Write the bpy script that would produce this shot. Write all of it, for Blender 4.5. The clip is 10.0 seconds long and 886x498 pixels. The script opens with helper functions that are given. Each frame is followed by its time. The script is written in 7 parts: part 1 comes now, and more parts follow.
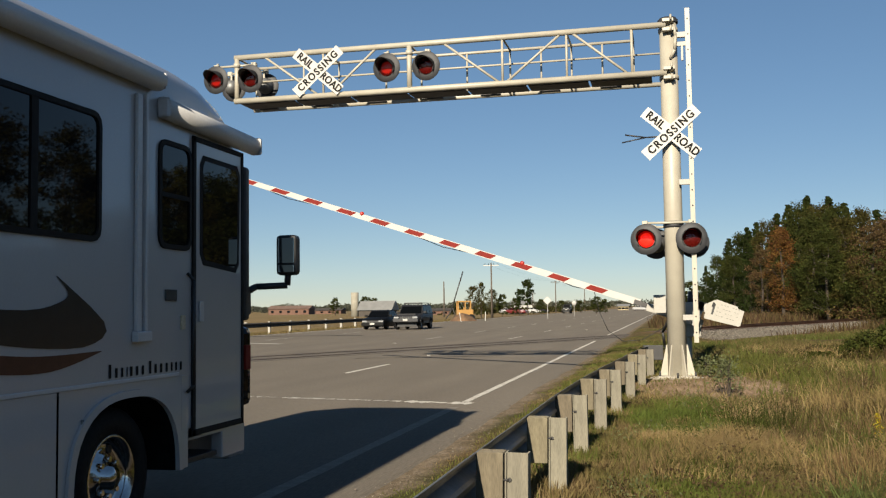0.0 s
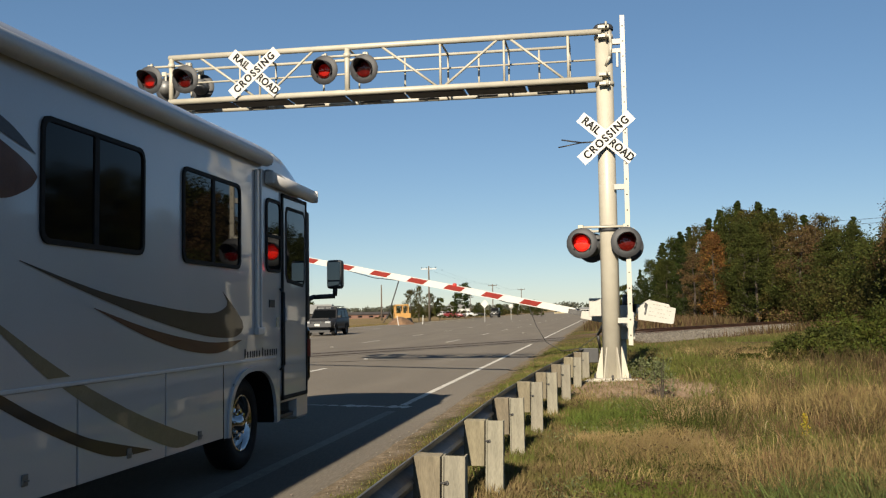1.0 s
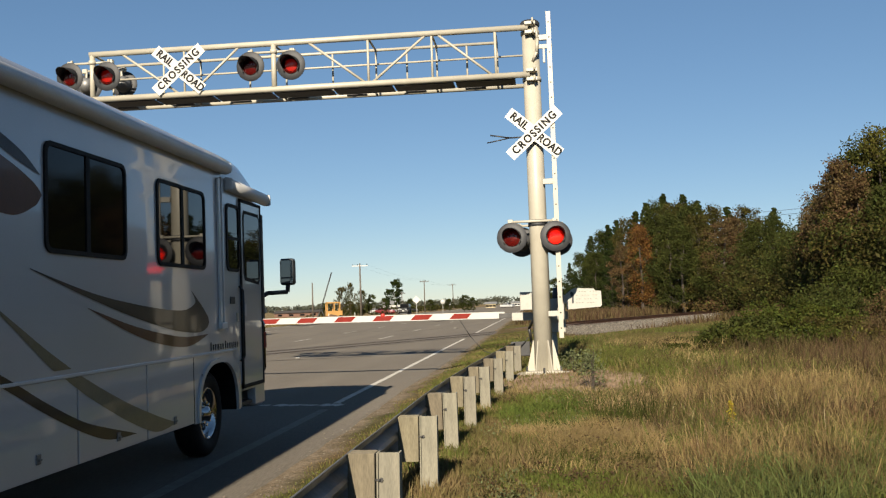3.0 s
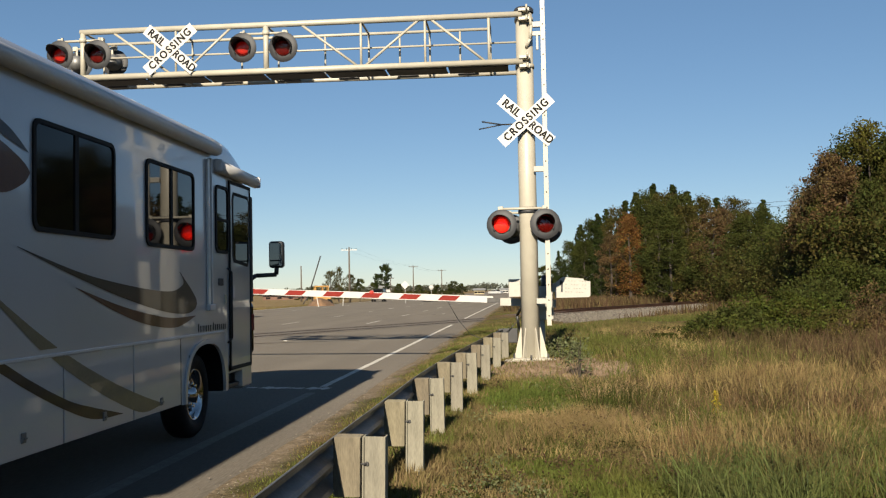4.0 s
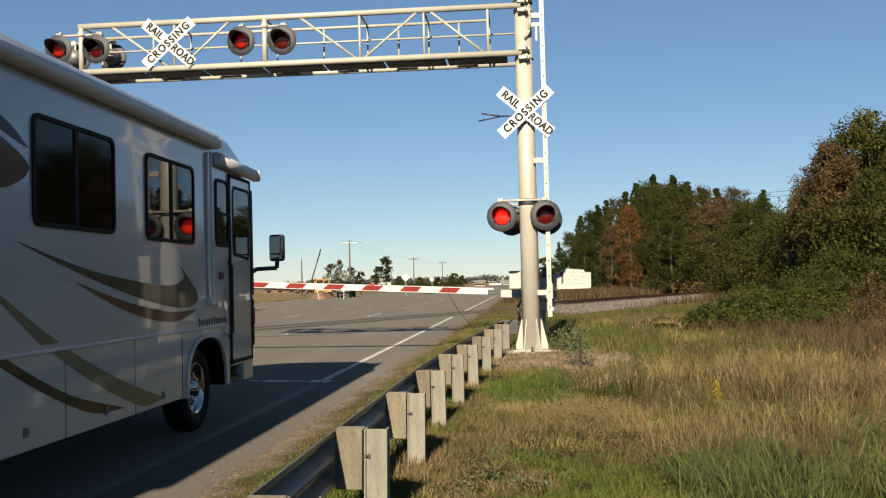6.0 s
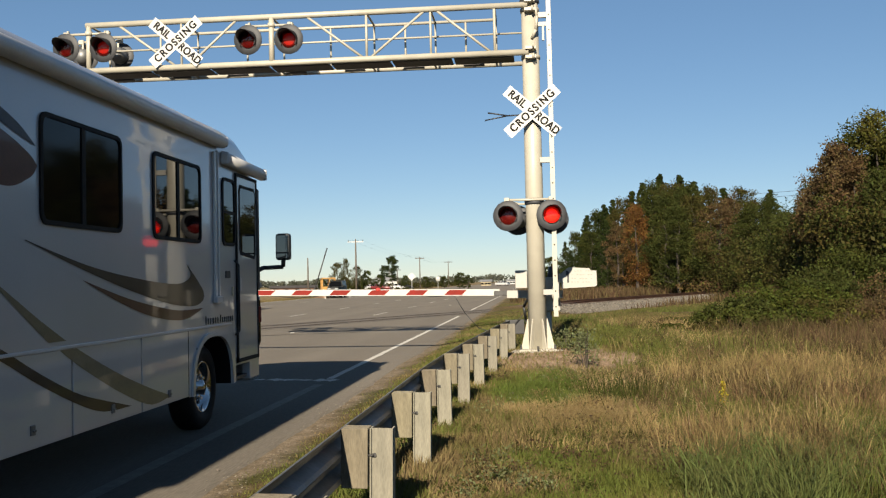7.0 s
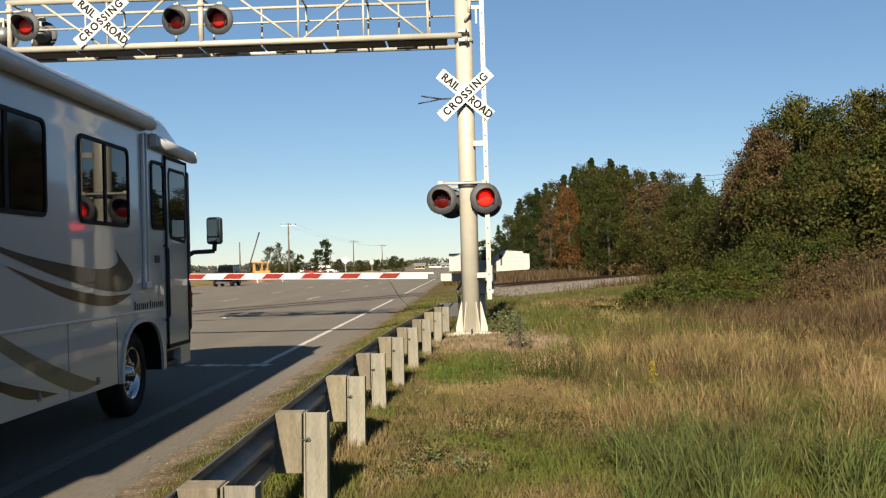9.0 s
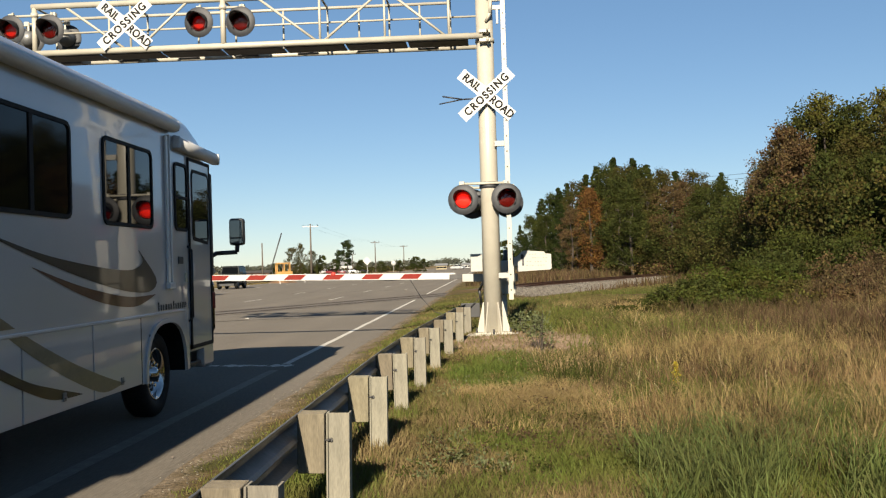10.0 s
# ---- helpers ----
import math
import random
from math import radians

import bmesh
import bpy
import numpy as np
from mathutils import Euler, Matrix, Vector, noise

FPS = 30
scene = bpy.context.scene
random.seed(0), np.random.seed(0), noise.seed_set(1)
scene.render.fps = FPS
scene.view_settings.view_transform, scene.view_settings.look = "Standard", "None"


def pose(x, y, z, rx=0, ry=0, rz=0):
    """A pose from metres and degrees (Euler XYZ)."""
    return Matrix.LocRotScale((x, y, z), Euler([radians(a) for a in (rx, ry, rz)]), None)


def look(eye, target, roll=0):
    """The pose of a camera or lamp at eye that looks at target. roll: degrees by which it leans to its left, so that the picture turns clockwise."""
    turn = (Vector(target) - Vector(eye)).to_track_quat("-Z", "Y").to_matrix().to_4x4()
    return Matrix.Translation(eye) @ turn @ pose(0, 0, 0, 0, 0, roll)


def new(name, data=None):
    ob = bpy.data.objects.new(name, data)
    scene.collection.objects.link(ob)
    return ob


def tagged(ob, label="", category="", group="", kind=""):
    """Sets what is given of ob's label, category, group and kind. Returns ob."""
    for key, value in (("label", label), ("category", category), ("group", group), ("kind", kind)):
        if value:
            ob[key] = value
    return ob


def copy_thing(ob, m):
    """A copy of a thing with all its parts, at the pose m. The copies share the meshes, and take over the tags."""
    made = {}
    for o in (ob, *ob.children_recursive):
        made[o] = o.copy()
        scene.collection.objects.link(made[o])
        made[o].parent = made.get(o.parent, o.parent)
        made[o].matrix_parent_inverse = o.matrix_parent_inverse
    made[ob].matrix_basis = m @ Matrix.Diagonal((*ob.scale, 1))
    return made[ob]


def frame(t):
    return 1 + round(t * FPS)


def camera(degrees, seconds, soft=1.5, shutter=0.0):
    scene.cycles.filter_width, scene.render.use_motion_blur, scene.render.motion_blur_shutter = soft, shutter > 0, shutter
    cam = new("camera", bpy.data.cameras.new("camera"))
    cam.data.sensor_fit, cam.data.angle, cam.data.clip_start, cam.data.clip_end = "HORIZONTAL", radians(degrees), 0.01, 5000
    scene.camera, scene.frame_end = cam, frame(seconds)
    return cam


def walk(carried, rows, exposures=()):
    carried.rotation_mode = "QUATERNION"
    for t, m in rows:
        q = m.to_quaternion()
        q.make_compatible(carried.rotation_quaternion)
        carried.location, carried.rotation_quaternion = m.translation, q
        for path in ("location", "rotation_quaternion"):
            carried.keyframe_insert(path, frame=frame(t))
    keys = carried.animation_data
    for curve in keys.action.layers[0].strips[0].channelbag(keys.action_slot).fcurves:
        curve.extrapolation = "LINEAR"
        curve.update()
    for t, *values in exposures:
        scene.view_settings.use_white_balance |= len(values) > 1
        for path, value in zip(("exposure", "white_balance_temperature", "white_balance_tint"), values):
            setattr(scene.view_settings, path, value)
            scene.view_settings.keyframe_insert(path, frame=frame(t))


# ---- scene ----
# ---------------------------------------------------------------- camera
cam = camera(48.83, 10.0, soft=1.25)
EYE_Z = 1.5
VIEW = [  # seconds, yaw, pitch, roll
    (0.0, 13.21, 3.47, 0.83), (0.5, 10.81, 3.60, 1.00), (1.0, 9.55, 3.62, 0.94), (1.5, 5.67, 3.74, 2.68),
    (2.0, 5.58, 3.93, 2.05), (2.5, 5.80, 3.71, 2.44), (4.0, 4.89, 2.43, 1.07), (4.5, 4.72, 2.12, 1.30),
    (5.0, 4.70, 1.95, 1.26), (5.5, 4.76, 1.97, 1.39), (7.0, 5.28, 1.94, 1.30), (7.5, 5.07, 1.79, 0.92),
    (8.0, 3.06, 1.32, 2.30), (8.5, 1.70, 0.90, 2.04), (9.0, 1.40, 0.87, 1.60), (9.5, 1.70, 1.02, 1.46),
    (10.0, 2.67, 0.93, 1.74)]
walk(cam, [(t, pose(0, 0, EYE_Z, 90 + p, r, y)) for t, y, p, r in VIEW], [(0.0, 0.80), (0.5, 0.86), (1.5, 0.96), (5.5, 0.99), (7.0, 1.03), (8.5, 1.11), (10.0, 1.15)])

# ---------------------------------------------------------------- light
SUN_EL, SUN_AZ = 24.3, 184.6
world = bpy.data.worlds.new("sky")
scene.world = world
world.use_nodes = True
wn = world.node_tree.nodes
sky = wn.new("ShaderNodeTexSky")
sky.sky_type = "NISHITA"
sky.sun_disc = False
sky.sun_elevation, sky.sun_rotation = radians(SUN_EL), radians(SUN_AZ)
sky.air_density, sky.dust_density, sky.ozone_density = 0.8, 0.0, 3.5
wn["Background"].inputs[1].default_value = 0.0755
haze = wn.new("ShaderNodeGamma")          # a hazy autumn sky, paler overhead
haze.inputs[1].default_value = 0.72
tint = wn.new("ShaderNodeHueSaturation")
tint.inputs["Saturation"].default_value = 1.18
world.node_tree.links.new(sky.outputs[0], haze.inputs[0])
world.node_tree.links.new(haze.outputs[0], tint.inputs["Color"])
world.node_tree.links.new(tint.outputs[0], wn["Background"].inputs[0])
sun = new("sun", bpy.data.lights.new("sun", "SUN"))
sun.data.energy, sun.data.angle, sun.data.color = 5.2, radians(0.6), (1.0, 0.88, 0.70)
sd = Vector((math.sin(radians(SUN_AZ)) * math.cos(radians(SUN_EL)), math.cos(radians(SUN_AZ)) * math.cos(radians(SUN_EL)), math.sin(radians(SUN_EL))))
sun.matrix_world = look(sd * 60, (0, 0, 0))
scene.view_settings.exposure = 0.0


# ---------------------------------------------------------------- materials
def mat(name, col, rough=0.6, metal=0.0, var=0.15, scale=8.0, bump=0.0, bscale=60.0, second=None, island=0.0, rand=0.0,
        coat=0.0, emit=None, espec=None, stretch=None, dusty=0.0):
    """Paint of one colour with variation at two scales, a fine relief and, where asked, a shift from piece to piece."""
    m = bpy.data.materials.new(name)
    m.use_nodes = True
    nt = m.node_tree
    n, l = nt.nodes, nt.links
    b = n["Principled BSDF"]
    b.inputs["Roughness"].default_value = rough
    b.inputs["Metallic"].default_value = metal
    b.inputs["Diffuse Roughness"].default_value = dusty
    if coat:
        b.inputs["Coat Weight"].default_value = coat
        b.inputs["Coat Roughness"].default_value = 0.04
    if espec is not None:
        b.inputs["Specular IOR Level"].default_value = espec
    co = n.new("ShaderNodeTexCoord")
    vec = co.outputs["Object"]
    if stretch:
        mp = n.new("ShaderNodeMapping")
        mp.inputs["Scale"].default_value = stretch
        l.new(vec, mp.inputs["Vector"])
        vec = mp.outputs["Vector"]
    big = n.new("ShaderNodeTexNoise")
    big.inputs["Scale"].default_value = scale
    big.inputs["Detail"].default_value = 5
    l.new(vec, big.inputs["Vector"])
    ramp = n.new("ShaderNodeValToRGB")
    c2 = second if second else tuple(max(0.0, c * (1 - 2 * var)) for c in col)
    ramp.color_ramp.elements[0].position, ramp.color_ramp.elements[1].position = 0.32, 0.68
    ramp.color_ramp.elements[0].color, ramp.color_ramp.elements[1].color = (*c2, 1), (*col, 1)
    l.new(big.outputs["Fac"], ramp.inputs["Fac"])
    out = ramp.outputs["Color"]
    fine = n.new("ShaderNodeTexNoise")
    fine.inputs["Scale"].default_value = bscale
    fine.inputs["Detail"].default_value = 3
    l.new(vec, fine.inputs["Vector"])
    hs = n.new("ShaderNodeHueSaturation")
    l.new(out, hs.inputs["Color"])
    mr = n.new("ShaderNodeMapRange")
    mr.inputs["From Min"].default_value, mr.inputs["From Max"].default_value = 0.3, 0.7
    mr.inputs["To Min"].default_value, mr.inputs["To Max"].default_value = 1 - var, 1 + var
    l.new(fine.outputs["Fac"], mr.inputs["Value"])
    val = mr.outputs["Result"]
    if island or rand:
        if island:
            g = n.new("ShaderNodeNewGeometry")
            src, amt = g.outputs["Random Per Island"], island
        else:
            g = n.new("ShaderNodeObjectInfo")
            src, amt = g.outputs["Random"], rand
        m2 = n.new("ShaderNodeMapRange")
        m2.inputs["To Min"].default_value, m2.inputs["To Max"].default_value = 1 - amt, 1 + amt
        l.new(src, m2.inputs["Value"])
        mu = n.new("ShaderNodeMath")
        mu.operation = "MULTIPLY"
        l.new(val, mu.inputs[0])
        l.new(m2.outputs["Result"], mu.inputs[1])
        val = mu.outputs[0]
        m3 = n.new("ShaderNodeMapRange")
        m3.inputs["To Min"].default_value, m3.inputs["To Max"].default_value = 0.5 - amt * 0.06, 0.5 + amt * 0.06
        l.new(src, m3.inputs["Value"])
        l.new(m3.outputs["Result"], hs.inputs["Hue"])
    l.new(val, hs.inputs["Value"])
    l.new(hs.outputs["Color"], b.inputs["Base Color"])
    if bump:
        bp = n.new("ShaderNodeBump")
        bp.inputs["Strength"].default_value = bump
        bp.inputs["Distance"].default_value = 0.01
        l.new(fine.outputs["Fac"], bp.inputs["Height"])
        l.new(bp.outputs["Normal"], b.inputs["Normal"])
    if emit:
        b.inputs["Emission Color"].default_value = (*emit[0], 1)
        b.inputs["Emission Strength"].default_value = emit[1]
    return m


def leafmat(name, col, second, scale=0.25, island=0.42, trans=0.25):
    m = mat(name, col, 0.7, var=0.2, scale=scale, bscale=3.0, second=second, island=island, espec=0.08)
    nt = m.node_tree
    b = nt.nodes["Principled BSDF"]
    tr = nt.nodes.new("ShaderNodeBsdfTranslucent")
    mx = nt.nodes.new("ShaderNodeMixShader")
    mx.inputs[0].default_value = trans
    src = b.inputs["Base Color"].links[0].from_socket
    nt.links.new(src, tr.inputs["Color"])
    nt.links.new(b.outputs[0], mx.inputs[1])
    nt.links.new(tr.outputs[0], mx.inputs[2])
    nt.links.new(mx.outputs[0], nt.nodes["Material Output"].inputs["Surface"])
    return m


M_ASPHALT = mat("asphalt", (0.0794, 0.0692, 0.0563), 0.92, var=0.2, scale=0.9, bump=0.6, bscale=60, second=(0.0625, 0.0544, 0.0442), stretch=(1, 0.12, 1), espec=0.25, dusty=1.0)
M_TAR = mat("tar", (0.020, 0.0175, 0.0155), 0.9, var=0.3, scale=5, bump=0.3, espec=0.1)
M_LINE = mat("road_paint", (0.342, 0.332, 0.301), 0.7, var=0.15, scale=6, second=(0.218, 0.203, 0.176), bscale=120, dusty=0.7)
M_LINE_WORN = mat("worn_road_paint", (0.288, 0.282, 0.259), 0.75, var=0.25, scale=7, second=(0.11, 0.0976, 0.0832), bscale=50, dusty=0.7)
# worn line paint darkened nearly to the asphalt, standing in for shade
M_LINE_SHADED = mat("faded_road_paint", (0.103, 0.0965, 0.0835), 0.8, var=0.25, scale=7, second=(0.072, 0.062, 0.0488), bscale=50, dusty=0.7)
M_PAINT = mat("aluminium_paint", (0.385, 0.357, 0.288), 0.45, var=0.06, scale=3, second=(0.335, 0.31, 0.25), metal=0.0, bump=0.08)
M_WHITE = mat("white_paint", (0.316, 0.304, 0.265), 0.5, var=0.06, scale=6, second=(0.327, 0.312, 0.277), bscale=30)
M_SIGN = mat("sign_white", (0.401, 0.394, 0.368), 0.45, var=0.04, scale=5)
M_BLACK = mat("black_paint", (0.02, 0.02, 0.021), 0.5, var=0.2, scale=10)
M_LETTER = mat("sign_black", (0.008, 0.008, 0.008), 0.6, var=0.1, espec=0.1)
M_GREYPAINT = mat("dull_grey_paint", (0.030, 0.031, 0.034), 0.6, var=0.15, scale=9)
M_STEEL = mat("galvanised_steel", (0.196, 0.196, 0.19), 0.5, metal=0.55, var=0.15, scale=4, second=(0.138, 0.138, 0.135), bump=0.1, bscale=40)
M_DARKSTEEL = mat("dark_steel", (0.07, 0.068, 0.066), 0.55, metal=0.5, var=0.2, scale=6)
M_TIMBER = mat("weathered_timber", (0.183, 0.157, 0.103), 0.85, var=0.18, scale=3, bump=0.6, bscale=26, second=(0.118, 0.1, 0.0649), rand=0.18, stretch=(6, 6, 1), dusty=0.7)
M_SLEEPER = mat("creosoted_timber", (0.068, 0.0464, 0.0336), 0.9, var=0.25, scale=3, bump=0.5, bscale=20)
M_POST = mat("weathered_post", (0.201, 0.183, 0.139), 0.75, var=0.15, scale=3, bump=0.3, bscale=30, second=(0.142, 0.13, 0.0976), rand=0.15, stretch=(5, 5, 1), dusty=0.7)
M_CONC = mat("concrete", (0.271, 0.242, 0.195), 0.9, var=0.15, scale=3, bump=0.5, bscale=50, dusty=0.7)
M_RUST = mat("rusty_steel", (0.0749, 0.0346, 0.0202), 0.7, metal=0.3, var=0.3, scale=3, bump=0.3)
M_RED = mat("gate_red", (0.179, 0.0085, 0.0034), 0.6, var=0.1, scale=8, espec=0.2)
M_RV = mat("rv_white_gelcoat", (0.41, 0.408, 0.41), 0.3, var=0.02, scale=1.2, second=(0.38, 0.378, 0.38))


def gelcoat(m):
    """A clear glossy coat over slightly wavy panels."""
    nt = m.node_tree
    b = nt.nodes["Principled BSDF"]
    b.inputs["Coat Weight"].default_value, b.inputs["Coat Roughness"].default_value = 0.8, 0.04
    b.inputs["Coat IOR"].default_value = 1.47
    wave = nt.nodes.new("ShaderNodeTexNoise")
    wave.inputs["Scale"].default_value, wave.inputs["Detail"].default_value = 1.7, 1.2
    mp = nt.nodes.new("ShaderNodeMapping")
    mp.inputs["Scale"].default_value = (1.0, 1.0, 0.35)
    nt.links.new(nt.nodes["Texture Coordinate"].outputs["Object"], mp.inputs["Vector"])
    nt.links.new(mp.outputs["Vector"], wave.inputs["Vector"])
    bp = nt.nodes.new("ShaderNodeBump")
    bp.inputs["Strength"].default_value, bp.inputs["Distance"].default_value = 0.17, 0.02
    nt.links.new(wave.outputs["Fac"], bp.inputs["Height"])
    nt.links.new(bp.outputs["Normal"], b.inputs["Coat Normal"])


gelcoat(M_RV)
M_RVGREY = mat("rv_grey_trim", (0.5, 0.5, 0.5), 0.35, var=0.05, scale=3, coat=0.3)
M_AWN = mat("awning_vinyl", (0.528, 0.52, 0.504), 0.45, var=0.05, scale=3)
M_GLASS = mat("tinted_glass", (0.006, 0.0065, 0.007), 0.02, var=0.05, espec=0.3)
# tinted glass with reflections turned down, for panes that mirror only dark woods
M_LOWREFL_GLASS = mat("blacked_out_glass", (0.005, 0.005, 0.0055), 0.05, var=0.05, espec=0.1)
M_RUBBER = mat("black_rubber", (0.011, 0.011, 0.011), 0.7, var=0.2, scale=20, bump=0.2, espec=0.2)
M_CHROME = mat("chrome", (0.5, 0.49, 0.47), 0.16, metal=1.0, var=0.05)
M_SW_DARK = mat("swoosh_umber", (0.028, 0.021, 0.017), 0.4, var=0.08, espec=0.2, coat=0.3)
M_SW_BROWN = mat("swoosh_brown", (0.085, 0.028, 0.017), 0.4, var=0.08, espec=0.2, coat=0.3)
M_SW_TAN = mat("swoosh_tan", (0.185, 0.152, 0.092), 0.4, var=0.08, espec=0.2, coat=0.3)
M_SW_BLUE = mat("swoosh_slate", (0.06, 0.065, 0.08), 0.4, var=0.08, espec=0.2)
M_CARGLASS = mat("car_glass", (0.003, 0.0035, 0.004), 0.08, var=0.05, espec=0.06)
# faces of the disc behind each lens: dark red for off, glowing for on
M_LENS_OFF = mat("lamp_shroud_red", (0.055, 0.004, 0.003), 0.25, var=0.2, scale=20)
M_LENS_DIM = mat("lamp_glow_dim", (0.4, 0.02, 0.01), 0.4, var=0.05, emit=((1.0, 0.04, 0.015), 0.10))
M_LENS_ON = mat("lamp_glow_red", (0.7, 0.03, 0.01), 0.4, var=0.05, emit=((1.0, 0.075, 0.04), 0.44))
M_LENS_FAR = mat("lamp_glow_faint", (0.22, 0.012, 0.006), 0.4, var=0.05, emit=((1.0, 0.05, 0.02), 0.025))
M_ARMLAMP = mat("gate_lamp_red", (0.35, 0.03, 0.02), 0.4, var=0.05, emit=((1.0, 0.05, 0.02), 0.06))
M_BALLAST = mat("ballast", (0.128, 0.11, 0.0859), 0.95, var=0.45, scale=5, bump=1.0, bscale=9, second=(0.0809, 0.0714, 0.0571), dusty=0.7)


def lensglass():
    m = bpy.data.materials.new("red_lens_glass")
    m.use_nodes = True
    nt = m.node_tree
    n, l = nt.nodes, nt.links
    n.remove(n["Principled BSDF"])
    t = n.new("ShaderNodeBsdfTransparent")
    t.inputs[0].default_value = (0.95, 0.25, 0.2, 1)
    g = n.new("ShaderNodeBsdfGlossy")
    g.inputs["Roughness"].default_value = 0.1
    fr = n.new("ShaderNodeFresnel")
    mx = n.new("ShaderNodeMixShader")
    l.new(fr.outputs[0], mx.inputs[0])
    l.new(t.outputs[0], mx.inputs[1])
    l.new(g.outputs[0], mx.inputs[2])
    l.new(mx.outputs[0], n["Material Output"].inputs["Surface"])
    return m


M_LENS = lensglass()


def groundmat():
    """Mown verge, dry meadow and green patches, with bare earth round the signal's foundation and stubble across the road."""
    m = bpy.data.materials.new("roadside_ground")
    m.use_nodes = True
    nt = m.node_tree
    n, l = nt.nodes, nt.links
    b = n["Principled BSDF"]
    b.inputs["Roughness"].default_value = 0.95
    b.inputs["Specular IOR Level"].default_value = 0.1
    b.inputs["Diffuse Roughness"].default_value = 1.0
    co = n.new("ShaderNodeTexCoord").outputs["Object"]

    def noise_(scale, detail=5):
        x = n.new("ShaderNodeTexNoise")
        x.inputs["Scale"].default_value, x.inputs["Detail"].default_value = scale, detail
        l.new(co, x.inputs["Vector"])
        return x.outputs["Fac"]

    def ramp_(src, a, ca, bb, cb):
        x = n.new("ShaderNodeValToRGB")
        x.color_ramp.elements[0].position, x.color_ramp.elements[1].position = a, bb
        x.color_ramp.elements[0].color, x.color_ramp.elements[1].color = (*ca, 1), (*cb, 1)
        l.new(src, x.inputs["Fac"])
        return x.outputs["Color"]

    def mix_(fac, c1, c2, mode="MIX"):
        x = n.new("ShaderNodeMix")
        x.data_type, x.blend_type = "RGBA", mode
        if isinstance(fac, float):
            x.inputs[0].default_value = fac
        else:
            l.new(fac, x.inputs[0])
        l.new(c1, x.inputs[6])
        l.new(c2, x.inputs[7])
        return x.outputs[2]

    grass = ramp_(noise_(0.55), 0.40, (0.036, 0.034, 0.011), 0.58, (0.068, 0.046, 0.022))
    grain = ramp_(noise_(22, 6), 0.3, (0.55, 0.55, 0.55), 0.7, (1.25, 1.25, 1.25))
    base = mix_(1.0, grass, grain, "MULTIPLY")
    field = mix_(1.0, ramp_(noise_(0.05), 0.35, (0.085, 0.062, 0.030), 0.65, (0.112, 0.084, 0.044)), grain, "MULTIPLY")
    sep = n.new("ShaderNodeSeparateXYZ")
    l.new(co, sep.inputs[0])
    far = n.new("ShaderNodeMapRange")
    far.inputs["From Min"].default_value, far.inputs["From Max"].default_value = -27.5, -30.0
    l.new(sep.outputs[0], far.inputs["Value"])
    base = mix_(far.outputs[0], base, field)
    dist = n.new("ShaderNodeVectorMath")
    dist.operation = "DISTANCE"
    l.new(co, dist.inputs[0])
    dist.inputs[1].default_value = (0.55, 17.2, 0.15)
    dn = n.new("ShaderNodeMath")
    dn.operation = "MULTIPLY_ADD"
    l.new(noise_(1.6), dn.inputs[0])
    dn.inputs[1].default_value = 2.6
    l.new(dist.outputs["Value"], dn.inputs[2])
    dm = n.new("ShaderNodeMapRange")
    dm.inputs["From Min"].default_value, dm.inputs["From Max"].default_value = 3.6, 2.9
    l.new(dn.outputs[0], dm.inputs["Value"])
    earth = mix_(1.0, ramp_(noise_(3), 0.35, (0.125, 0.085, 0.055), 0.65, (0.185, 0.135, 0.092)), grain, "MULTIPLY")
    base = mix_(dm.outputs[0], base, earth)
    # sandy strip where the pavement crumbles into the verge
    sh = n.new("ShaderNodeMath")
    sh.operation = "MULTIPLY_ADD"
    l.new(noise_(1.1), sh.inputs[0])
    sh.inputs[1].default_value = -0.9
    l.new(sep.outputs[0], sh.inputs[2])
    sm = n.new("ShaderNodeMapRange")
    sm.inputs["From Min"].default_value, sm.inputs["From Max"].default_value = -2.52, -2.78
    l.new(sh.outputs[0], sm.inputs["Value"])
    sand = mix_(1.0, ramp_(noise_(4), 0.35, (0.075, 0.058, 0.038), 0.65, (0.125, 0.100, 0.072)), grain, "MULTIPLY")
    nearside = n.new("ShaderNodeMath")
    nearside.operation = "MULTIPLY"
    lim = n.new("ShaderNodeMath")
    lim.operation = "GREATER_THAN"
    lim.inputs[1].default_value = -3.0
    l.new(sep.outputs[0], lim.inputs[0])
    l.new(sm.outputs[0], nearside.inputs[0])
    l.new(lim.outputs[0], nearside.inputs[1])
    base = mix_(nearside.outputs[0], base, sand)
    l.new(base, b.inputs["Base Color"])
    bp = n.new("ShaderNodeBump")
    bp.inputs["Strength"].default_value, bp.inputs["Distance"].default_value = 0.7, 0.05
    l.new(noise_(30, 6), bp.inputs["Height"])
    l.new(bp.outputs["Normal"], b.inputs["Normal"])
    return m


M_GROUND = groundmat()
M_GRASS_DRY = leafmat("dry_grass", (0.253, 0.185, 0.0898), (0.102, 0.081, 0.0282), scale=1.1, island=0.28)
M_STRAW = leafmat("matted_straw", (0.296, 0.211, 0.116), (0.204, 0.141, 0.0704), scale=1.5, island=0.35)
M_GRASS_MIX = leafmat("mown_grass", (0.208, 0.148, 0.0739), (0.0831, 0.076, 0.0239), scale=1.4, island=0.28)
M_GRASS_GREEN = leafmat("green_grass", (0.080, 0.100, 0.020), (0.108, 0.106, 0.029), scale=1.2, island=0.28)
M_TUFT = leafmat("rank_green_grass", (0.0739, 0.101, 0.0269), (0.0991, 0.104, 0.0353), scale=1.6, island=0.3)
M_UNDER = leafmat("undergrowth_leaves", (0.048, 0.0422, 0.0128), (0.0288, 0.0288, 0.00896), scale=0.5)
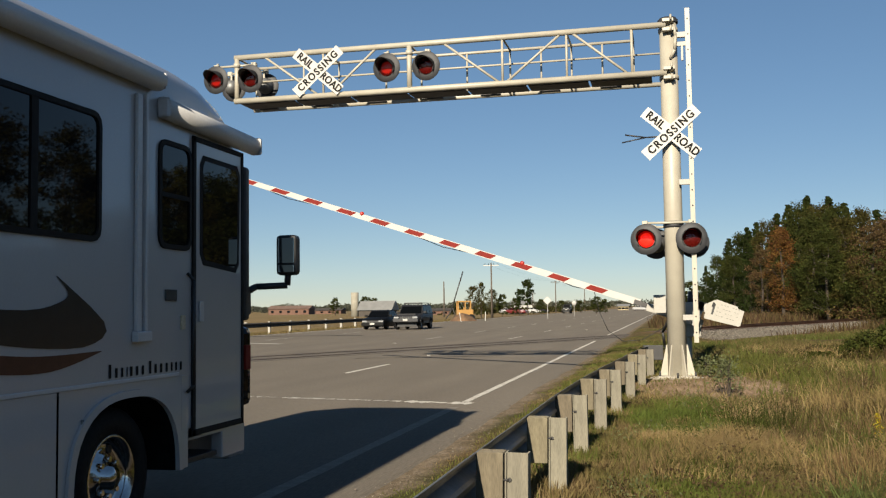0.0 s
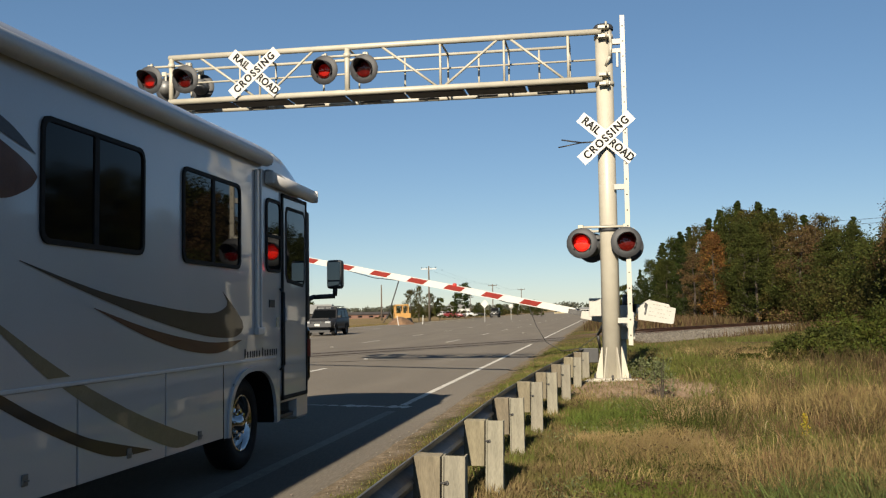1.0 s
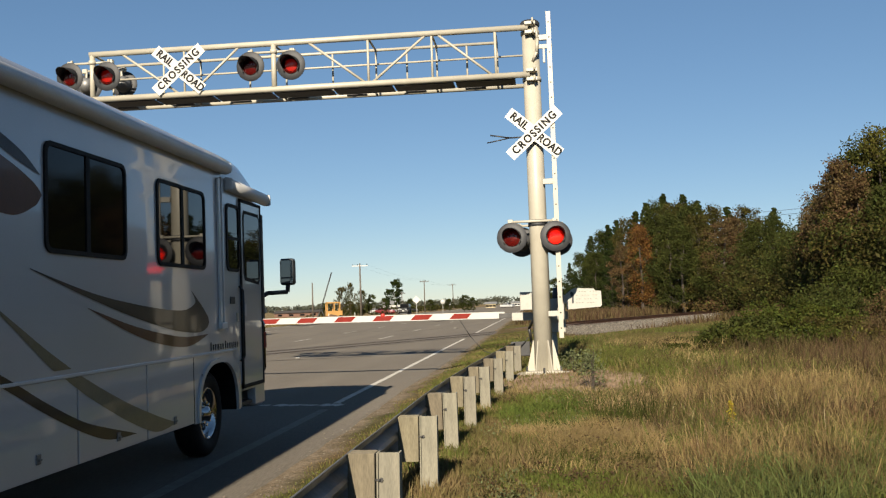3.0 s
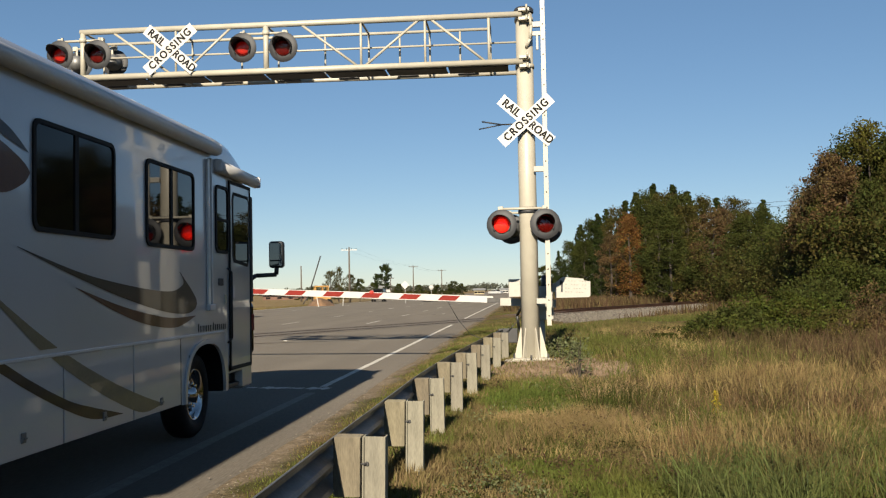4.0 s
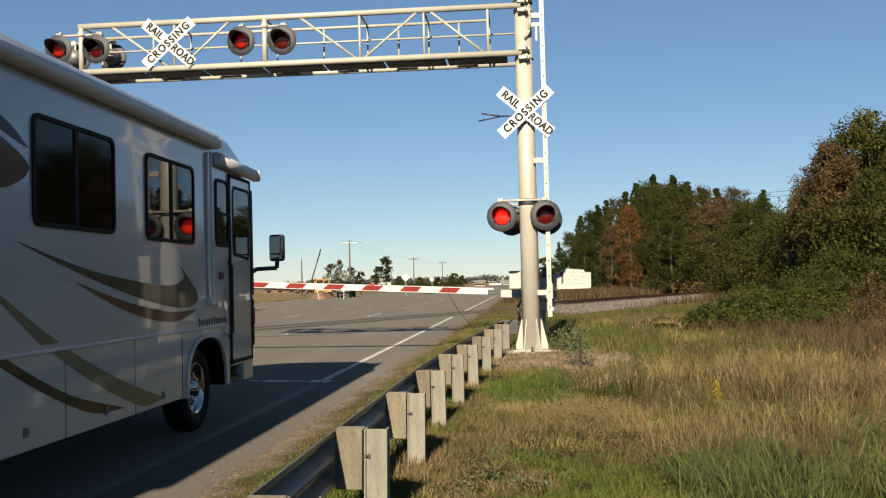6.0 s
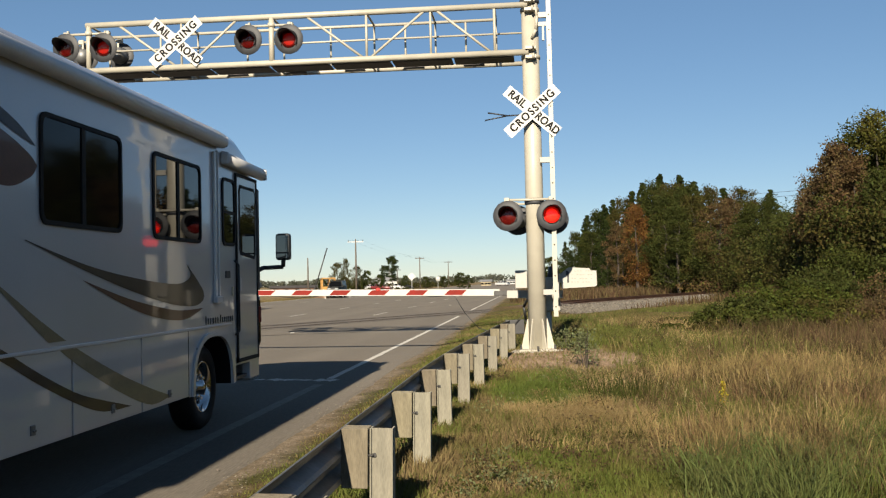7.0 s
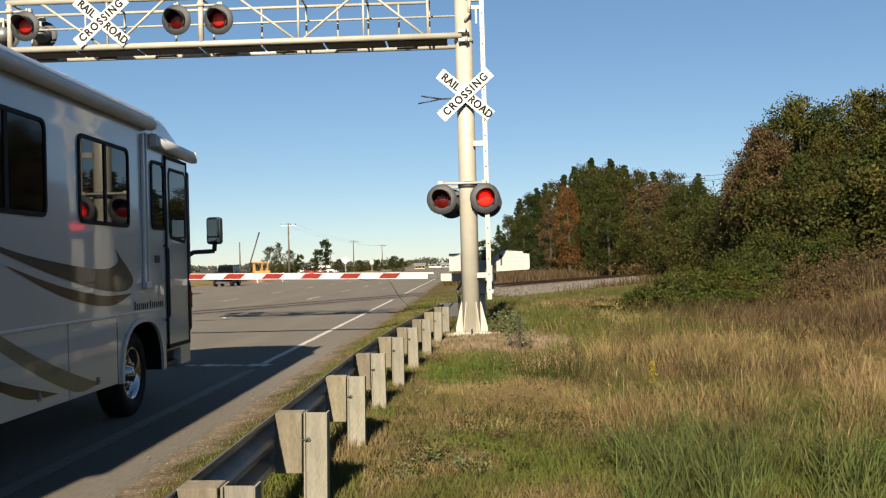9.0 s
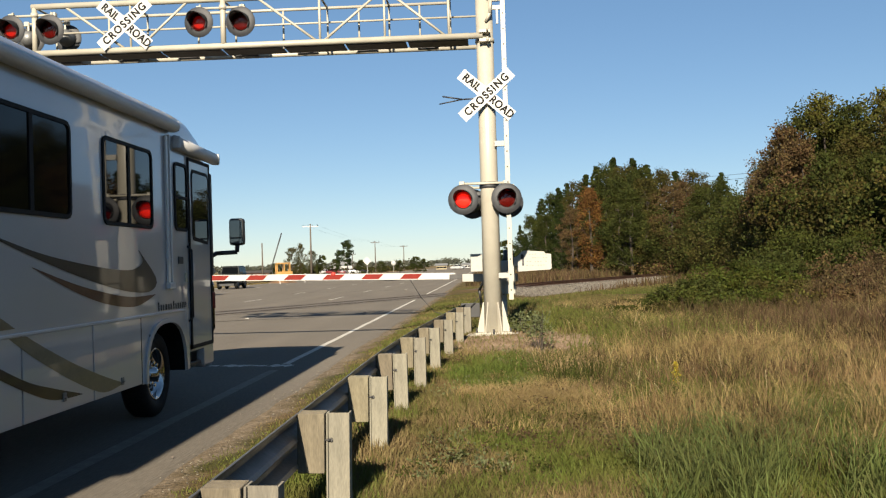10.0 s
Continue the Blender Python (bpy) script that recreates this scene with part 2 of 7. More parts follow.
M_WEED = leafmat("brown_weed", (0.092, 0.0568, 0.0336), (0.0576, 0.0448, 0.0176), scale=0.8)
M_PINE = leafmat("pine_needles", (0.0282, 0.038, 0.0081), (0.0162, 0.0239, 0.00634), scale=0.3)
M_LEAFG = leafmat("green_leaves", (0.0502, 0.0546, 0.0122), (0.0253, 0.0314, 0.00782), scale=0.3)
M_LEAFO = leafmat("olive_leaves", (0.0722, 0.0567, 0.0149), (0.0349, 0.0349, 0.00959), scale=0.3)
M_LEAFY = leafmat("yellow_green_leaves", (0.0821, 0.0736, 0.0152), (0.0409, 0.0463, 0.0109), scale=0.35)
M_LEAFR = leafmat("russet_leaves", (0.154, 0.0672, 0.0192), (0.0832, 0.0448, 0.0154), scale=0.3)
M_LEAFB = leafmat("brown_leaves", (0.108, 0.064, 0.029), (0.058, 0.042, 0.019), scale=0.3)
M_SHRUB = leafmat("shrub_leaves", (0.0576, 0.0624, 0.012), (0.0296, 0.0352, 0.008), scale=0.8)
M_VINE = leafmat("bright_vine_leaves", (0.0592, 0.0644, 0.0113), (0.0299, 0.037, 0.00721), scale=0.9, island=0.5)
M_LUSH = leafmat("lush_short_grass", (0.078, 0.108, 0.020), (0.098, 0.108, 0.028), scale=1.0, island=0.26)
M_TRACKDRY = leafmat("trackside_dry_grass", (0.150, 0.112, 0.050), (0.085, 0.070, 0.028), scale=0.4, island=0.3)
M_TRACKGREEN = leafmat("trackside_green_grass", (0.062, 0.074, 0.018), (0.090, 0.084, 0.026), scale=0.4, island=0.3)
M_FEATHER = leafmat("feathery_dry_grass", (0.30, 0.215, 0.10), (0.175, 0.130, 0.054), scale=0.6, island=0.24)
M_RUSTGRASS = leafmat("rusty_dry_grass", (0.20, 0.115, 0.06), (0.12, 0.08, 0.04), scale=0.7, island=0.3)
M_BLUEWEED = leafmat("grey_green_weed", (0.148, 0.156, 0.076), (0.08, 0.092, 0.04), scale=2.0)
M_GOLD = leafmat("goldenrod_flower", (0.352, 0.256, 0.0192), (0.269, 0.205, 0.0192), scale=4.0)
M_BARK = mat("bark", (0.06, 0.0464, 0.0344), 0.9, var=0.25, scale=4, bump=0.8, bscale=14, stretch=(3, 3, 0.6))


# ---------------------------------------------------------------- mesh helpers
def part(name, bm, material, parent=None, label="", smooth=None):
    me = bpy.data.meshes.new(name)
    if smooth is not None:
        for f in bm.faces:
            f.smooth = True
        for e in bm.edges:
            if len(e.link_faces) == 2 and e.calc_face_angle(0) > radians(smooth):
                e.smooth = False
    bm.to_mesh(me)
    bm.free()
    for m in material if isinstance(material, (list, tuple)) else (material,):
        me.materials.append(m)
    ob = new(name, me)
    ob.parent = parent
    return tagged(ob, label)


def thing(name, m, label, category, group="", kind=""):
    ob = new(name)
    ob.empty_display_size = 0.1
    ob.matrix_basis = m
    return tagged(ob, label, category, group, kind)


def share(ob, parent, m, name=None):
    """Another piece on the same mesh."""
    o = new(name or ob.name.split(".")[0], ob.data)
    o.parent, o.matrix_basis = parent, m
    return o


def B():
    return bmesh.new()


def box(bm, x0, x1, y0, y1, z0, z1, bev=0.0, m=None, mi=0):
    v = [bm.verts.new((x, y, z)) for z in (z0, z1) for y in (y0, y1) for x in (x0, x1)]
    fs = [bm.faces.new([v[i] for i in q]) for q in ((0, 2, 3, 1), (4, 5, 7, 6), (0, 1, 5, 4), (2, 6, 7, 3), (0, 4, 6, 2), (1, 3, 7, 5))]
    for f in fs:
        f.material_index = mi
    if bev:
        es = list({e for f in fs for e in f.edges})
        r = bmesh.ops.bevel(bm, geom=es, offset=bev, segments=2, affect="EDGES", profile=0.5)
        v = list({w for f in r["faces"] for w in f.verts})
    if m is not None:
        bmesh.ops.transform(bm, matrix=m, verts=v)
    return bm


def tube(bm, p0, p1, r0, r1=None, n=12, caps=True, mi=0):
    p0, p1 = Vector(p0), Vector(p1)
    r1 = r0 if r1 is None else r1
    d = (p1 - p0).normalized()
    a = d.orthogonal().normalized()
    b = d.cross(a)
    rings = []
    for p, r in ((p0, r0), (p1, r1)):
        rings.append([bm.verts.new(p + (a * math.cos(2 * math.pi * i / n) + b * math.sin(2 * math.pi * i / n)) * r) for i in range(n)])
    for i in range(n):
        f = bm.faces.new((rings[0][i], rings[0][(i + 1) % n], rings[1][(i + 1) % n], rings[1][i]))
        f.smooth, f.material_index = True, mi
    if caps:
        for rg in (rings[0][::-1], rings[1]):
            bm.faces.new(rg).material_index = mi
    return bm


def pipe(bm, pts, r, n=8):
    for a, b in zip(pts[:-1], pts[1:]):
        tube(bm, a, b, r, n=n)
    return bm


def lathe(bm, prof, n=24, m=None, mi=0):
    """Turns (radius, height) pairs about z."""
    rings, made = [], []
    for r, z in prof:
        if r < 1e-6:
            rings.append([bm.verts.new((0, 0, z))])
        else:
            rings.append([bm.verts.new((r * math.cos(2 * math.pi * i / n), r * math.sin(2 * math.pi * i / n), z)) for i in range(n)])
        made += rings[-1]
    for a, b in zip(rings[:-1], rings[1:]):
        for i in range(n):
            j = (i + 1) % n
            q = [a[0]] if len(a) == 1 else [a[i], a[j]]
            q += [b[0]] if len(b) == 1 else [b[j], b[i]]
            if len(q) > 2:
                f = bm.faces.new(q)
                f.smooth, f.material_index = True, mi
    if m is not None:
        bmesh.ops.transform(bm, matrix=m, verts=made)
    return bm


def loft(bm, rings, closed=True, caps=True, mi=0, smooth=True):
    vs = [[bm.verts.new(p) for p in r] for r in rings]
    for a, b in zip(vs[:-1], vs[1:]):
        k = len(a)
        for i in range(k if closed else k - 1):
            f = bm.faces.new((a[i], a[(i + 1) % k], b[(i + 1) % k], b[i]))
            f.smooth, f.material_index = smooth, mi
    if caps and closed:
        bm.faces.new(vs[0][::-1]).material_index = mi
        bm.faces.new(vs[-1]).material_index = mi
    return bm


def fixn(bm):
    bmesh.ops.recalc_face_normals(bm, faces=bm.faces)
    return bm


def lerp(tab, x):
    for (a, va), (b, vb) in zip(tab[:-1], tab[1:]):
        if x <= b:
            k = max(0.0, min(1.0, (x - a) / (b - a)))
            return va + (vb - va) * k
    return tab[-1][1]
# ---------------------------------------------------------------- ground, road, track
ROAD_R, ROAD_L = -2.35, -25.0
LINE_X = -3.26
POLE = Vector((0.06, 18.3, 0.2))
TRACK0, TRACK_DIR = Vector((-3.6, 46.8, 0)), Vector((0.457, 0.889, 0)).normalized()
TRACK_N = Vector((TRACK_DIR.y, -TRACK_DIR.x, 0))


def ground_z(x, y):
    if ROAD_L - 0.25 < x < ROAD_R - 0.22:
        return -0.06
    z = 0.0
    if x > ROAD_R - 0.25:
        z = -0.012 + 0.042 * min(1, max(0, (x + 2.3) / 0.5)) + 0.05 * (1 - math.exp(-max(0, x + 2.35) * 1.2))
        d = math.hypot((x - 0.5) / 2.6, (y - 18.0) / 2.2)
        z += 0.13 * math.exp(-d * d * 1.2)
        if y < 70 and x < 40:
            z += (0.035 * noise.noise(Vector((x * 0.8, y * 0.8, 0))) + 0.02 * noise.noise(Vector((x * 2.5, y * 2.5, 4)))) * min(1, max(0, (x + 2.3) / 0.6))
        z -= 0.25 * math.exp(-((x - 9) / 5) ** 2) * (1 if y < 40 else 0)
        z += 0.35 * max(0, min(1, (x - 10) / 20))
        p = Vector((x, y, 0)) - TRACK0
        t = abs(p.dot(TRACK_N))
        if x > 0.2:
            z = z * min(1, t / 6) - 0.12 * max(0, 1 - t / 6)
            if p.dot(TRACK_N) > 0:
                z -= 0.6 * max(0.0, 1 - abs(t - 4.5) / 4.5) * min(1, (x - 0.2) / 2)
    else:
        z = -0.03 - 0.12 * min(1, max(0, (-25.3 - x) / 3)) + 0.1 * min(1, max(0, (-31 - x) / 10))
    return z


def build_ground():
    def steps(spec):
        out = []
        for a, b, s in spec:
            k = max(1, int(round((b - a) / s)))
            out += [a + (b - a) * i / k for i in range(k)]
        return out + [spec[-1][1]]
    xs = steps([(-2500, -300, 550), (-300, -60, 40), (-60, -31, 6), (-31, -25.3, 1.4), (-25.3, -24.9, 0.2), (-24.9, -2.6, 5.6), (-2.6, -2.3, 0.15), (-2.3, 8, 0.22), (8, 24, 0.8), (24, 80, 4), (80, 300, 40), (300, 2500, 550)])
    ys = steps([(-300, -20, 70), (-20, 2, 3), (2, 26, 0.25), (26, 70, 1.0), (70, 160, 6), (160, 600, 44), (600, 3600, 600)])
    verts = [(x, y, ground_z(x, y)) for y in ys for x in xs]
    w = len(xs)
    faces = [(j * w + i, j * w + i + 1, (j + 1) * w + i + 1, (j + 1) * w + i) for j in range(len(ys) - 1) for i in range(w - 1)]
    me = bpy.data.meshes.new("ground")
    me.from_pydata(verts, [], faces)
    me.materials.append(M_GROUND)
    for p in me.polygons:
        p.use_smooth = True
    tagged(new("ground", me), "dry roadside grass and stubble ground with green patches", "ground", kind="structure")


def strip(name, pts, width, material, label, category, z=0.004, parent=None, jitter=0.0, kind="structure", cuts=1):
    """A thin painted or tarred strip along pts on the road."""
    bm = B()
    for a, b in zip(pts[:-1], pts[1:]):
        a, b = Vector((*a, 0)), Vector((*b, 0))
        d = (b - a).normalized()
        s = Vector((-d.y, d.x, 0)) * width / 2
        prev = None
        for i in range(cuts + 1):
            p = a.lerp(b, i / cuts)
            j = s * (1 + jitter * random.uniform(-1, 1)), s * (1 + jitter * random.uniform(-1, 1))
            o = s * jitter * random.uniform(-0.6, 0.6)
            cur = [bm.verts.new((p + j[0] + o).to_3d() + Vector((0, 0, z))), bm.verts.new((p - j[1] + o).to_3d() + Vector((0, 0, z)))]
            if prev:
                bm.faces.new((prev[1], cur[1], cur[0], prev[0]))
            prev = cur
    ob = part(name, bm, material, parent)
    return tagged(ob, label, category, kind=kind) if not parent else ob


def build_road():
    bm = B()
    ys = [-60, -20] + [2 + 0.5 * i for i in range(0, 117)] + [70, 120, 250, 600, 1500]
    rows = []
    for y in ys:
        e = ROAD_R + (0.10 * noise.noise(Vector((0, y * 0.7, 9))) + 0.05 * noise.noise(Vector((5, y * 2.1, 2))) if 0 < y < 62 else 0)
        rows.append([bm.verts.new(p) for p in ((ROAD_L, y, -0.1), (ROAD_L, y, 0.0), (-14, y, 0.0), (-7.5, y, 0.0), (e - 0.14, y, 0.0), (e, y, -0.035))])
    for a, b in zip(rows[:-1], rows[1:]):
        for i in range(5):
            bm.faces.new((a[i], a[i + 1], b[i + 1], b[i]))
    road = part("road", bm, M_ASPHALT)
    tagged(road, "worn grey asphalt road of several lanes", "road", kind="structure")
    for a, b in ((15.35, 42.4), (47.5, 62), (62.5, 130), (130, 400)):
        strip("edge_line", [(LINE_X, a), (LINE_X, b)], 0.112, M_LINE, "white painted road edge line", "road marking", jitter=0.14, cuts=int((b - a) / 0.5))
    # near stretch of the worn line, with the motorhome's shade in its colour
    strip("edge_line", [(LINE_X + 0.05, -20), (LINE_X, 14.5)], 0.15, M_LINE_SHADED, "worn white painted road edge line, darkened as in shade", "road marking", jitter=0.15, cuts=30)
    # stop line in worn blocks
    x = -3.1
    while x > -7.4:
        w = random.uniform(0.05, 0.25) if x < -4.0 else random.uniform(0.2, 0.45)
        d = random.uniform(0.08, 0.20) if x < -4.0 else random.uniform(0.16, 0.34)
        y = 15.1 - (x + 3.1) * 0.22
        strip("stop_line", [(x, y), (x - w, y + 0.22 * w)], d, M_LINE_WORN if x < -4.4 else M_LINE, "worn white stop line block on the asphalt", "road marking", jitter=0.4, cuts=9)
        x -= w + random.uniform(0.01, 0.1)
    for lx in (-7.55, -11.8, -20.2):
        for k in range(0, 16):
            y = 22 + 12.2 * k - (12.2 if lx != -7.55 else 0)
            if abs((Vector((lx, y + 1.8, 0)) - TRACK0).dot(TRACK_N)) < 3.0:
                continue
            strip("lane_dash", [(lx, y), (lx, y + 3.6)], 0.13, M_LINE if lx > -8 and y < 30 else M_LINE_WORN, "white painted lane dash", "road marking", jitter=0.1, cuts=6)
    strip("far_edge_line", [(-24.3, -20), (-24.3, 400)], 0.14, M_LINE, "white painted road edge line", "road marking", cuts=40)
    strip("stop_line", [(-20.0, 42.6), (-17.2, 41.2)], 0.5, M_LINE_WORN, "white stop line before the rails", "road marking", jitter=0.1, cuts=4)
    strip("tar_seam", [(-24.2, 53.3), (-21, 53.6), (-17.4, 53.9)], 0.7, M_TAR, "black tar patch on the asphalt", "tar seam", z=0.005, jitter=0.3, cuts=8)
    for a, b, w in (((-9.5, 28.6), (-5.2, 30.0), 0.12), ((-13, 60), (-5, 61), 0.15)):
        strip("tar_seam", [a, b], w, M_TAR, "thin black tar seam across the lanes", "tar seam", z=0.005, jitter=0.5, cuts=12)
    for x, y in ((-7.6, 30.3), (-7.55, 46), (-11.8, 41), (-5.3, 62)):
        bm = B()
        box(bm, -0.06, 0.06, -0.05, 0.05, 0, 0.02, 0.006)
        o = part("pavement_marker", bm, M_WHITE)
        o.location = (x, y, 0.001)
        tagged(o, "small white raised pavement marker", "road marker")
    # crumbled edge stones
    vs, fs = [], []
    for _ in range(1500):
        y = 3 + 36 * random.random() ** 1.2
        if noise.noise(Vector((3.0, y * 0.9, 1.0))) < random.uniform(-0.5, 0.35):
            continue
        p = Vector((ROAD_R + random.gauss(0.05, 0.13), y, 0.012))
        s = random.uniform(0.004, 0.015)
        k = len(vs)
        vs += [p + Vector((random.uniform(-1, 1), random.uniform(-1, 1), random.uniform(-.4, 0.9))) * s for _ in range(5)]
        fs += [(k, k + 1, k + 2), (k, k + 2, k + 3), (k + 1, k + 3, k + 4), (k + 2, k + 4, k), (k + 1, k + 2, k + 4)]
    stuff("edge_gravel", vs, fs, mat("crumbled_pavement", (0.17, 0.145, 0.112), 0.95, var=0.2, scale=6, island=0.4), "crumbled pale gravel along the pavement edge", "gravel")


def stuff(name, vs, fs, material, label, category, smooth=False):
    me = bpy.data.meshes.new(name)
    me.from_pydata([tuple(v) for v in vs], [], fs)
    me.materials.append(material)
    return tagged(new(name, me), label, category, kind="stuff")


def build_track():
    rot = math.degrees(math.atan2(TRACK_DIR.y, TRACK_DIR.x)) - 90
    tr = thing("railway_track", pose(TRACK0.x, TRACK0.y, 0, 0, 0, rot), "rusty railway track set flush in the road", "railway track")
    for sx in (-0.7175, 0.7175):
        bm = B()
        prof = [(-0.035, 0), (0.035, 0), (0.035, -0.03), (0.012, -0.05), (0.012, -0.12), (0.07, -0.14), (-0.07, -0.14), (-0.012, -0.12), (-0.012, -0.05), (-0.035, -0.03)]
        loft(bm, [[(sx + px, y, 0.012 + pz + (0.0 if y < 6.5 else 0.22)) for px, pz in prof] for y in (-60, -5, 6, 14, 160)], smooth=False)
        part("rail", fixn(bm), M_RUST, tr)
        for o in (-0.09, 0.10):
            bm = B()
            box(bm, sx + o - 0.07, sx + o + 0.07, -40, 6, -0.02, 0.007)
            part("flangeway", bm, M_TAR, tr, "black rubber filler beside the rail")
    bm = B()
    box(bm, -1.5, 1.5, -40, 6, -0.05, 0.0045)
    part("crossing_panel", bm, mat("crossing_asphalt", (0.07, 0.061, 0.05), 0.9, var=0.2, scale=0.8, bump=0.4, second=(0.044, 0.038, 0.032), espec=0.25, dusty=1.0), tr)
    tie = None
    for k in range(70):
        y = 7.5 + k * 0.55
        m = pose(random.uniform(-.03, .03), y, 0.0)
        if tie is None:
            bm = B()
            box(bm, -1.3, 1.3, -0.11, 0.11, 0, 0.10, 0.01)
            tie = part("sleeper", bm, M_SLEEPER, tr)
            tie.matrix_basis = m
        else:
            share(tie, tr, m)
    # ballast shoulder
    bm = B()
    rows = []
    for k in range(120):
        y = 6.3 + k * 1.1
        rows.append([bm.verts.new((x, y, z - (0.3, 0.12, 0.03)[min(k, 2)] * (k < 3) + 0.05 * noise.noise(Vector((x * 2, y * 2, 7))))) for x, z in ((-4.2, -0.3), (-2.4, -0.05), (-1.6, 0.06), (0, 0.03), (1.5, 0.06), (1.95, -0.12), (3.0, -0.62))])
    for a, b in zip(rows[:-1], rows[1:]):
        for i in range(6):
            bm.faces.new((a[i], a[i + 1], b[i + 1], b[i]))
    bed = part("ballast_bed", bm, M_BALLAST)
    bed.matrix_basis = tr.matrix_basis.copy()
    vs, fs = [], []
    for _ in range(5200):
        y = 6.6 + 50 * random.random() ** 1.3
        x = random.uniform(1.2, 2.9)
        zc = lerp([(1.5, 0.06), (1.95, -0.12), (3.0, -0.62)], x) + 0.02
        p = tr.matrix_basis @ Vector((x, y, zc))
        s = random.uniform(0.025, 0.06)
        k = len(vs)
        vs += [p + Vector((random.uniform(-1, 1), random.uniform(-1, 1), random.uniform(-.4, 1))) * s for _ in range(5)]
        fs += [(k, k + 1, k + 2), (k, k + 2, k + 3), (k + 1, k + 3, k + 4), (k + 2, k + 4, k), (k + 1, k + 2, k + 4)]
    stuff("ballast_stones", vs, fs, mat("ballast_stone", (0.185, 0.165, 0.14), 0.9, var=0.2, scale=6, island=0.5), "loose pale crushed stones beside the rails", "ballast")
    tagged(bed, "bank of pale grey crushed stone ballast", "ballast", kind="stuff")


build_ground()
build_road()
build_track()


# ---------------------------------------------------------------- near guardrail
RAIL_PATH = [(-8, -0.93), (5.7, -0.93), (7.6, -0.91), (9.5, -0.90), (11.4, -0.85), (13.4, -0.77), (15.4, -0.66), (17.3, -0.55), (19.4, -0.43), (20.4, -0.30)]


def w_beam(pts, z_top, side, parent, h=0.31):
    prof = [(0.0, 0.0), (0.012, -0.025), (0.08, -0.055), (0.08, -0.095), (0.015, -0.135), (0.0, -0.155), (0.015, -0.175), (0.08, -0.215), (0.08, -0.255), (0.012, -0.285), (0.0, -h)]
    bm = B()
    back = [(d + 0.008, z) for d, z in prof[::-1]]
    rings = []
    for x, y in pts:
        rings.append([(x + side * d, y, z_top + z) for d, z in prof + back])
    loft(bm, rings, smooth=False)
    return part("w_beam", fixn(bm), M_STEEL, parent, "grey galvanised corrugated steel beam")


def build_guardrail():
    g = thing("guardrail", pose(0, 0, 0), "galvanised steel roadside guardrail on posts with timber blocks", "guardrail")
    pts = []
    for y in [-8 + 0.95 * i for i in range(31)]:
        pts.append((lerp(RAIL_PATH, y) - 0.205, y))
    w_beam(pts, 0.66, -1, g)
    bm = B()
    x, y = pts[-1]
    box(bm, x - 0.10, x + 0.30, y - 0.02, y + 0.03, 0.38, 0.68, 0.01)
    part("end_shoe", bm, M_BLACK, g)
    blk = pst = blt = None
    for k in range(-5, 9):
        y = 5.7 + 1.9 * (k - 1)
        x = lerp(RAIL_PATH, y) - 0.058
        gz = ground_z(x, y) - 0.12
        tilt = random.uniform(-1.2, 1.2)
        dz = random.uniform(-0.012, 0.012)
        m1 = pose(x, y, dz, 0, tilt, random.uniform(-2, 2))
        if blk is None:
            bm = B()
            box(bm, -0.162, -0.004, -0.075, 0.075, 0.31, 0.655, 0.006)
            blk = part("block", bm, M_TIMBER, g, "weathered timber spacer block")
            bm = B()
            box(bm, 0.004, 0.014, -0.055, 0.055, -0.15, 0.655, 0.002)
            box(bm, 0.014, 0.13, -0.035, -0.025, -0.15, 0.655)
            box(bm, 0.13, 0.14, -0.055, 0.055, -0.15, 0.655, 0.002)
            pst = part("post", bm, M_POST, g, "pale weathered steel post")
            bm = B()
            tube(bm, (0.03, -0.035, 0.5), (0.03, -0.05, 0.5), 0.012, n=8)
            tube(bm, (-0.006, -0.055, 0.5), (0.03, -0.055, 0.5), 0.007, n=8)
            blt = part("bolt", bm, M_DARKSTEEL, g)
            for o in (blk, pst, blt):
                o.matrix_basis = m1
        else:
            for o in (blk, pst, blt):
                share(o, g, m1)


build_guardrail()


def build_far_guardrail():
    g = thing("guardrail", pose(0, 0, 0), "far steel guardrail with short pale posts beside the field", "guardrail")
    pts = [(-26.1 - 0.012 * (y - 40), y) for y in range(30, 89, 2)]
    beam = w_beam(pts, 0.72, 1, g)
    # darker, browner steel than the near guardrail's beam
    beam.data.materials[0] = mat("weathered_rail_steel", (0.085, 0.07, 0.055), 0.75, metal=0.2, var=0.2, scale=2)
    tagged(beam, "dark brown corrugated steel beam")
    pst = None
    for k in range(16):
        y = 31 + 3.8 * k
        m = pose(-26.15 - 0.012 * (y - 40), y, 0)
        if pst is None:
            bm = B()
            box(bm, -0.10, 0.06, -0.07, 0.07, -0.15, 0.78, 0.006)
            pst = part("post", bm, M_WHITE, g)
            pst.matrix_basis = m
        else:
            share(pst, g, m)


build_far_guardrail()
# ---------------------------------------------------------------- cantilever signal
YF, YR = 18.1, 19.05          # front and rear planes of the truss
Z_TOP, Z_BOT = 6.63, 5.74


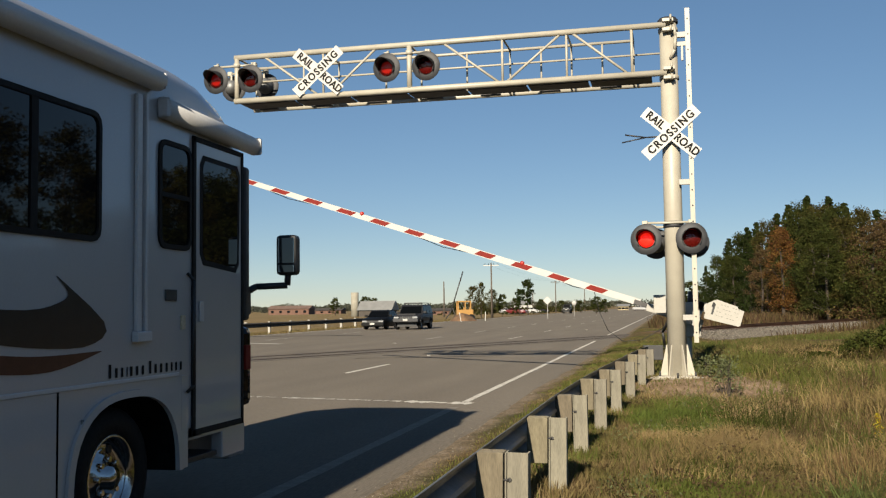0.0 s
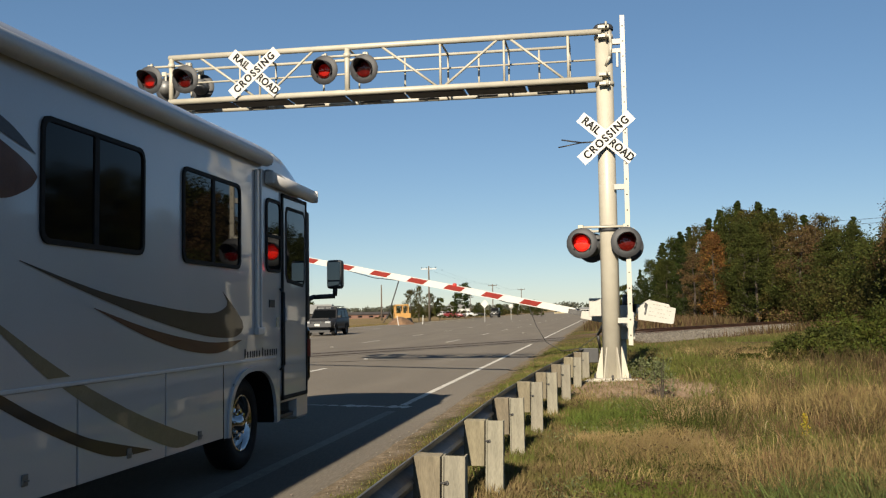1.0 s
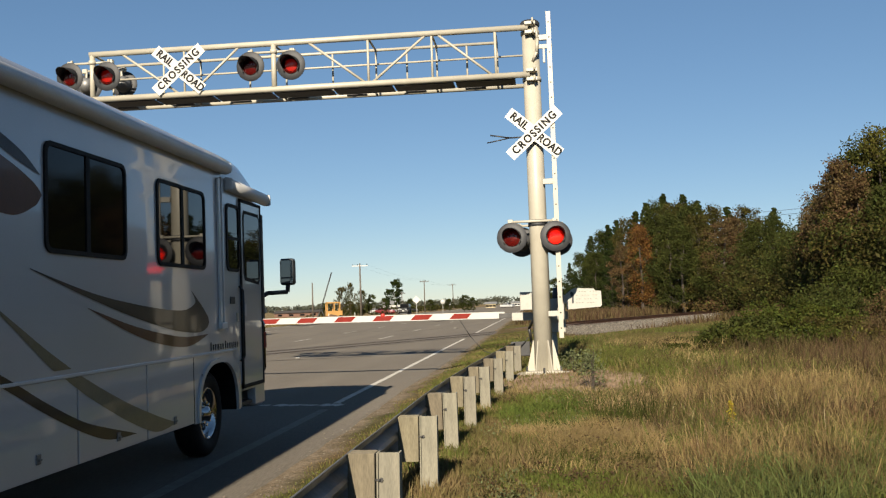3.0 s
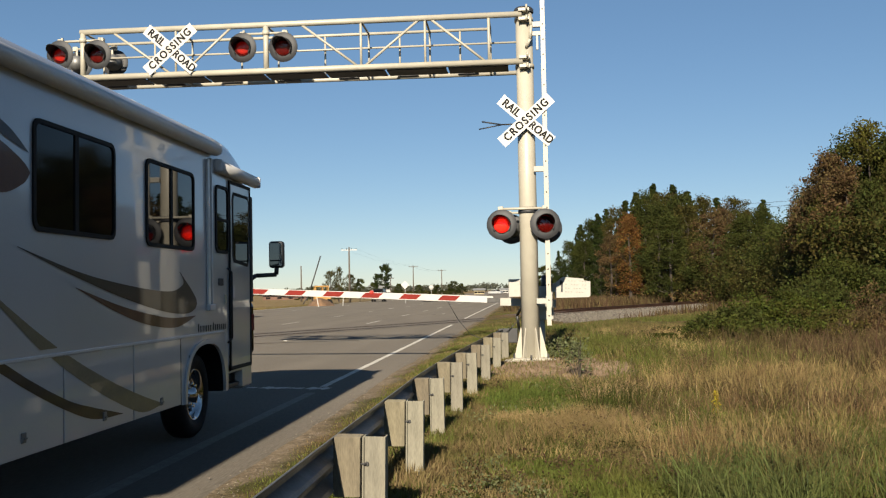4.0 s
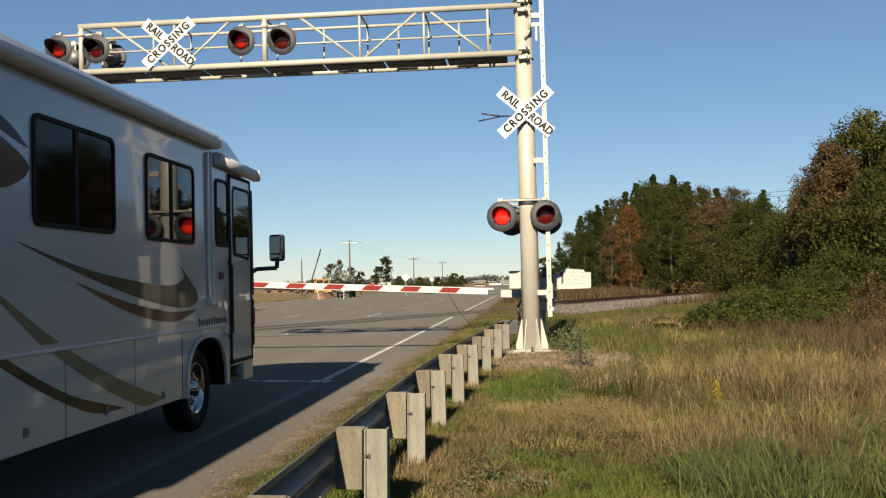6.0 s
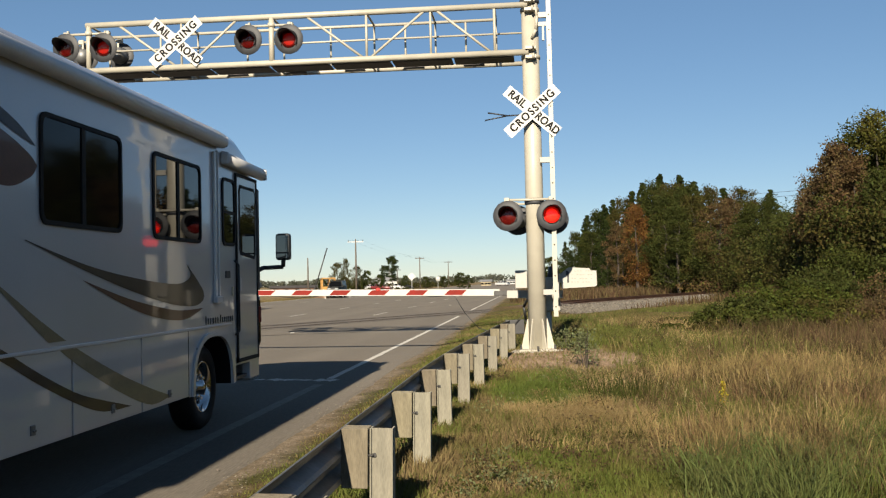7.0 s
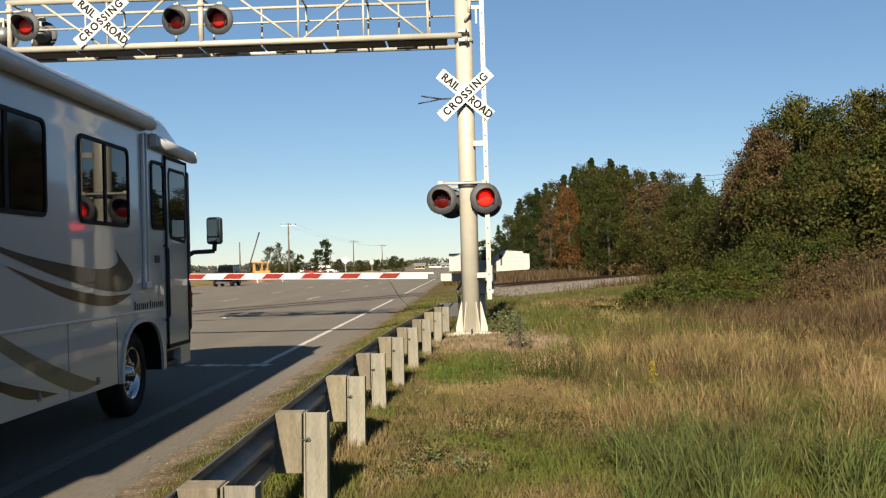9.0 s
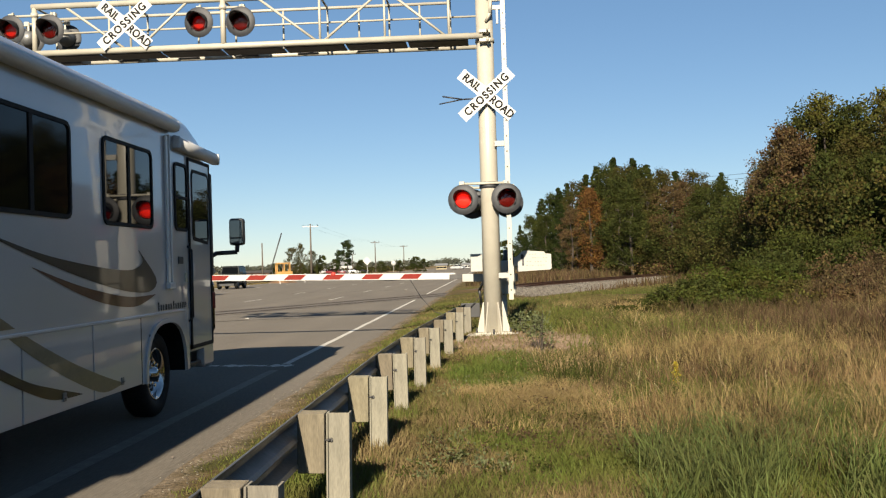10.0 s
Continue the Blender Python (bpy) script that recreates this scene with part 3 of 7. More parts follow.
def build_cantilever():
    px, py, pz = POLE
    c = thing("cantilever_signal", pose(px, py, pz), "cream-painted steel cantilever mast with a truss arm over the road", "signal mast")
    inv = Matrix.Translation((-px, -py, -pz))

    def add(name, bm, material=M_PAINT, label="", smooth=None):
        bmesh.ops.transform(bm, matrix=inv, verts=bm.verts)
        return part(name, bm, material, c, label, smooth)

    bm = B()
    tube(bm, (px, py, 0.2), (px, py, 6.78), 0.172, 0.158, n=28)
    add("mast", bm)
    bm = B()
    lathe(bm, [(0.185, 6.70), (0.185, 6.76), (0.15, 6.80), (0, 6.82)], 24, Matrix.Translation((px, py, 0)))
    add("mast_cap", bm, M_GREYPAINT)
    bm = B()
    box(bm, px - 0.34, px + 0.34, py - 0.34, py + 0.34, 0.19, 0.225, 0.006)
    add("base_plate", bm)
    for k in range(6):
        bm = B()
        a = radians(60 * k)
        vs = []
        for s in (-0.011, 0.011):
            vs.append([bm.verts.new((px + math.cos(a) * r - math.sin(a) * s, py + math.sin(a) * r + math.cos(a) * s, z)) for r, z in ((0.15, 0.22), (0.30, 0.22), (0.295, 0.30), (0.185, 0.78), (0.15, 0.78))])
        bm.faces.new(vs[0][::-1])
        bm.faces.new(vs[1])
        for i in range(5):
            bm.faces.new((vs[0][i], vs[0][(i + 1) % 5], vs[1][(i + 1) % 5], vs[1][i]))
        add("gusset", fixn(bm))
        bm = B()
        q = a + radians(30)
        tube(bm, (px + math.cos(q) * 0.36, py + math.sin(q) * 0.36, 0.2), (px + math.cos(q) * 0.36, py + math.sin(q) * 0.36, 0.29), 0.02, n=8)
        add("anchor_bolt", bm, M_DARKSTEEL)
    # truss
    xl, xr = -8.52, px - 0.04
    for y, z, r, x1 in ((YF, Z_TOP, 0.056, xr), (YF, Z_BOT, 0.058, xr), (YR, Z_TOP, 0.03, -0.58), (YR, Z_BOT, 0.045, xr)):
        bm = B()
        tube(bm, (xl, y, z), (x1, y, z), r, n=14)
        add("chord", bm)
    for x, r in ((-8.47, 0.052), (-6.62, 0.022), (-4.85, 0.052), (-3.02, 0.024), (-1.80, 0.022), (-0.60, 0.026)):
        bm = B()
        tube(bm, (x, YF, Z_BOT), (x, YF, Z_TOP), r, n=10)
        add("upright", bm)
    for x in (-8.47, -7.4, -6.62, -5.6, -4.85, -3.9, -3.02, -2.4, -1.80, -1.2, -0.60):
        bm = B()
        tube(bm, (x, YR, Z_BOT), (x, YR, Z_TOP), 0.02, n=8)
        add("upright", bm)
    for xa, xb in ((-7.9, -6.7), (-5.50, -6.5), (-4.2, -3.05), (-1.88, -2.98), (-1.72, -0.64)):
        bm = B()
        tube(bm, (xa, YF, Z_TOP), (xb, YF, Z_BOT), 0.024, n=8)
        add("diagonal", bm)
    for x in (-8.47, -6.62, -4.85, -3.02, -1.8, -0.6):
        for z in (Z_TOP, Z_BOT):
            bm = B()
            tube(bm, (x, YF, z), (x, YR, z), 0.022, n=8)
            add("cross_tie", bm)
    for z in (6.33,):
        bm = B()
        tube(bm, (-8.5, YR - 0.06, z), (xr, YR - 0.06, z), 0.02, n=8)
        add("hand_rail", bm)
    # walkway of expanded metal panels between the lower chords
    for k in range(7):
        a = -8.4 + k * 1.17
        bm = B()
        box(bm, a, a + 1.13, YF + 0.10, YF + 0.58, Z_BOT - 0.055, Z_BOT - 0.03, 0.004)
        box(bm, a + 0.15, a + 0.55, YF + 0.62, YF + 0.72, Z_BOT - 0.07, Z_BOT - 0.04, 0.004)
        add("walkway_panel", bm, M_DARKSTEEL, "dark steel walkway grating")
    for z in (Z_TOP, Z_BOT):
        for s in (0, 1):
            bm = B()
            box(bm, px - 0.10, px + 0.10, py - 0.25 - 0.04, py - 0.10, z - 0.13 + s * 0.17, z - 0.07 + s * 0.17, 0.006)
            tube(bm, (px + 0.05, py - 0.32, z - 0.14 + s * 0.2), (px + 0.05, py - 0.32, z - 0.05 + s * 0.2), 0.02, n=8)
            add("chord_clamp", bm)
        bm = B()
        lathe(bm, [(0.165, z - 0.10), (0.178, z - 0.10), (0.178, z - 0.03), (0.165, z - 0.03)], 24, Matrix.Translation((px, py, 0)))
        add("collar", bm)
    bm = B()
    for a, b in (((px + 0.10, py - 0.2, 6.62), (px + 0.13, py - 0.24, 6.4)), ((px + 0.13, py - 0.24, 6.4), (px + 0.11, py - 0.24, 6.15)), ((px + 0.11, py - 0.24, 6.15), (px + 0.03, py - 0.16, 6.0))):
        tube(bm, a, b, 0.028, n=8)
    add("conduit", bm)
    # climbing rail; black discs on its face give the dark of punched holes
    rx = 0.405
    bm = B()
    box(bm, rx - 0.042, rx + 0.042, 18.05, 18.06, 0.82, 6.9, 0.002)
    box(bm, rx - 0.042, rx - 0.036, 18.06, 18.10, 0.82, 6.9)
    box(bm, rx + 0.036, rx + 0.042, 18.06, 18.10, 0.82, 6.9)
    add("climbing_rail", bm, M_PAINT, "cream punched steel channel")
    for k in range(21):
        z = 1.0 + k * 0.285
        bm = B()
        tube(bm, (rx, 18.0465, z), (rx, 18.052, z), 0.016, n=8)
        add("rail_hole", bm, M_BLACK)
    for z in (1.27, 3.72, 6.43):
        bm = B()
        box(bm, px + 0.12, rx + 0.03, 18.10, 18.17, z - 0.05, z + 0.05, 0.005)
        add("stand_off", bm, M_WHITE)
    bm = B()
    box(bm, px + 0.10, rx + 0.05, 18.11, 18.15, 6.22, 6.30, 0.005)
    box(bm, px + 0.22, px + 0.26, 18.1, 18.14, 5.95, 6.25, 0.004)
    add("step_bracket", bm, M_WHITE)
    bm = B()
    pipe(bm, [(px - 0.1, 18.16, 4.58), (px - 0.45, 18.14, 4.57), (px - 0.82, 18.1, 4.63)], 0.014)
    pipe(bm, [(px - 0.45, 18.14, 4.57), (px - 0.88, 18.1, 4.49)], 0.012)
    add("cable_stub", bm, M_BLACK)
    bm = B()
    pipe(bm, [(px - 0.12, py, 1.25), (px - 0.25, py + 0.3, 1.0), (px - 0.22, py + 0.4, 0.75), (px - 0.05, py + 0.35, 0.5)], 0.025)
    add("gate_cable", bm, M_BLACK)
    # foundation
    f = thing("foundation", pose(px, py, 0), "low pale concrete foundation in bare earth", "foundation")
    bm = B()
    lathe(bm, [(0.0, 0.19), (0.47, 0.19), (0.5, 0.17), (0.5, -0.2)], 28)
    part("footing", bm, M_CONC, f)


def crossbuck(x, y, z):
    s = thing("crossbuck_sign", pose(x, y, z), "white diagonal crossbuck sign with black lettering", "railroad sign", "crossbuck signs")
    words = {1: [("RAIL", -0.36), ("ROAD", 0.36)], -1: [("CROSSING", 0.0)]}
    for sg in (1, -1):
        bm = B()
        off = -0.004 if sg == -1 else 0.008
        box(bm, -0.62, 0.62, -0.002 + off, 0.002 + off, -0.112, 0.112)
        rot = pose(0, 0, 0, 0, 41.5 * sg, 0)
        bd = part("board", bm, M_SIGN, s)
        bd.matrix_basis = rot
        for w, cx in words[sg]:
            cu = bpy.data.curves.new("lettering", "FONT")
            cu.body, cu.size, cu.align_x, cu.align_y = w, 0.205, "CENTER", "CENTER"
            cu.space_character = 1.28 if w == "CROSSING" else 1.05
            cu.extrude, cu.offset = 0.001, 0.005
            tmp = new("lettering_curve", cu)
            me = bpy.data.meshes.new_from_object(tmp.evaluated_get(bpy.context.evaluated_depsgraph_get()))
            bpy.data.objects.remove(tmp)
            bl = B()
            bl.from_mesh(me)
            twin = bmesh.ops.duplicate(bl, geom=bl.verts[:] + bl.edges[:] + bl.faces[:])["geom"]
            bmesh.ops.translate(bl, vec=(0.007, 0, 0.0004), verts=[v for v in twin if isinstance(v, bmesh.types.BMVert)])
            bl.to_mesh(me)
            bl.free()
            me.materials.clear()
            me.materials.append(M_LETTER)
            o = new("lettering", me)
            o.parent = bd
            o.matrix_basis = pose(cx, -0.0045 + off, 0, 90, 0, 0) @ Matrix.Diagonal((0.88, 1.0, 1, 1))
    bm = B()
    box(bm, -0.05, 0.05, 0.012, 0.10, -0.05, 0.05, 0.004)
    part("bracket", bm, M_GREYPAINT, s)
    return s


FLASH_DISCS = []


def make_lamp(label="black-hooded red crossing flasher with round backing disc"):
    """Faces -y. A made-up disc inside turns its glowing or its dark face to the lens, for the flashing."""
    lm = thing("crossing_light", pose(0, 0, -50), label, "signal light", "crossing lights")
    R = pose(0, 0, 0, 90, 0, 0)      # local z of the turned shapes looks to -y
    bm = B()
    lathe(bm, [(0.158, 0.0), (0.278, 0.0), (0.282, -0.006), (0.278, -0.012), (0.158, -0.012)], 36, R)
    part("backing_disc", fixn(bm), M_GREYPAINT, lm)
    bm = B()
    lathe(bm, [(0.163, 0.015), (0.17, -0.02), (0.165, -0.12), (0.12, -0.27), (0, -0.28)], 28, R)
    part("housing", bm, M_STEEL, lm, "pale grey lamp housing")
    bm = B()
    n = 20
    outer = []
    for i in range(n + 1):
        a = radians(-38 + 256 * i / n)
        ln = 0.07 + 0.25 * max(0.0, math.sin(a)) ** 0.7
        outer.append(((0.176 * math.cos(a), 0.004, 0.176 * math.sin(a)), (0.172 * math.cos(a), -ln, 0.172 * math.sin(a))))
    vs = [[bm.verts.new(p) for p in pr] for pr in outer]
    vi = [[bm.verts.new((p[0] * 0.95, p[1], p[2] * 0.95)) for p in pr] for pr in outer]
    for i in range(n):
        bm.faces.new((vs[i][0], vs[i + 1][0], vs[i + 1][1], vs[i][1])).smooth = True
        bm.faces.new((vi[i][1], vi[i + 1][1], vi[i + 1][0], vi[i][0])).smooth = True
        bm.faces.new((vs[i][1], vs[i + 1][1], vi[i + 1][1], vi[i][1]))
    part("hood", fixn(bm), M_BLACK, lm)
    bm = B()
    lathe(bm, [(0.163, 0.0), (0.156, 0.012), (0.10, 0.028), (0, 0.034)], 28, R)
    ln = part("lens", bm, M_LENS, lm, "red glass lens")
    ln.visible_shadow = False
    # made-up disc, no real part: glowing front, dark back, turned to flash the lamp
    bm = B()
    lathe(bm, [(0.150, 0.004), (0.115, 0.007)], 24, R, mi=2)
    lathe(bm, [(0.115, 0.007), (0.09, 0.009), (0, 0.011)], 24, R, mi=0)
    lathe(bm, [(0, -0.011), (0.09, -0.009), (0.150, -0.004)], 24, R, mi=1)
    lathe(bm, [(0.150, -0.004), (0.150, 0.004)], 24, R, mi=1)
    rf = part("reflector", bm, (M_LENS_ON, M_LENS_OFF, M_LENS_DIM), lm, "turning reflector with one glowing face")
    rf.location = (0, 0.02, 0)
    bm = B()
    box(bm, -0.02, 0.02, 0.10, 0.14, 0.12, 0.34, 0.005)
    part("hanger", bm, M_PAINT, lm)
    bm = B()
    lathe(bm, [(0.172, -0.005), (0.180, -0.005), (0.180, -0.03), (0.172, -0.03)], 28, R)
    part("rim", bm, M_GREYPAINT, lm)
    return lm


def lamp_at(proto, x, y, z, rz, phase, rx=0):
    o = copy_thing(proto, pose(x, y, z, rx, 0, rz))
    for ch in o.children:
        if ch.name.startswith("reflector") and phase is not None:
            FLASH_DISCS.append((ch, phase))
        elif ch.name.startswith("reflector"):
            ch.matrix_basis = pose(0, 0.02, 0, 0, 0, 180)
    return o


def build_signals():
    build_cantilever()
    crossbuck(0.06, 18.02, 4.62)
    crossbuck(-6.70, 18.00, 6.21)
    proto = make_lamp()
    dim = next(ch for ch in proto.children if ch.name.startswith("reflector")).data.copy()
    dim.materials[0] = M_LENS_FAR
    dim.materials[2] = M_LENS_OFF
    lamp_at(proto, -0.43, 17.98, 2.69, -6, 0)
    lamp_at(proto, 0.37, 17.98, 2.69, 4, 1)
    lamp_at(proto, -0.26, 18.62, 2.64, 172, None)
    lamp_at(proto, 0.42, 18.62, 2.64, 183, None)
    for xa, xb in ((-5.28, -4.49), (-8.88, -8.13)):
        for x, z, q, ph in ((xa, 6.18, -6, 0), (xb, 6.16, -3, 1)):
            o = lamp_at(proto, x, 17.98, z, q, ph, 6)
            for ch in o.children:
                if ch.name.startswith("reflector"):     # aimed farther up the road, given a fainter glow
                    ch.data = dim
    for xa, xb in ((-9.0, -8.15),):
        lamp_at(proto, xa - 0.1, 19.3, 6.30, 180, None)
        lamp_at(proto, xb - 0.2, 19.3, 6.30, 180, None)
    for ch in list(proto.children):
        bpy.data.objects.remove(ch)
    bpy.data.objects.remove(proto)
    for x, y, z, yy in ((-0.03, 18.12, 2.99, 18.3), (-4.885, 18.12, 6.47, 18.1), (-8.505, 18.12, 6.47, 18.1), (0.08, 18.5, 2.94, 18.3), (-8.72, 19.2, 6.60, 19.05)):
        a = thing("cross_arm", pose(x, y, z), "steel cross arm carrying a pair of flashers", "bracket", "cross arms")
        bm = B()
        tube(bm, (-0.46, 0, 0), (0.46, 0, 0), 0.024, n=10)
        part("arm", bm, M_PAINT, a)
        for sx in (-0.42, 0.40):
            bm = B()
            box(bm, sx - 0.05, sx + 0.05, -0.05, 0.05, -0.05, 0.045, 0.012)
            part("junction", bm, M_PAINT, a)
        if abs(x) < 1:
            bm = B()
            lathe(bm, [(0.172, -0.03), (0.185, -0.03), (0.185, 0.03), (0.172, 0.03)], 20, Matrix.Translation((POLE.x - x, POLE.y - y, 0)))
            part("clamp", bm, M_GREYPAINT, a)
        else:
            bm = B()
            lathe(bm, [(0.052, -0.04), (0.07, -0.04), (0.07, 0.04), (0.052, 0.04)], 16, Matrix.Translation((0.035, yy - y, 0)))
            part("clamp", bm, M_PAINT, a)


build_signals()

# ---------------------------------------------------------------- crossing gate
M_FADED = mat("faded_marks", (0.17, 0.165, 0.15), 0.6, var=0.2, scale=20)
HINGE = Vector((0.30, 20.3, 1.22))


def build_gate():
    st = thing("gate_machine", pose(HINGE.x, HINGE.y, 0), "white gate machine housing on a short post behind the mast", "gate machine")
    bm = B()
    tube(bm, (0, 0.25, -0.1), (0, 0.25, 1.0), 0.07, n=14)
    part("post", bm, M_PAINT, st)
    bm = B()
    box(bm, -0.25, 0.25, 0.12, 0.5, 0.85, 1.55, 0.02)
    part("housing", bm, M_WHITE, st)
    bm = B()
    tube(bm, (0.12, 0.3, 1.5), (0.12, 0.3, 1.78), 0.13, 0.10, n=18)
    part("motor_cover", bm, M_BLACK, st, "black motor cover")
    bm = B()
    box(bm, -0.66, -0.42, -0.62, -0.48, 1.34, 1.70, 0.012)
    box(bm, -0.50, -0.2, -0.52, 0.30, 1.36, 1.42, 0.006)
    part("junction_box", bm, M_WHITE, st)
    arm = thing("crossing_barrier", pose(*HINGE), "red and white striped level crossing barrier with counterweights", "barrier")
    W = 0.135
    bm = B()
    box(bm, -0.85, 0.3, -0.06, -0.02, -0.10, 0.06, 0.008)
    box(bm, -0.85, 0.3, 0.03, 0.07, -0.10, 0.06, 0.008)
    part("hinge_channel", bm, M_WHITE, arm)
    bm = B()
    box(bm, -1.12, -0.72, -0.045, 0.045, -0.045, 0.055, 0.006)
    tube(bm, (-0.95, -0.05, 0.0), (-0.95, 0.06, 0.0), 0.02, n=8)
    part("shear_bracket", bm, M_DARKSTEEL, arm)
    L = 10.9
    bm = B()
    secs = []
    for s, w in ((1.0, W), (1.75, W), (5, W * 0.96), (L, W * 0.8)):
        secs.append([(-s, -0.02, 0.02 - w / 2), (-s, 0.02, 0.02 - w / 2), (-s, 0.02, 0.02 + w / 2), (-s, -0.02, 0.02 + w / 2)])
    loft(bm, secs, smooth=False)
    part("boom", fixn(bm), M_SIGN, arm, "white painted boom")
    # red bands, one each
    k = 0
    s = 1.68
    while s < L - 0.5:
        w = lerp([(0, W), (5, W * 0.96), (L, W * 0.8)], s + 0.2) + 0.003
        bm = B()
        sl = 0.105
        zz = (0.02 - w * 0.39, 0.02 + w * 0.39)
        pts = [(-s - 0.37 - sl, zz[0]), (-s - sl, zz[0]), (-s, zz[1]), (-s - 0.37, zz[1])]
        loft(bm, [[(x, y, z) for x, z in pts] for y in (-0.0225, 0.0225)], smooth=False)
        part("red_band", fixn(bm), M_RED, arm)
        s += 0.813
        k += 1
    for s in (3.55, 7.25, 10.6):
        bm = B()
        lathe(bm, [(0, 0.04), (0.03, 0.036), (0.048, 0.012), (0.048, -0.02), (0.03, -0.04)], 16, Matrix.Translation((-s, 0, 0.085)))
        part("gate_lamp", bm, M_ARMLAMP, arm, "red gate arm lamp")
    bm = B()
    pipe(bm, [(-1.7, 0.03, 0.0), (-2.4, 0.03, -0.07), (-3.5, 0.03, 0.07), (-5.3, 0.03, -0.09), (-7.2, 0.03, 0.07), (-9, 0.03, -0.08), (-10.5, 0.03, 0.05)], 0.008, n=6)
    part("lamp_wire", bm, M_BLACK, arm)
    bm = B()
    pipe(bm, [(-1.95, 0.03, -0.04), (-1.72, 0.05, -0.42), (-1.45, 0.08, -0.72), (-1.1, 0.1, -0.84), (-0.75, 0.12, -0.70), (-0.45, 0.14, -0.38), (-0.25, 0.15, -0.1)], 0.008, n=6)
    part("drop_cable", bm, M_BLACK, arm, "slack black cable under the boom")
    # counterweight plates on the short side
    bm = B()
    pts = [(x, z + 0.36) for x, z in ((0.27, -0.26), (0.95, -0.22), (0.98, -0.19), (0.97, 0.10), (0.85, 0.11), (0.83, 0.15), (0.42, 0.17), (0.36, 0.13), (0.27, 0.05))]
    loft(bm, [[(x, y, z) for x, z in pts] for y in (-0.32, -0.27)], smooth=False)
    part("counterweight", fixn(bm), M_WHITE, arm, "white steel counterweight plate with faded marks")
    bm = B()
    box(bm, 0.10, 0.22, -0.27, -0.06, -0.10, 0.40, 0.006)
    box(bm, 0.10, 0.5, -0.27, -0.20, 0.22, 0.40, 0.006)
    part("counterweight_arm", bm, M_WHITE, arm)
    for x, z, h in ((0.395, -0.03, 0.22), (0.37, 0.05, 0.1)):
        bm = B()
        box(bm, x - 0.015, x + 0.025, -0.3235, -0.3195, z + 0.36 - h / 2, z + 0.36 + h / 2)
        part("mark", bm, M_GREYPAINT, arm)
    for i in range(8):
        for j in range(4):
            if (i * 3 + j) % 4:
                bm = B()
                box(bm, 0.47 + 0.055 * i, 0.50 + 0.055 * i, -0.3225, -0.3195, 0.45 - j * 0.075, 0.46 - j * 0.075)
                part("mark", bm, M_FADED, arm)
    return arm


gate_arm = build_gate()
# ---------------------------------------------------------------- motorhome
# near-black colour carries the shade inside the wheel wells
M_SHADE_LINER = mat("wheel_well_black", (0.008, 0.008, 0.008), 0.95, var=0.2, scale=10, espec=0.1)
M_WHEELCOVER = mat("polished_chrome", (0.55, 0.54, 0.52), 0.1, metal=1.0, var=0.12, scale=9)
RV_X, RV_Y = -4.65, 9.83       # its place when it has stopped: centre line, front axle
HW = 1.25


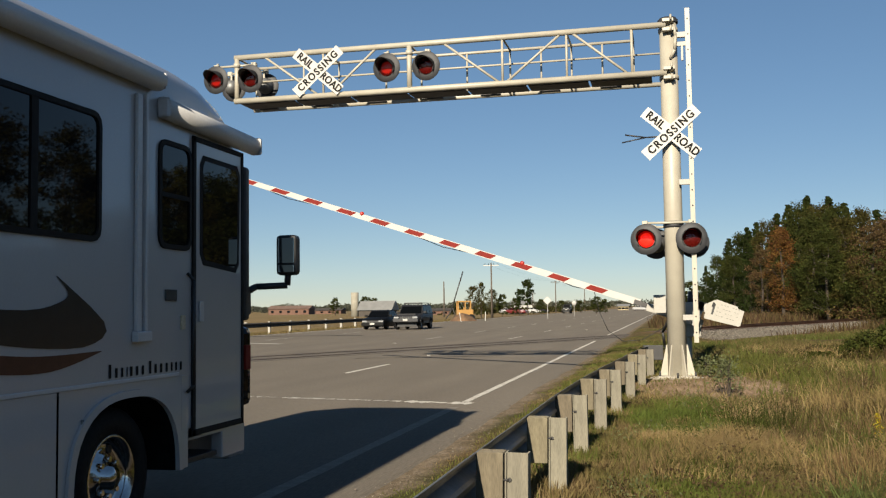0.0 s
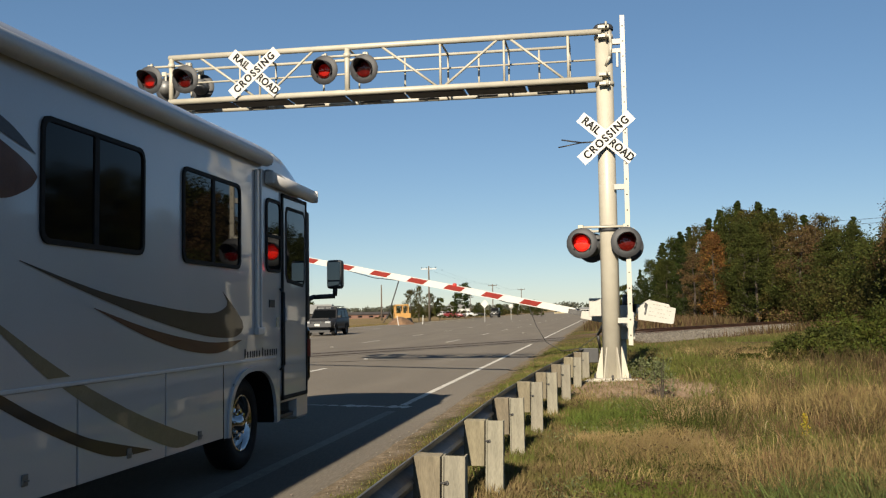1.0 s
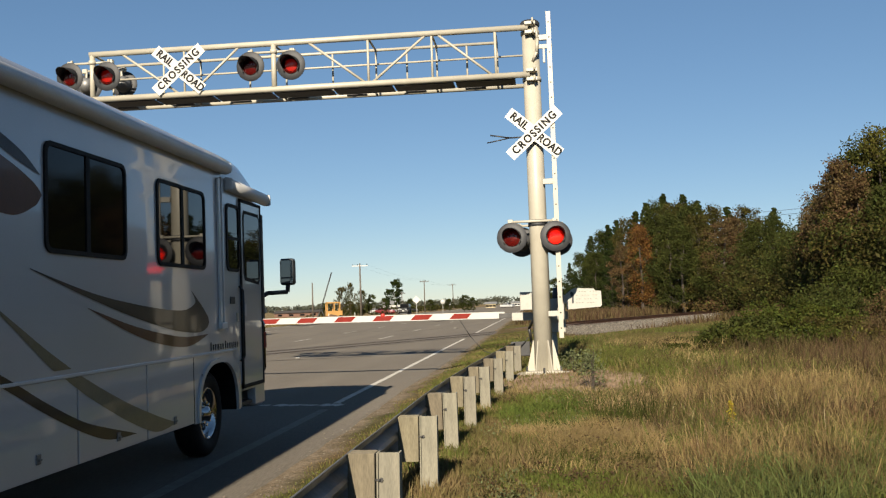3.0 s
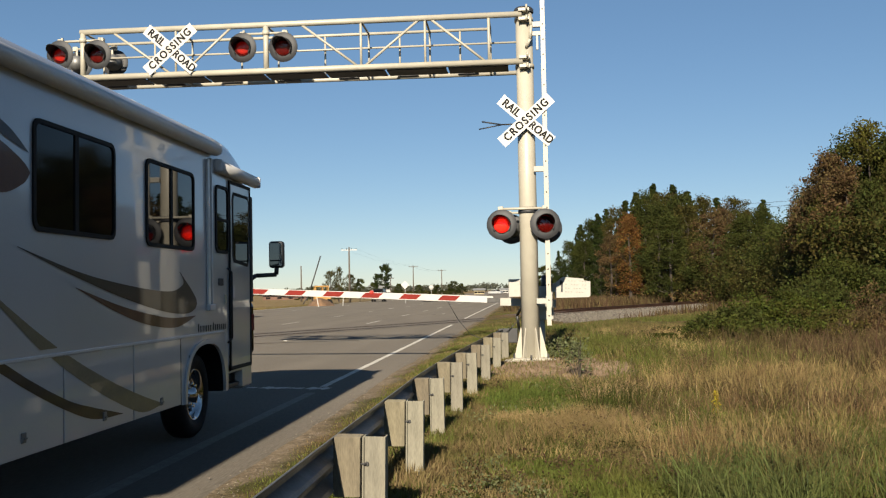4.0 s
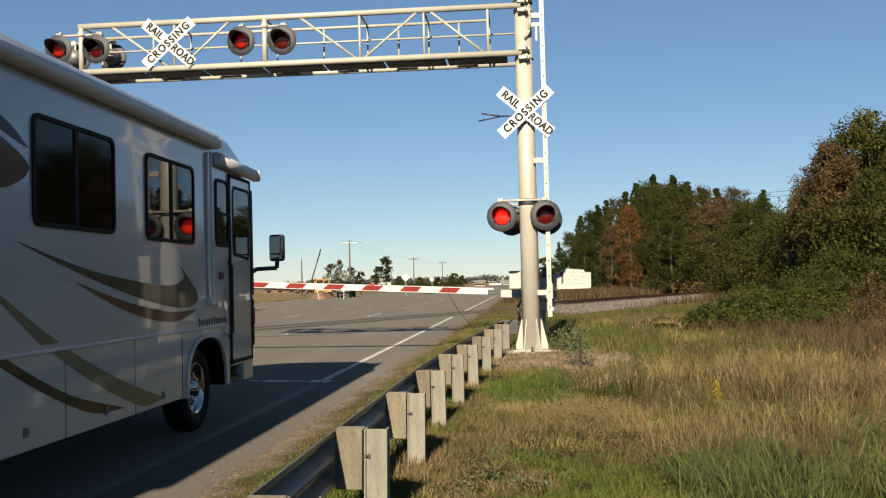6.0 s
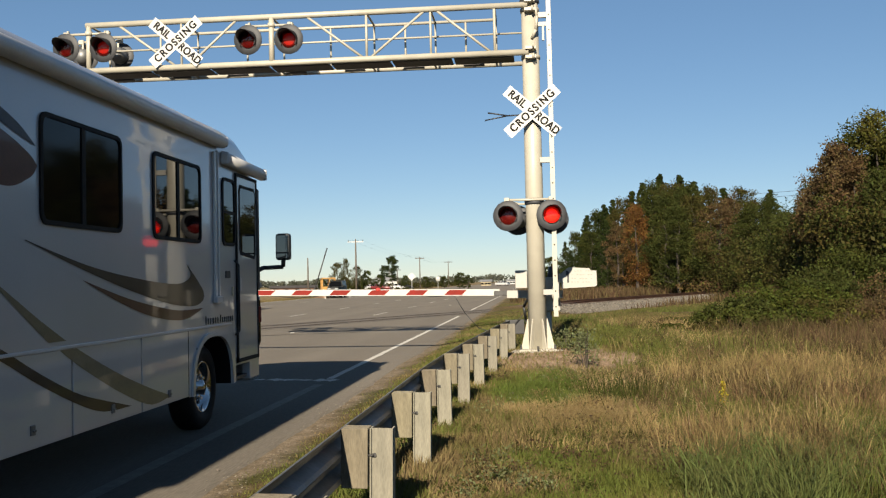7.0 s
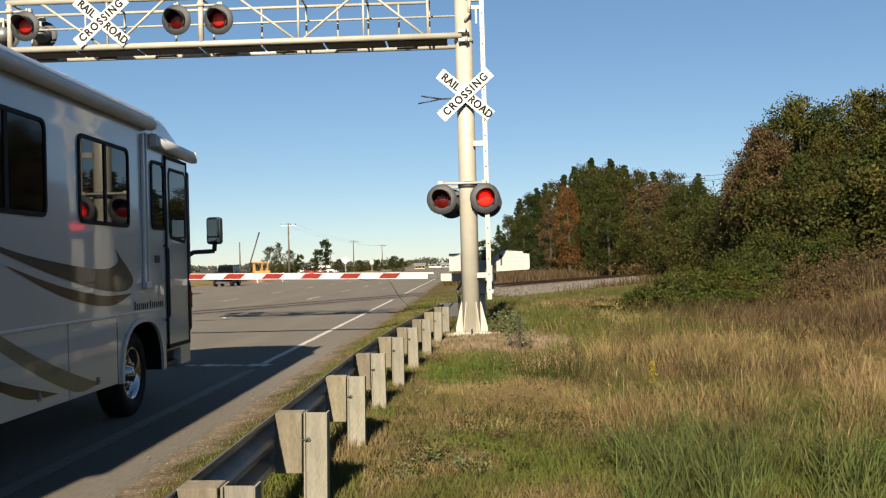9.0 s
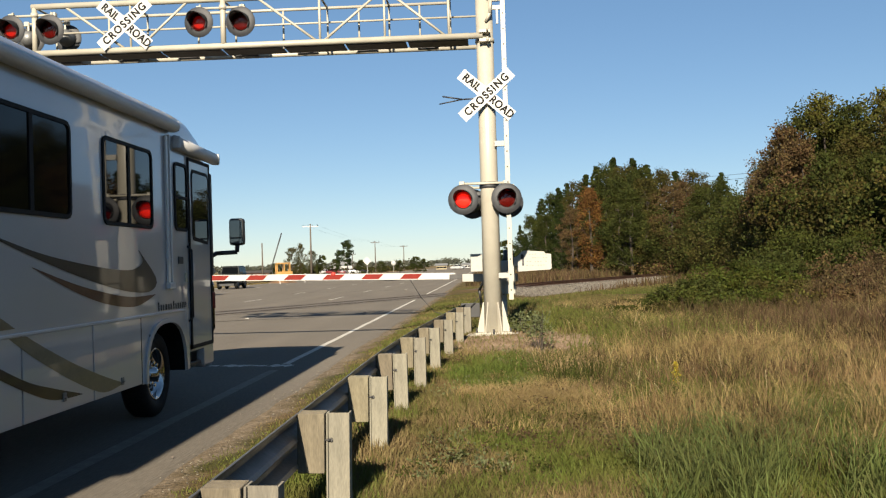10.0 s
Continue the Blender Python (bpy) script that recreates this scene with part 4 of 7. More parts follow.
def build_rv():
    rv = thing("motorhome", pose(RV_X, RV_Y, 0), "white motorhome with brown and tan swooshes and dark windows", "motorhome")

    def add(name, bm, material, label="", parent=None, smooth=None):
        bmesh.ops.transform(bm, matrix=Matrix.Translation((0, -RV_Y, 0)), verts=bm.verts)
        return part(name, bm, material, parent or rv, label, smooth)

    def section(y, hw, zb, ze, zr, r=0.16):
        """A cross-section: floor zb, eave ze, crown zr, half width hw."""
        pts = [(-hw, zb), (hw, zb), (hw, ze - r)]
        pts += [(hw - r * (1 - math.cos(a)), ze - r + r * math.sin(a)) for a in (radians(20), radians(45), radians(70))]
        pts += [(hw * 0.6, zr - 0.03), (0, zr), (-hw * 0.6, zr - 0.03)]
        pts += [(-hw + r * (1 - math.cos(a)), ze - r + r * math.sin(a)) for a in (radians(70), radians(45), radians(20))]
        pts += [(-hw, ze - r)]
        return [(x, y, z) for x, z in pts]

    Y0, Y1 = 0.3, 10.35
    bm = B()
    loft(bm, [section(y, HW, 1.08, 3.26, 3.35, 0.11) for y in (Y0, 4.5, 7.5, Y1)], smooth=False)
    add("upper_body", fixn(bm), M_RV, "glossy white body side", smooth=40)
    # front cap
    bm = B()
    rings = []
    for y, hw, ze, zr, r in ((Y1, HW, 3.265, 3.37, 0.12), (10.74, HW, 3.272, 3.425, 0.15), (10.80, HW, 3.268, 3.43, 0.15), (11.1, HW, 3.255, 3.435, 0.18), (11.5, HW - 0.01, 3.17, 3.36, 0.21), (11.85, HW - 0.04, 3.01, 3.16, 0.23), (12.02, HW - 0.14, 2.76, 2.85, 0.24)):
        rings.append(section(y, hw, 0.62 if y > 10.75 else 1.08, ze, zr, r))
    loft(bm, rings, smooth=False)
    add("front_cap", fixn(bm), M_RV, smooth=50)
    # lower side panels, each a hatch, on both sides; the wheel openings stay free
    for sx in (1, -1):
        for a, b in ((0.3, 3.35), (5.05, 5.65), (5.66, 6.93), (6.94, 8.21), (8.22, 9.37)):
            bm = B()
            x0, x1 = (HW - 0.03, HW + 0.002) if sx > 0 else (-HW - 0.002, -HW + 0.03)
            box(bm, x0, x1, a + 0.006, b - 0.006, 0.43, 1.075, 0.006)
            add("hatch", bm, M_RV)
        for wy, bk, fr, hw_, top in ((10.12, 0.74, 0.68, 0.62, 0.56), (4.2, 0.84, 0.84, 0.58, 0.56)):
            bm = B()
            n = 22
            zb = 0.42
            xa = (HW + 0.0015) * sx
            inn, out = [], []
            for i in range(n + 1):
                a = math.pi * i / n
                c, s_ = math.cos(a), math.sin(a)
                sq = (abs(c) ** 2.6 + abs(s_) ** 2.6) ** (-1 / 2.6)
                inn.append((wy + hw_ * c * sq, zb + top * s_ * sq))
                lim = min((fr if c > 0 else bk) / max(1e-6, abs(c)), (1.075 - zb) / max(1e-6, s_))
                out.append((wy + c * lim, zb + s_ * lim))
            vs = [[bm.verts.new((xa, y, z)) for y, z in (p, q)] for p, q in zip(inn, out)]
            v2 = [bm.verts.new((xa - sx * 0.012, p[0], p[1])) for p in inn]
            for i in range(n):
                bm.faces.new((vs[i][0], vs[i][1], vs[i + 1][1], vs[i + 1][0]))
                bm.faces.new((vs[i][0], vs[i + 1][0], v2[i + 1], v2[i]))
            for i in range(n):                     # fill the square corners
                (ya, za), (yb, zb2) = out[i], out[i + 1]
                if abs(ya - yb) > 1e-4 and abs(za - zb2) > 1e-4:
                    cy = wy + fr if ya > wy else wy - bk
                    bm.faces.new((vs[i][1], bm.verts.new((xa, cy, 1.075)), vs[i + 1][1]))
            add("wheel_arch", fixn(bm), M_RV)
            # liner of the well, closed at the back; its black stands in for shade
            bm = B()
            n1 = [bm.verts.new((xa - sx * 0.010, p[0], p[1])) for p in inn]
            n2 = [bm.verts.new((xa - sx * 0.46, p[0], p[1])) for p in inn]
            for i in range(n):
                bm.faces.new((n1[i], n1[i + 1], n2[i + 1], n2[i]))
            bm.faces.new(n2)
            add("wheel_well_liner", fixn(bm), M_SHADE_LINER)
            bm = B()
            rg = []
            for y, z in inn:
                y2, z2 = wy + (y - wy) * 1.09, zb + (z - zb) * 1.08
                rg.append([(xa + sx * 0.002, y, z), (xa + sx * 0.022, y, z), (xa + sx * 0.022, y2, z2), (xa + sx * 0.002, y2, z2)])
            loft(bm, rg, smooth=False)
            add("arch_lip", fixn(bm), M_RV)
    # frame under the floor, keeps the wheel wells dark
    bm = B()
    box(bm, -0.80, 0.80, 0.4, 11.7, 0.55, 1.07)
    box(bm, -1.2, 1.2, 5.0, 9.2, 0.50, 1.07)
    box(bm, -1.2, 1.2, 0.4, 3.3, 0.50, 1.07)
    box(bm, -1.22, 1.22, 3.3, 11.6, 1.04, 1.078)
    add("chassis", bm, M_BLACK)
    bm = B()
    box(bm, -1.2, 1.2, 11.68, 12.0, 0.35, 0.66, 0.05)
    add("front_bumper", bm, M_RV)
    bm = B()
    box(bm, HW - 0.26, HW + 0.000, 10.80, 11.80, 0.60, 0.70, 0.01)
    box(bm, HW - 0.03, HW + 0.003, 10.80, 10.90, 0.42, 1.075, 0.004)
    box(bm, HW - 0.10, HW + 0.001, 11.45, 11.84, 0.40, 0.66, 0.01)
    add("front_skirt", bm, M_RV)
    bm = B()
    box(bm, HW - 0.36, HW - 0.03, 10.74, 11.42, 0.43, 0.47, 0.006)
    box(bm, HW - 0.38, HW - 0.36, 10.7, 11.5, 0.43, 0.70)
    add("entry_step", bm, M_BLACK)
    bm = B()
    box(bm, HW, HW + 0.012, 0.35, 10.75, 1.075, 1.10, 0.004)
    add("belt_moulding", bm, M_RVGREY)
    # windows with black frames
    def window(y0, y1, z0, z1, split=None, bar=None, side=1, name="window", glass=M_GLASS):
        def rrect(a0, a1, b0, b1, r):
            o = []
            for cy, cz, st in ((a1 - r, b1 - r, 0), (a0 + r, b1 - r, 90), (a0 + r, b0 + r, 180), (a1 - r, b0 + r, 270)):
                o += [(cy + r * math.cos(radians(st + q)), cz + r * math.sin(radians(st + q))) for q in (0, 30, 60, 90)]
            return o
        x = HW * side
        s = side
        bm = B()
        o, i = rrect(y0, y1, z0, z1, 0.085), rrect(y0 + 0.035, y1 - 0.035, z0 + 0.035, z1 - 0.035, 0.06)
        rings = [[(x + s * d, p[0], p[1]) for p in q] for q, d in ((o, 0.001), (o, 0.016), (i, 0.018), (i, 0.004))]
        loft(bm, rings, caps=False, smooth=False)
        if split:
            xs = sorted((x + s * 0.004, x + s * 0.015))
            box(bm, xs[0], xs[1], split - 0.03, split + 0.03, z0 + 0.03, z1 - 0.03)
        if bar:
            xs = sorted((x + s * 0.004, x + s * 0.016))
            box(bm, xs[0], xs[1], y0 + 0.03, y1 - 0.03, bar - 0.016, bar + 0.016)
        w = add(name, fixn(bm), M_RUBBER, "dark tinted window in a black frame")
        bm = B()
        vs = [bm.verts.new((x + s * 0.006, p[0], p[1])) for p in i]
        bm.faces.new(vs)
        bmesh.ops.transform(bm, matrix=Matrix.Translation((0, -RV_Y, 0)), verts=bm.verts)
        part("pane", fixn(bm), glass, w)
    for sd in (1, -1):
        window(6.47, 7.83, 1.965, 2.765, split=7.13, side=sd, glass=M_LOWREFL_GLASS)
        window(8.49, 9.77, 1.95, 2.75, split=9.12, side=sd)
        window(10.46, 10.925, 1.96, 2.72, bar=2.335, side=sd)
        window(2.6, 3.9, 1.98, 2.76, split=3.25, side=sd, glass=M_LOWREFL_GLASS)
    # entry door
    bm = B()
    box(bm, HW, HW + 0.012, 10.97, 11.77, 0.66, 2.79, 0.005)
    d = add("door", bm, M_RV, "white entry door in a black seal")
    bm = B()
    fx = HW + 0.002
    for a in ((10.94, 10.985, 0.63, 2.81), (11.755, 11.795, 0.63, 2.81), (10.94, 11.795, 0.63, 0.675), (10.94, 11.795, 2.775, 2.815)):
        box(bm, fx, fx + 0.018, a[0], a[1], a[2], a[3], 0.004)
    add("door_seal", bm, M_RUBBER, "", d)
    bm = B()
    o = [(11.100, 2.69), (11.050, 2.62), (11.050, 1.95), (11.100, 1.87), (11.650, 1.83), (11.710, 1.9), (11.730, 2.62), (11.680, 2.69)]
    loft(bm, [[(HW + q, y, z) for y, z in o] for q in (0.010, 0.017)], smooth=False)
    add("door_window_frame", fixn(bm), M_RUBBER, "", d)
    o2 = [(11.120, 2.65), (11.090, 2.6), (11.090, 1.96), (11.130, 1.91), (11.620, 1.87), (11.670, 1.92), (11.690, 2.6), (11.650, 2.65)]
    bm = B()
    loft(bm, [[(HW + q, y, z) for y, z in o2] for q in (0.012, 0.019)], smooth=False)
    add("door_pane", fixn(bm), M_GLASS, "", d)
    bm = B()
    box(bm, HW + 0.012, HW + 0.03, 11.03, 11.09, 1.45, 1.6, 0.005)
    add("door_latch", bm, M_RVGREY, "", d)
    bm = B()
    box(bm, HW, HW + 0.012, 10.56, 10.72, 1.60, 1.68, 0.006)
    add("door_lock", bm, M_DARKSTEEL)
    bm = B()
    box(bm, HW, HW + 0.014, 10.78, 10.84, 1.40, 1.50, 0.005)
    add("porch_switch", bm, mat("yellowed_plastic", (0.6, 0.52, 0.36), 0.5), "yellowed plastic plate")
    bm = B()
    pipe(bm, [(HW + 0.01, 10.87, 0.95), (HW + 0.06, 10.87, 1.0), (HW + 0.06, 10.87, 1.75), (HW + 0.01, 10.87, 1.8)], 0.012, n=8)
    add("grab_handle", bm, M_BLACK)
    # windscreen and front light
    bm = B()
    loft(bm, [[(x, 12.03 - 0.10 * (z - 1.3) - 0.25 * (abs(x) / 1.1) ** 3 + q, z) for x in (-1.1, -0.8, -0.4, 0, 0.4, 0.8, 1.1)] for z, q in ((1.45, 0.05), (2.66, 0.03))], closed=False, caps=False)
    add("windscreen", bm, M_GLASS)
    bm = B()
    box(bm, HW - 0.10, HW + 0.004, 11.85, 11.96, 1.45, 2.72, 0.03)
    add("windscreen_pillar", bm, M_BLACK)
    bm = B()
    box(bm, HW - 0.2, HW - 0.01, 11.88, 12.04, 0.75, 1.4, 0.06)
    add("headlight", bm, M_GLASS)
    bm = B()
    box(bm, HW - 0.015, HW + 0.008, 11.86, 11.96, 1.05, 1.25, 0.008)
    add("side_marker", bm, M_RED)
    # awning roll along the eave and gutter arm
    bm = B()
    for k, (y0, y1) in enumerate(((0.5, 10.38),)):
        pr = []
        for i in range(14):
            a = 2 * math.pi * i / 14
            pr.append((HW + 0.045 + 0.075 * math.cos(a), 3.085 + 0.07 * math.sin(a)))
        loft(bm, [[(x, y, z) for x, z in pr] for y in (y0, y1)])
    add("awning_roll", fixn(bm), M_AWN, "rolled cream vinyl awning under the eave")
    bm = B()
    box(bm, HW + 0.0, HW + 0.11, 10.37, 10.39, 3.03, 3.14, 0.01)
    add("awning_end", bm, M_RVGREY)
    bm = B()
    box(bm, HW + 0.002, HW + 0.03, 10.16, 10.22, 1.40, 2.96, 0.006)
    box(bm, HW + 0.002, HW + 0.035, 10.26, 10.29, 1.38, 2.98, 0.006)
    box(bm, HW + 0.002, HW + 0.05, 10.14, 10.32, 1.33, 1.40, 0.008)
    add("awning_arm", bm, M_RVGREY)
    bm = B()
    pr = [(HW + 0.03 + 0.066 * math.cos(2 * math.pi * i / 14), 2.925 + 0.075 * math.sin(2 * math.pi * i / 14)) for i in range(14)]
    loft(bm, [[(x, y, z - 0.03 * (y - 10.5) / 1.6) for x, z in pr] for y in (10.46, 11.97)])
    add("door_awning", fixn(bm), M_AWN, "short rolled awning over the door")
    for i in range(2):
        bm = B()
        box(bm, HW + 0.0, HW + 0.10, (10.44, 11.96)[i], (10.47, 11.98)[i], (2.85, 2.825)[i], (2.99, 2.965)[i], 0.02)
        add("door_awning_end", bm, M_RVGREY)
    # mirror on its arm
    bm = B()
    pipe(bm, [(HW - 0.06, 12.0, 1.68), (HW + 0.0, 12.08, 1.73), (HW + 0.23, 12.2, 1.74), (HW + 0.24, 12.2, 1.86)], 0.028, n=10)
    box(bm, HW - 0.09, HW - 0.02, 11.97, 12.03, 1.5, 1.72, 0.01)
    ma = add("mirror_arm", bm, M_BLACK)
    bm = B()
    box(bm, HW + 0.145, HW + 0.335, 12.14, 12.26, 1.825, 2.165, 0.035)
    mh = add("mirror_housing", bm, M_BLACK, "black wing mirror housing")
    bm = B()
    box(bm, HW + 0.165, HW + 0.315, 12.134, 12.142, 1.925, 2.14, 0.002)
    box(bm, HW + 0.165, HW + 0.315, 12.134, 12.142, 1.85, 1.91, 0.002)
    add("mirror_glass", bm, mat("mirror_glass", (0.45, 0.48, 0.5), 0.04, metal=1.0, var=0.02), "", mh)
    # roof fittings
    bm = B()
    box(bm, -0.45, 0.45, 5.2, 6.2, 3.20, 3.52, 0.07)
    add("roof_air_conditioner", bm, M_RVGREY)
    # swooshes
    def swoosh(up, lo, material, label, n=26, lift=0.025):
        bm = B()
        def spl(p, t):
            k = len(p) - 1
            f = min(t * k, k - 1e-6)
            i = int(f)
            u = f - i
            g = [Vector((*p[max(0, min(k, i + j))], 0)) for j in (-1, 0, 1, 2)]
            v = 0.5 * ((2 * g[1]) + (g[2] - g[0]) * u + (2 * g[0] - 5 * g[1] + 4 * g[2] - g[3]) * u * u + (3 * g[1] - g[0] - 3 * g[2] + g[3]) * u ** 3)
            return v.x, v.y
        prev = None
        for i in range(n + 1):
            a, b = spl(up, i / n), spl(lo, i / n)
            cur = [bm.verts.new((HW + 0.0045, a[0], a[1] + lift)), bm.verts.new((HW + 0.0045, b[0], b[1] + lift))]
            if prev:
                bm.faces.new((prev[0], cur[0], cur[1], prev[1]))
            prev = cur
        add("swoosh", fixn(bm), material, label)
    swoosh([(6.27, 1.85), (6.88, 1.74), (7.34, 1.67), (7.86, 1.615), (8.54, 1.56), (9.10, 1.54), (9.38, 1.585), (9.45, 1.64), (9.34, 1.73)],
           [(6.27, 1.845), (6.88, 1.705), (7.34, 1.61), (7.86, 1.51), (8.54, 1.40), (9.15, 1.33), (9.66, 1.325), (9.84, 1.45), (9.35, 1.732)], M_SW_DARK, "dark umber swoosh", lift=0.0)
    swoosh([(7.12, 1.575), (7.86, 1.435), (8.54, 1.34), (9.15, 1.285), (9.79, 1.29)],
           [(7.12, 1.57), (7.86, 1.37), (8.54, 1.24), (9.25, 1.19), (9.80, 1.285)], M_SW_BROWN, "dark brown swoosh", lift=0.0)
    swoosh([(5.7, 1.66), (6.1, 1.47), (6.47, 1.295), (6.84, 1.135)], [(5.7, 1.655), (6.1, 1.42), (6.40, 1.24), (6.58, 1.135)], M_SW_TAN, "tan swoosh", lift=0.0)
    swoosh([(7.00, 1.070), (7.33, 0.95), (7.84, 0.78), (8.40, 0.62), (8.84, 0.51)], [(6.74, 1.070), (7.00, 0.95), (7.32, 0.82), (7.84, 0.63), (8.40, 0.475), (8.82, 0.49)], M_SW_TAN, "tan swoosh", lift=0.0)
    swoosh([(5.82, 1.19), (6.10, 1.08), (6.46, 0.93), (6.99, 0.74), (7.40, 0.64), (7.98, 0.52)], [(5.78, 1.13), (6.10, 1.00), (6.46, 0.85), (6.99, 0.66), (7.45, 0.54), (7.98, 0.518)], M_SW_DARK, "dark umber swoosh", lift=0.0)
    swoosh([(4.7, 2.65), (5.4, 2.68), (6.0, 2.55), (6.33, 2.44), (6.44, 2.37)], [(4.7, 2.63), (5.4, 2.30), (6.0, 2.19), (6.33, 2.27), (6.44, 2.36)], M_SW_BROWN, "dark brown swoosh", lift=0.0)
    swoosh([(4.8, 2.85), (5.5, 2.81), (6.12, 2.655), (6.42, 2.505)], [(4.8, 2.84), (5.5, 2.73), (6.12, 2.565), (6.42, 2.50)], M_SW_BLUE, "slate grey swoosh", lift=0.0)
    # maker's plate drawn as plain bars
    y = 9.88
    for i, w in enumerate((0.05, 0.05, 0.04, 0.02, 0.05, 0.05, 0.05, 0, 0.05, 0.05, 0.055, 0.05, 0.04, 0.045, 0.05)):
        if w:
            bm = B()
            box(bm, HW + 0.003, HW + 0.005, y, y + w * 0.5, 1.115, 1.115 + (0.085 if i in (0, 8) else 0.06))
            add("plain_bar", bm, M_LETTER)
        y += w + 0.021
    for y, z in ((7.62, 0.54), (8.85, 0.52), (6.35, 0.56), (9.62, 0.86)):
        bm = B()
        box(bm, HW + 0.001, HW + 0.012, y - 0.03, y + 0.03, z - 0.035, z + 0.035, 0.004)
        box(bm, HW + 0.010, HW + 0.02, y - 0.012, y + 0.03, z - 0.012, z + 0.0, 0.002)
        add("hatch_latch", bm, M_STEEL)
    # wheels
    wheels = []
    for sx in (1, -1):
        for wy in (10.13, 4.2):
            w = new("wheel")
            w.parent = rv
            w.location = (sx * (HW - 0.235), wy - RV_Y, 0.447)
            R = pose(0, 0, 0, 0, 90 * sx, 0) @ Matrix.Scale(0.94, 4)
            bm = B()
            lathe(bm, [(0.285, 0.10), (0.30, 0.125), (0.38, 0.14), (0.445, 0.125), (0.472, 0.09), (0.475, 0.0), (0.472, -0.09), (0.44, -0.13), (0.30, -0.125), (0.285, -0.1)], 40, R)
            part("tyre", bm, M_RUBBER, w)
            bm = B()
            lathe(bm, [(0.288, 0.115), (0.275, 0.12), (0.262, 0.06), (0.235, 0.02), (0.17, 0.03), (0.15, 0.06), (0.085, 0.07), (0.08, 0.13), (0.0, 0.145)], 32, R)
            part("rim", bm, M_WHEELCOVER, w, "polished chrome wheel cover")
            for i in range(8):
                bm = B()
                a = 2 * math.pi * i / 8
                p = R @ Vector((0.125 * math.cos(a), 0.125 * math.sin(a), 0.06))
                q = R @ Vector((0.125 * math.cos(a), 0.125 * math.sin(a), 0.105))
                tube(bm, p, q, 0.018, n=8)
                part("lug_nut", bm, M_WHEELCOVER, w)
            # black discs on the uncut rim stand in for dark hand holes
            for i in range(6):
                bm = B()
                a = 2 * math.pi * (i + 0.5) / 6
                c = R @ Vector((0.205 * math.cos(a), 0.205 * math.sin(a), 0.022))
                e = R @ Vector((0.205 * math.cos(a), 0.205 * math.sin(a), 0.034))
                tube(bm, c, e, 0.028, n=10)
                part("hand_hole", bm, M_BLACK, w)
            wheels.append(w)
    return rv, wheels


motorhome, rv_wheels = build_rv()
# ---------------------------------------------------------------- grass and weeds
rng = np.random.default_rng(5)


def patch_noise(x, y, s, k=0.0):
    """A smooth pattern between 0 and 1."""
    return 0.5 + 0.25 * (np.sin(x * s + 1.7 * np.sin(y * s * 0.8 + k) + k) + np.sin(y * s * 1.13 + 1.9 * np.sin(x * s * 0.7 + 2 * k) + 2.3))


def gz(x, y):
    return np.array([ground_z(float(a), float(b)) for a, b in zip(x, y)])


def blades(name, x, y, h, w, lean, material, label, category="grass", segs=1):
    """Grass blades as thin tapered slips, bent over at the tip."""
    n = len(x)
    z = gz(x, y) - 0.01
    a = rng.uniform(0, 2 * np.pi, n)
    dx, dy = np.cos(a) * w / 2, np.sin(a) * w / 2
    la = rng.uniform(0, 2 * np.pi, n)
    lx, ly = np.cos(la) * lean * h, np.sin(la) * lean * h
    if segs == 1:
        v = np.stack([np.stack([x - dx, y - dy, z], 1), np.stack([x + dx, y + dy, z], 1), np.stack([x + lx, y + ly, z + h], 1)], 1).reshape(-1, 3)
        f = np.arange(3 * n).reshape(-1, 3).tolist()
    else:
        mx, my, mz = x + lx * 0.3, y + ly * 0.3, z + h * 0.62
        v = np.stack([np.stack([x - dx, y - dy, z], 1), np.stack([x + dx, y + dy, z], 1),
                      np.stack([mx + dx * 0.8, my + dy * 0.8, mz], 1), np.stack([mx - dx * 0.8, my - dy * 0.8, mz], 1),
                      np.stack([x + lx, y + ly, z + h * (1 - 0.25 * lean)], 1)], 1).reshape(-1, 3)
        i = np.arange(n)[:, None] * 5
        f = (i + np.array([0, 1, 2, 3])).tolist() + (i + np.array([3, 2, 4])).tolist()
    stuff(name, v.tolist(), f, material, label, category)


def scatter(n, x0, x1, y0, y1, keep, power=1.0):
    """Random places, thicker near the camera."""
    u = rng.uniform(0, 1, n) ** power
    y = y0 + (y1 - y0) * u
    x = rng.uniform(0, 1, n) * (x1 - x0) + x0
    k = rng.uniform(0, 1, n) < keep(x, y)
    k &= x < 0.52 * y + 0.6
    return x[k], y[k]


def mound(x, y, cx, cy, rx, ry):
    """One soft-edged patch of the plan."""
    return np.exp(-((x - cx) / rx) ** 2 - ((y - cy) / ry) ** 2)


def greenness(x, y):
    """Where the sward is green: before the mast, the foreground and the strip before the track, patches placed to fit
    the camera's view.
    """
    g = 1.0 * mound(x, y, 0.3, 12.6, 0.75, 1.7) + 0.9 * mound(x, y, 1.4, 9.7, 0.5, 0.7) + 0.55 * mound(x, y, 0.35, 8.4, 0.45, 0.9)
    g += 0.8 * mound(x, y, 2.2, 6.6, 1.9, 1.5) + 0.85 * mound(x, y, 2.3, 21.5, 1.7, 4.5) + 0.6 * mound(x, y, 5.2, 19.5, 2.6, 3.2) + 0.3 * mound(x, y, -0.6, 16, 0.5, 3)
    return g + 0.5 * (patch_noise(x, y, 1.7, 2.0) - 0.5) + 0.35 * (patch_noise(x, y, 4.1, 7.0) - 0.5)


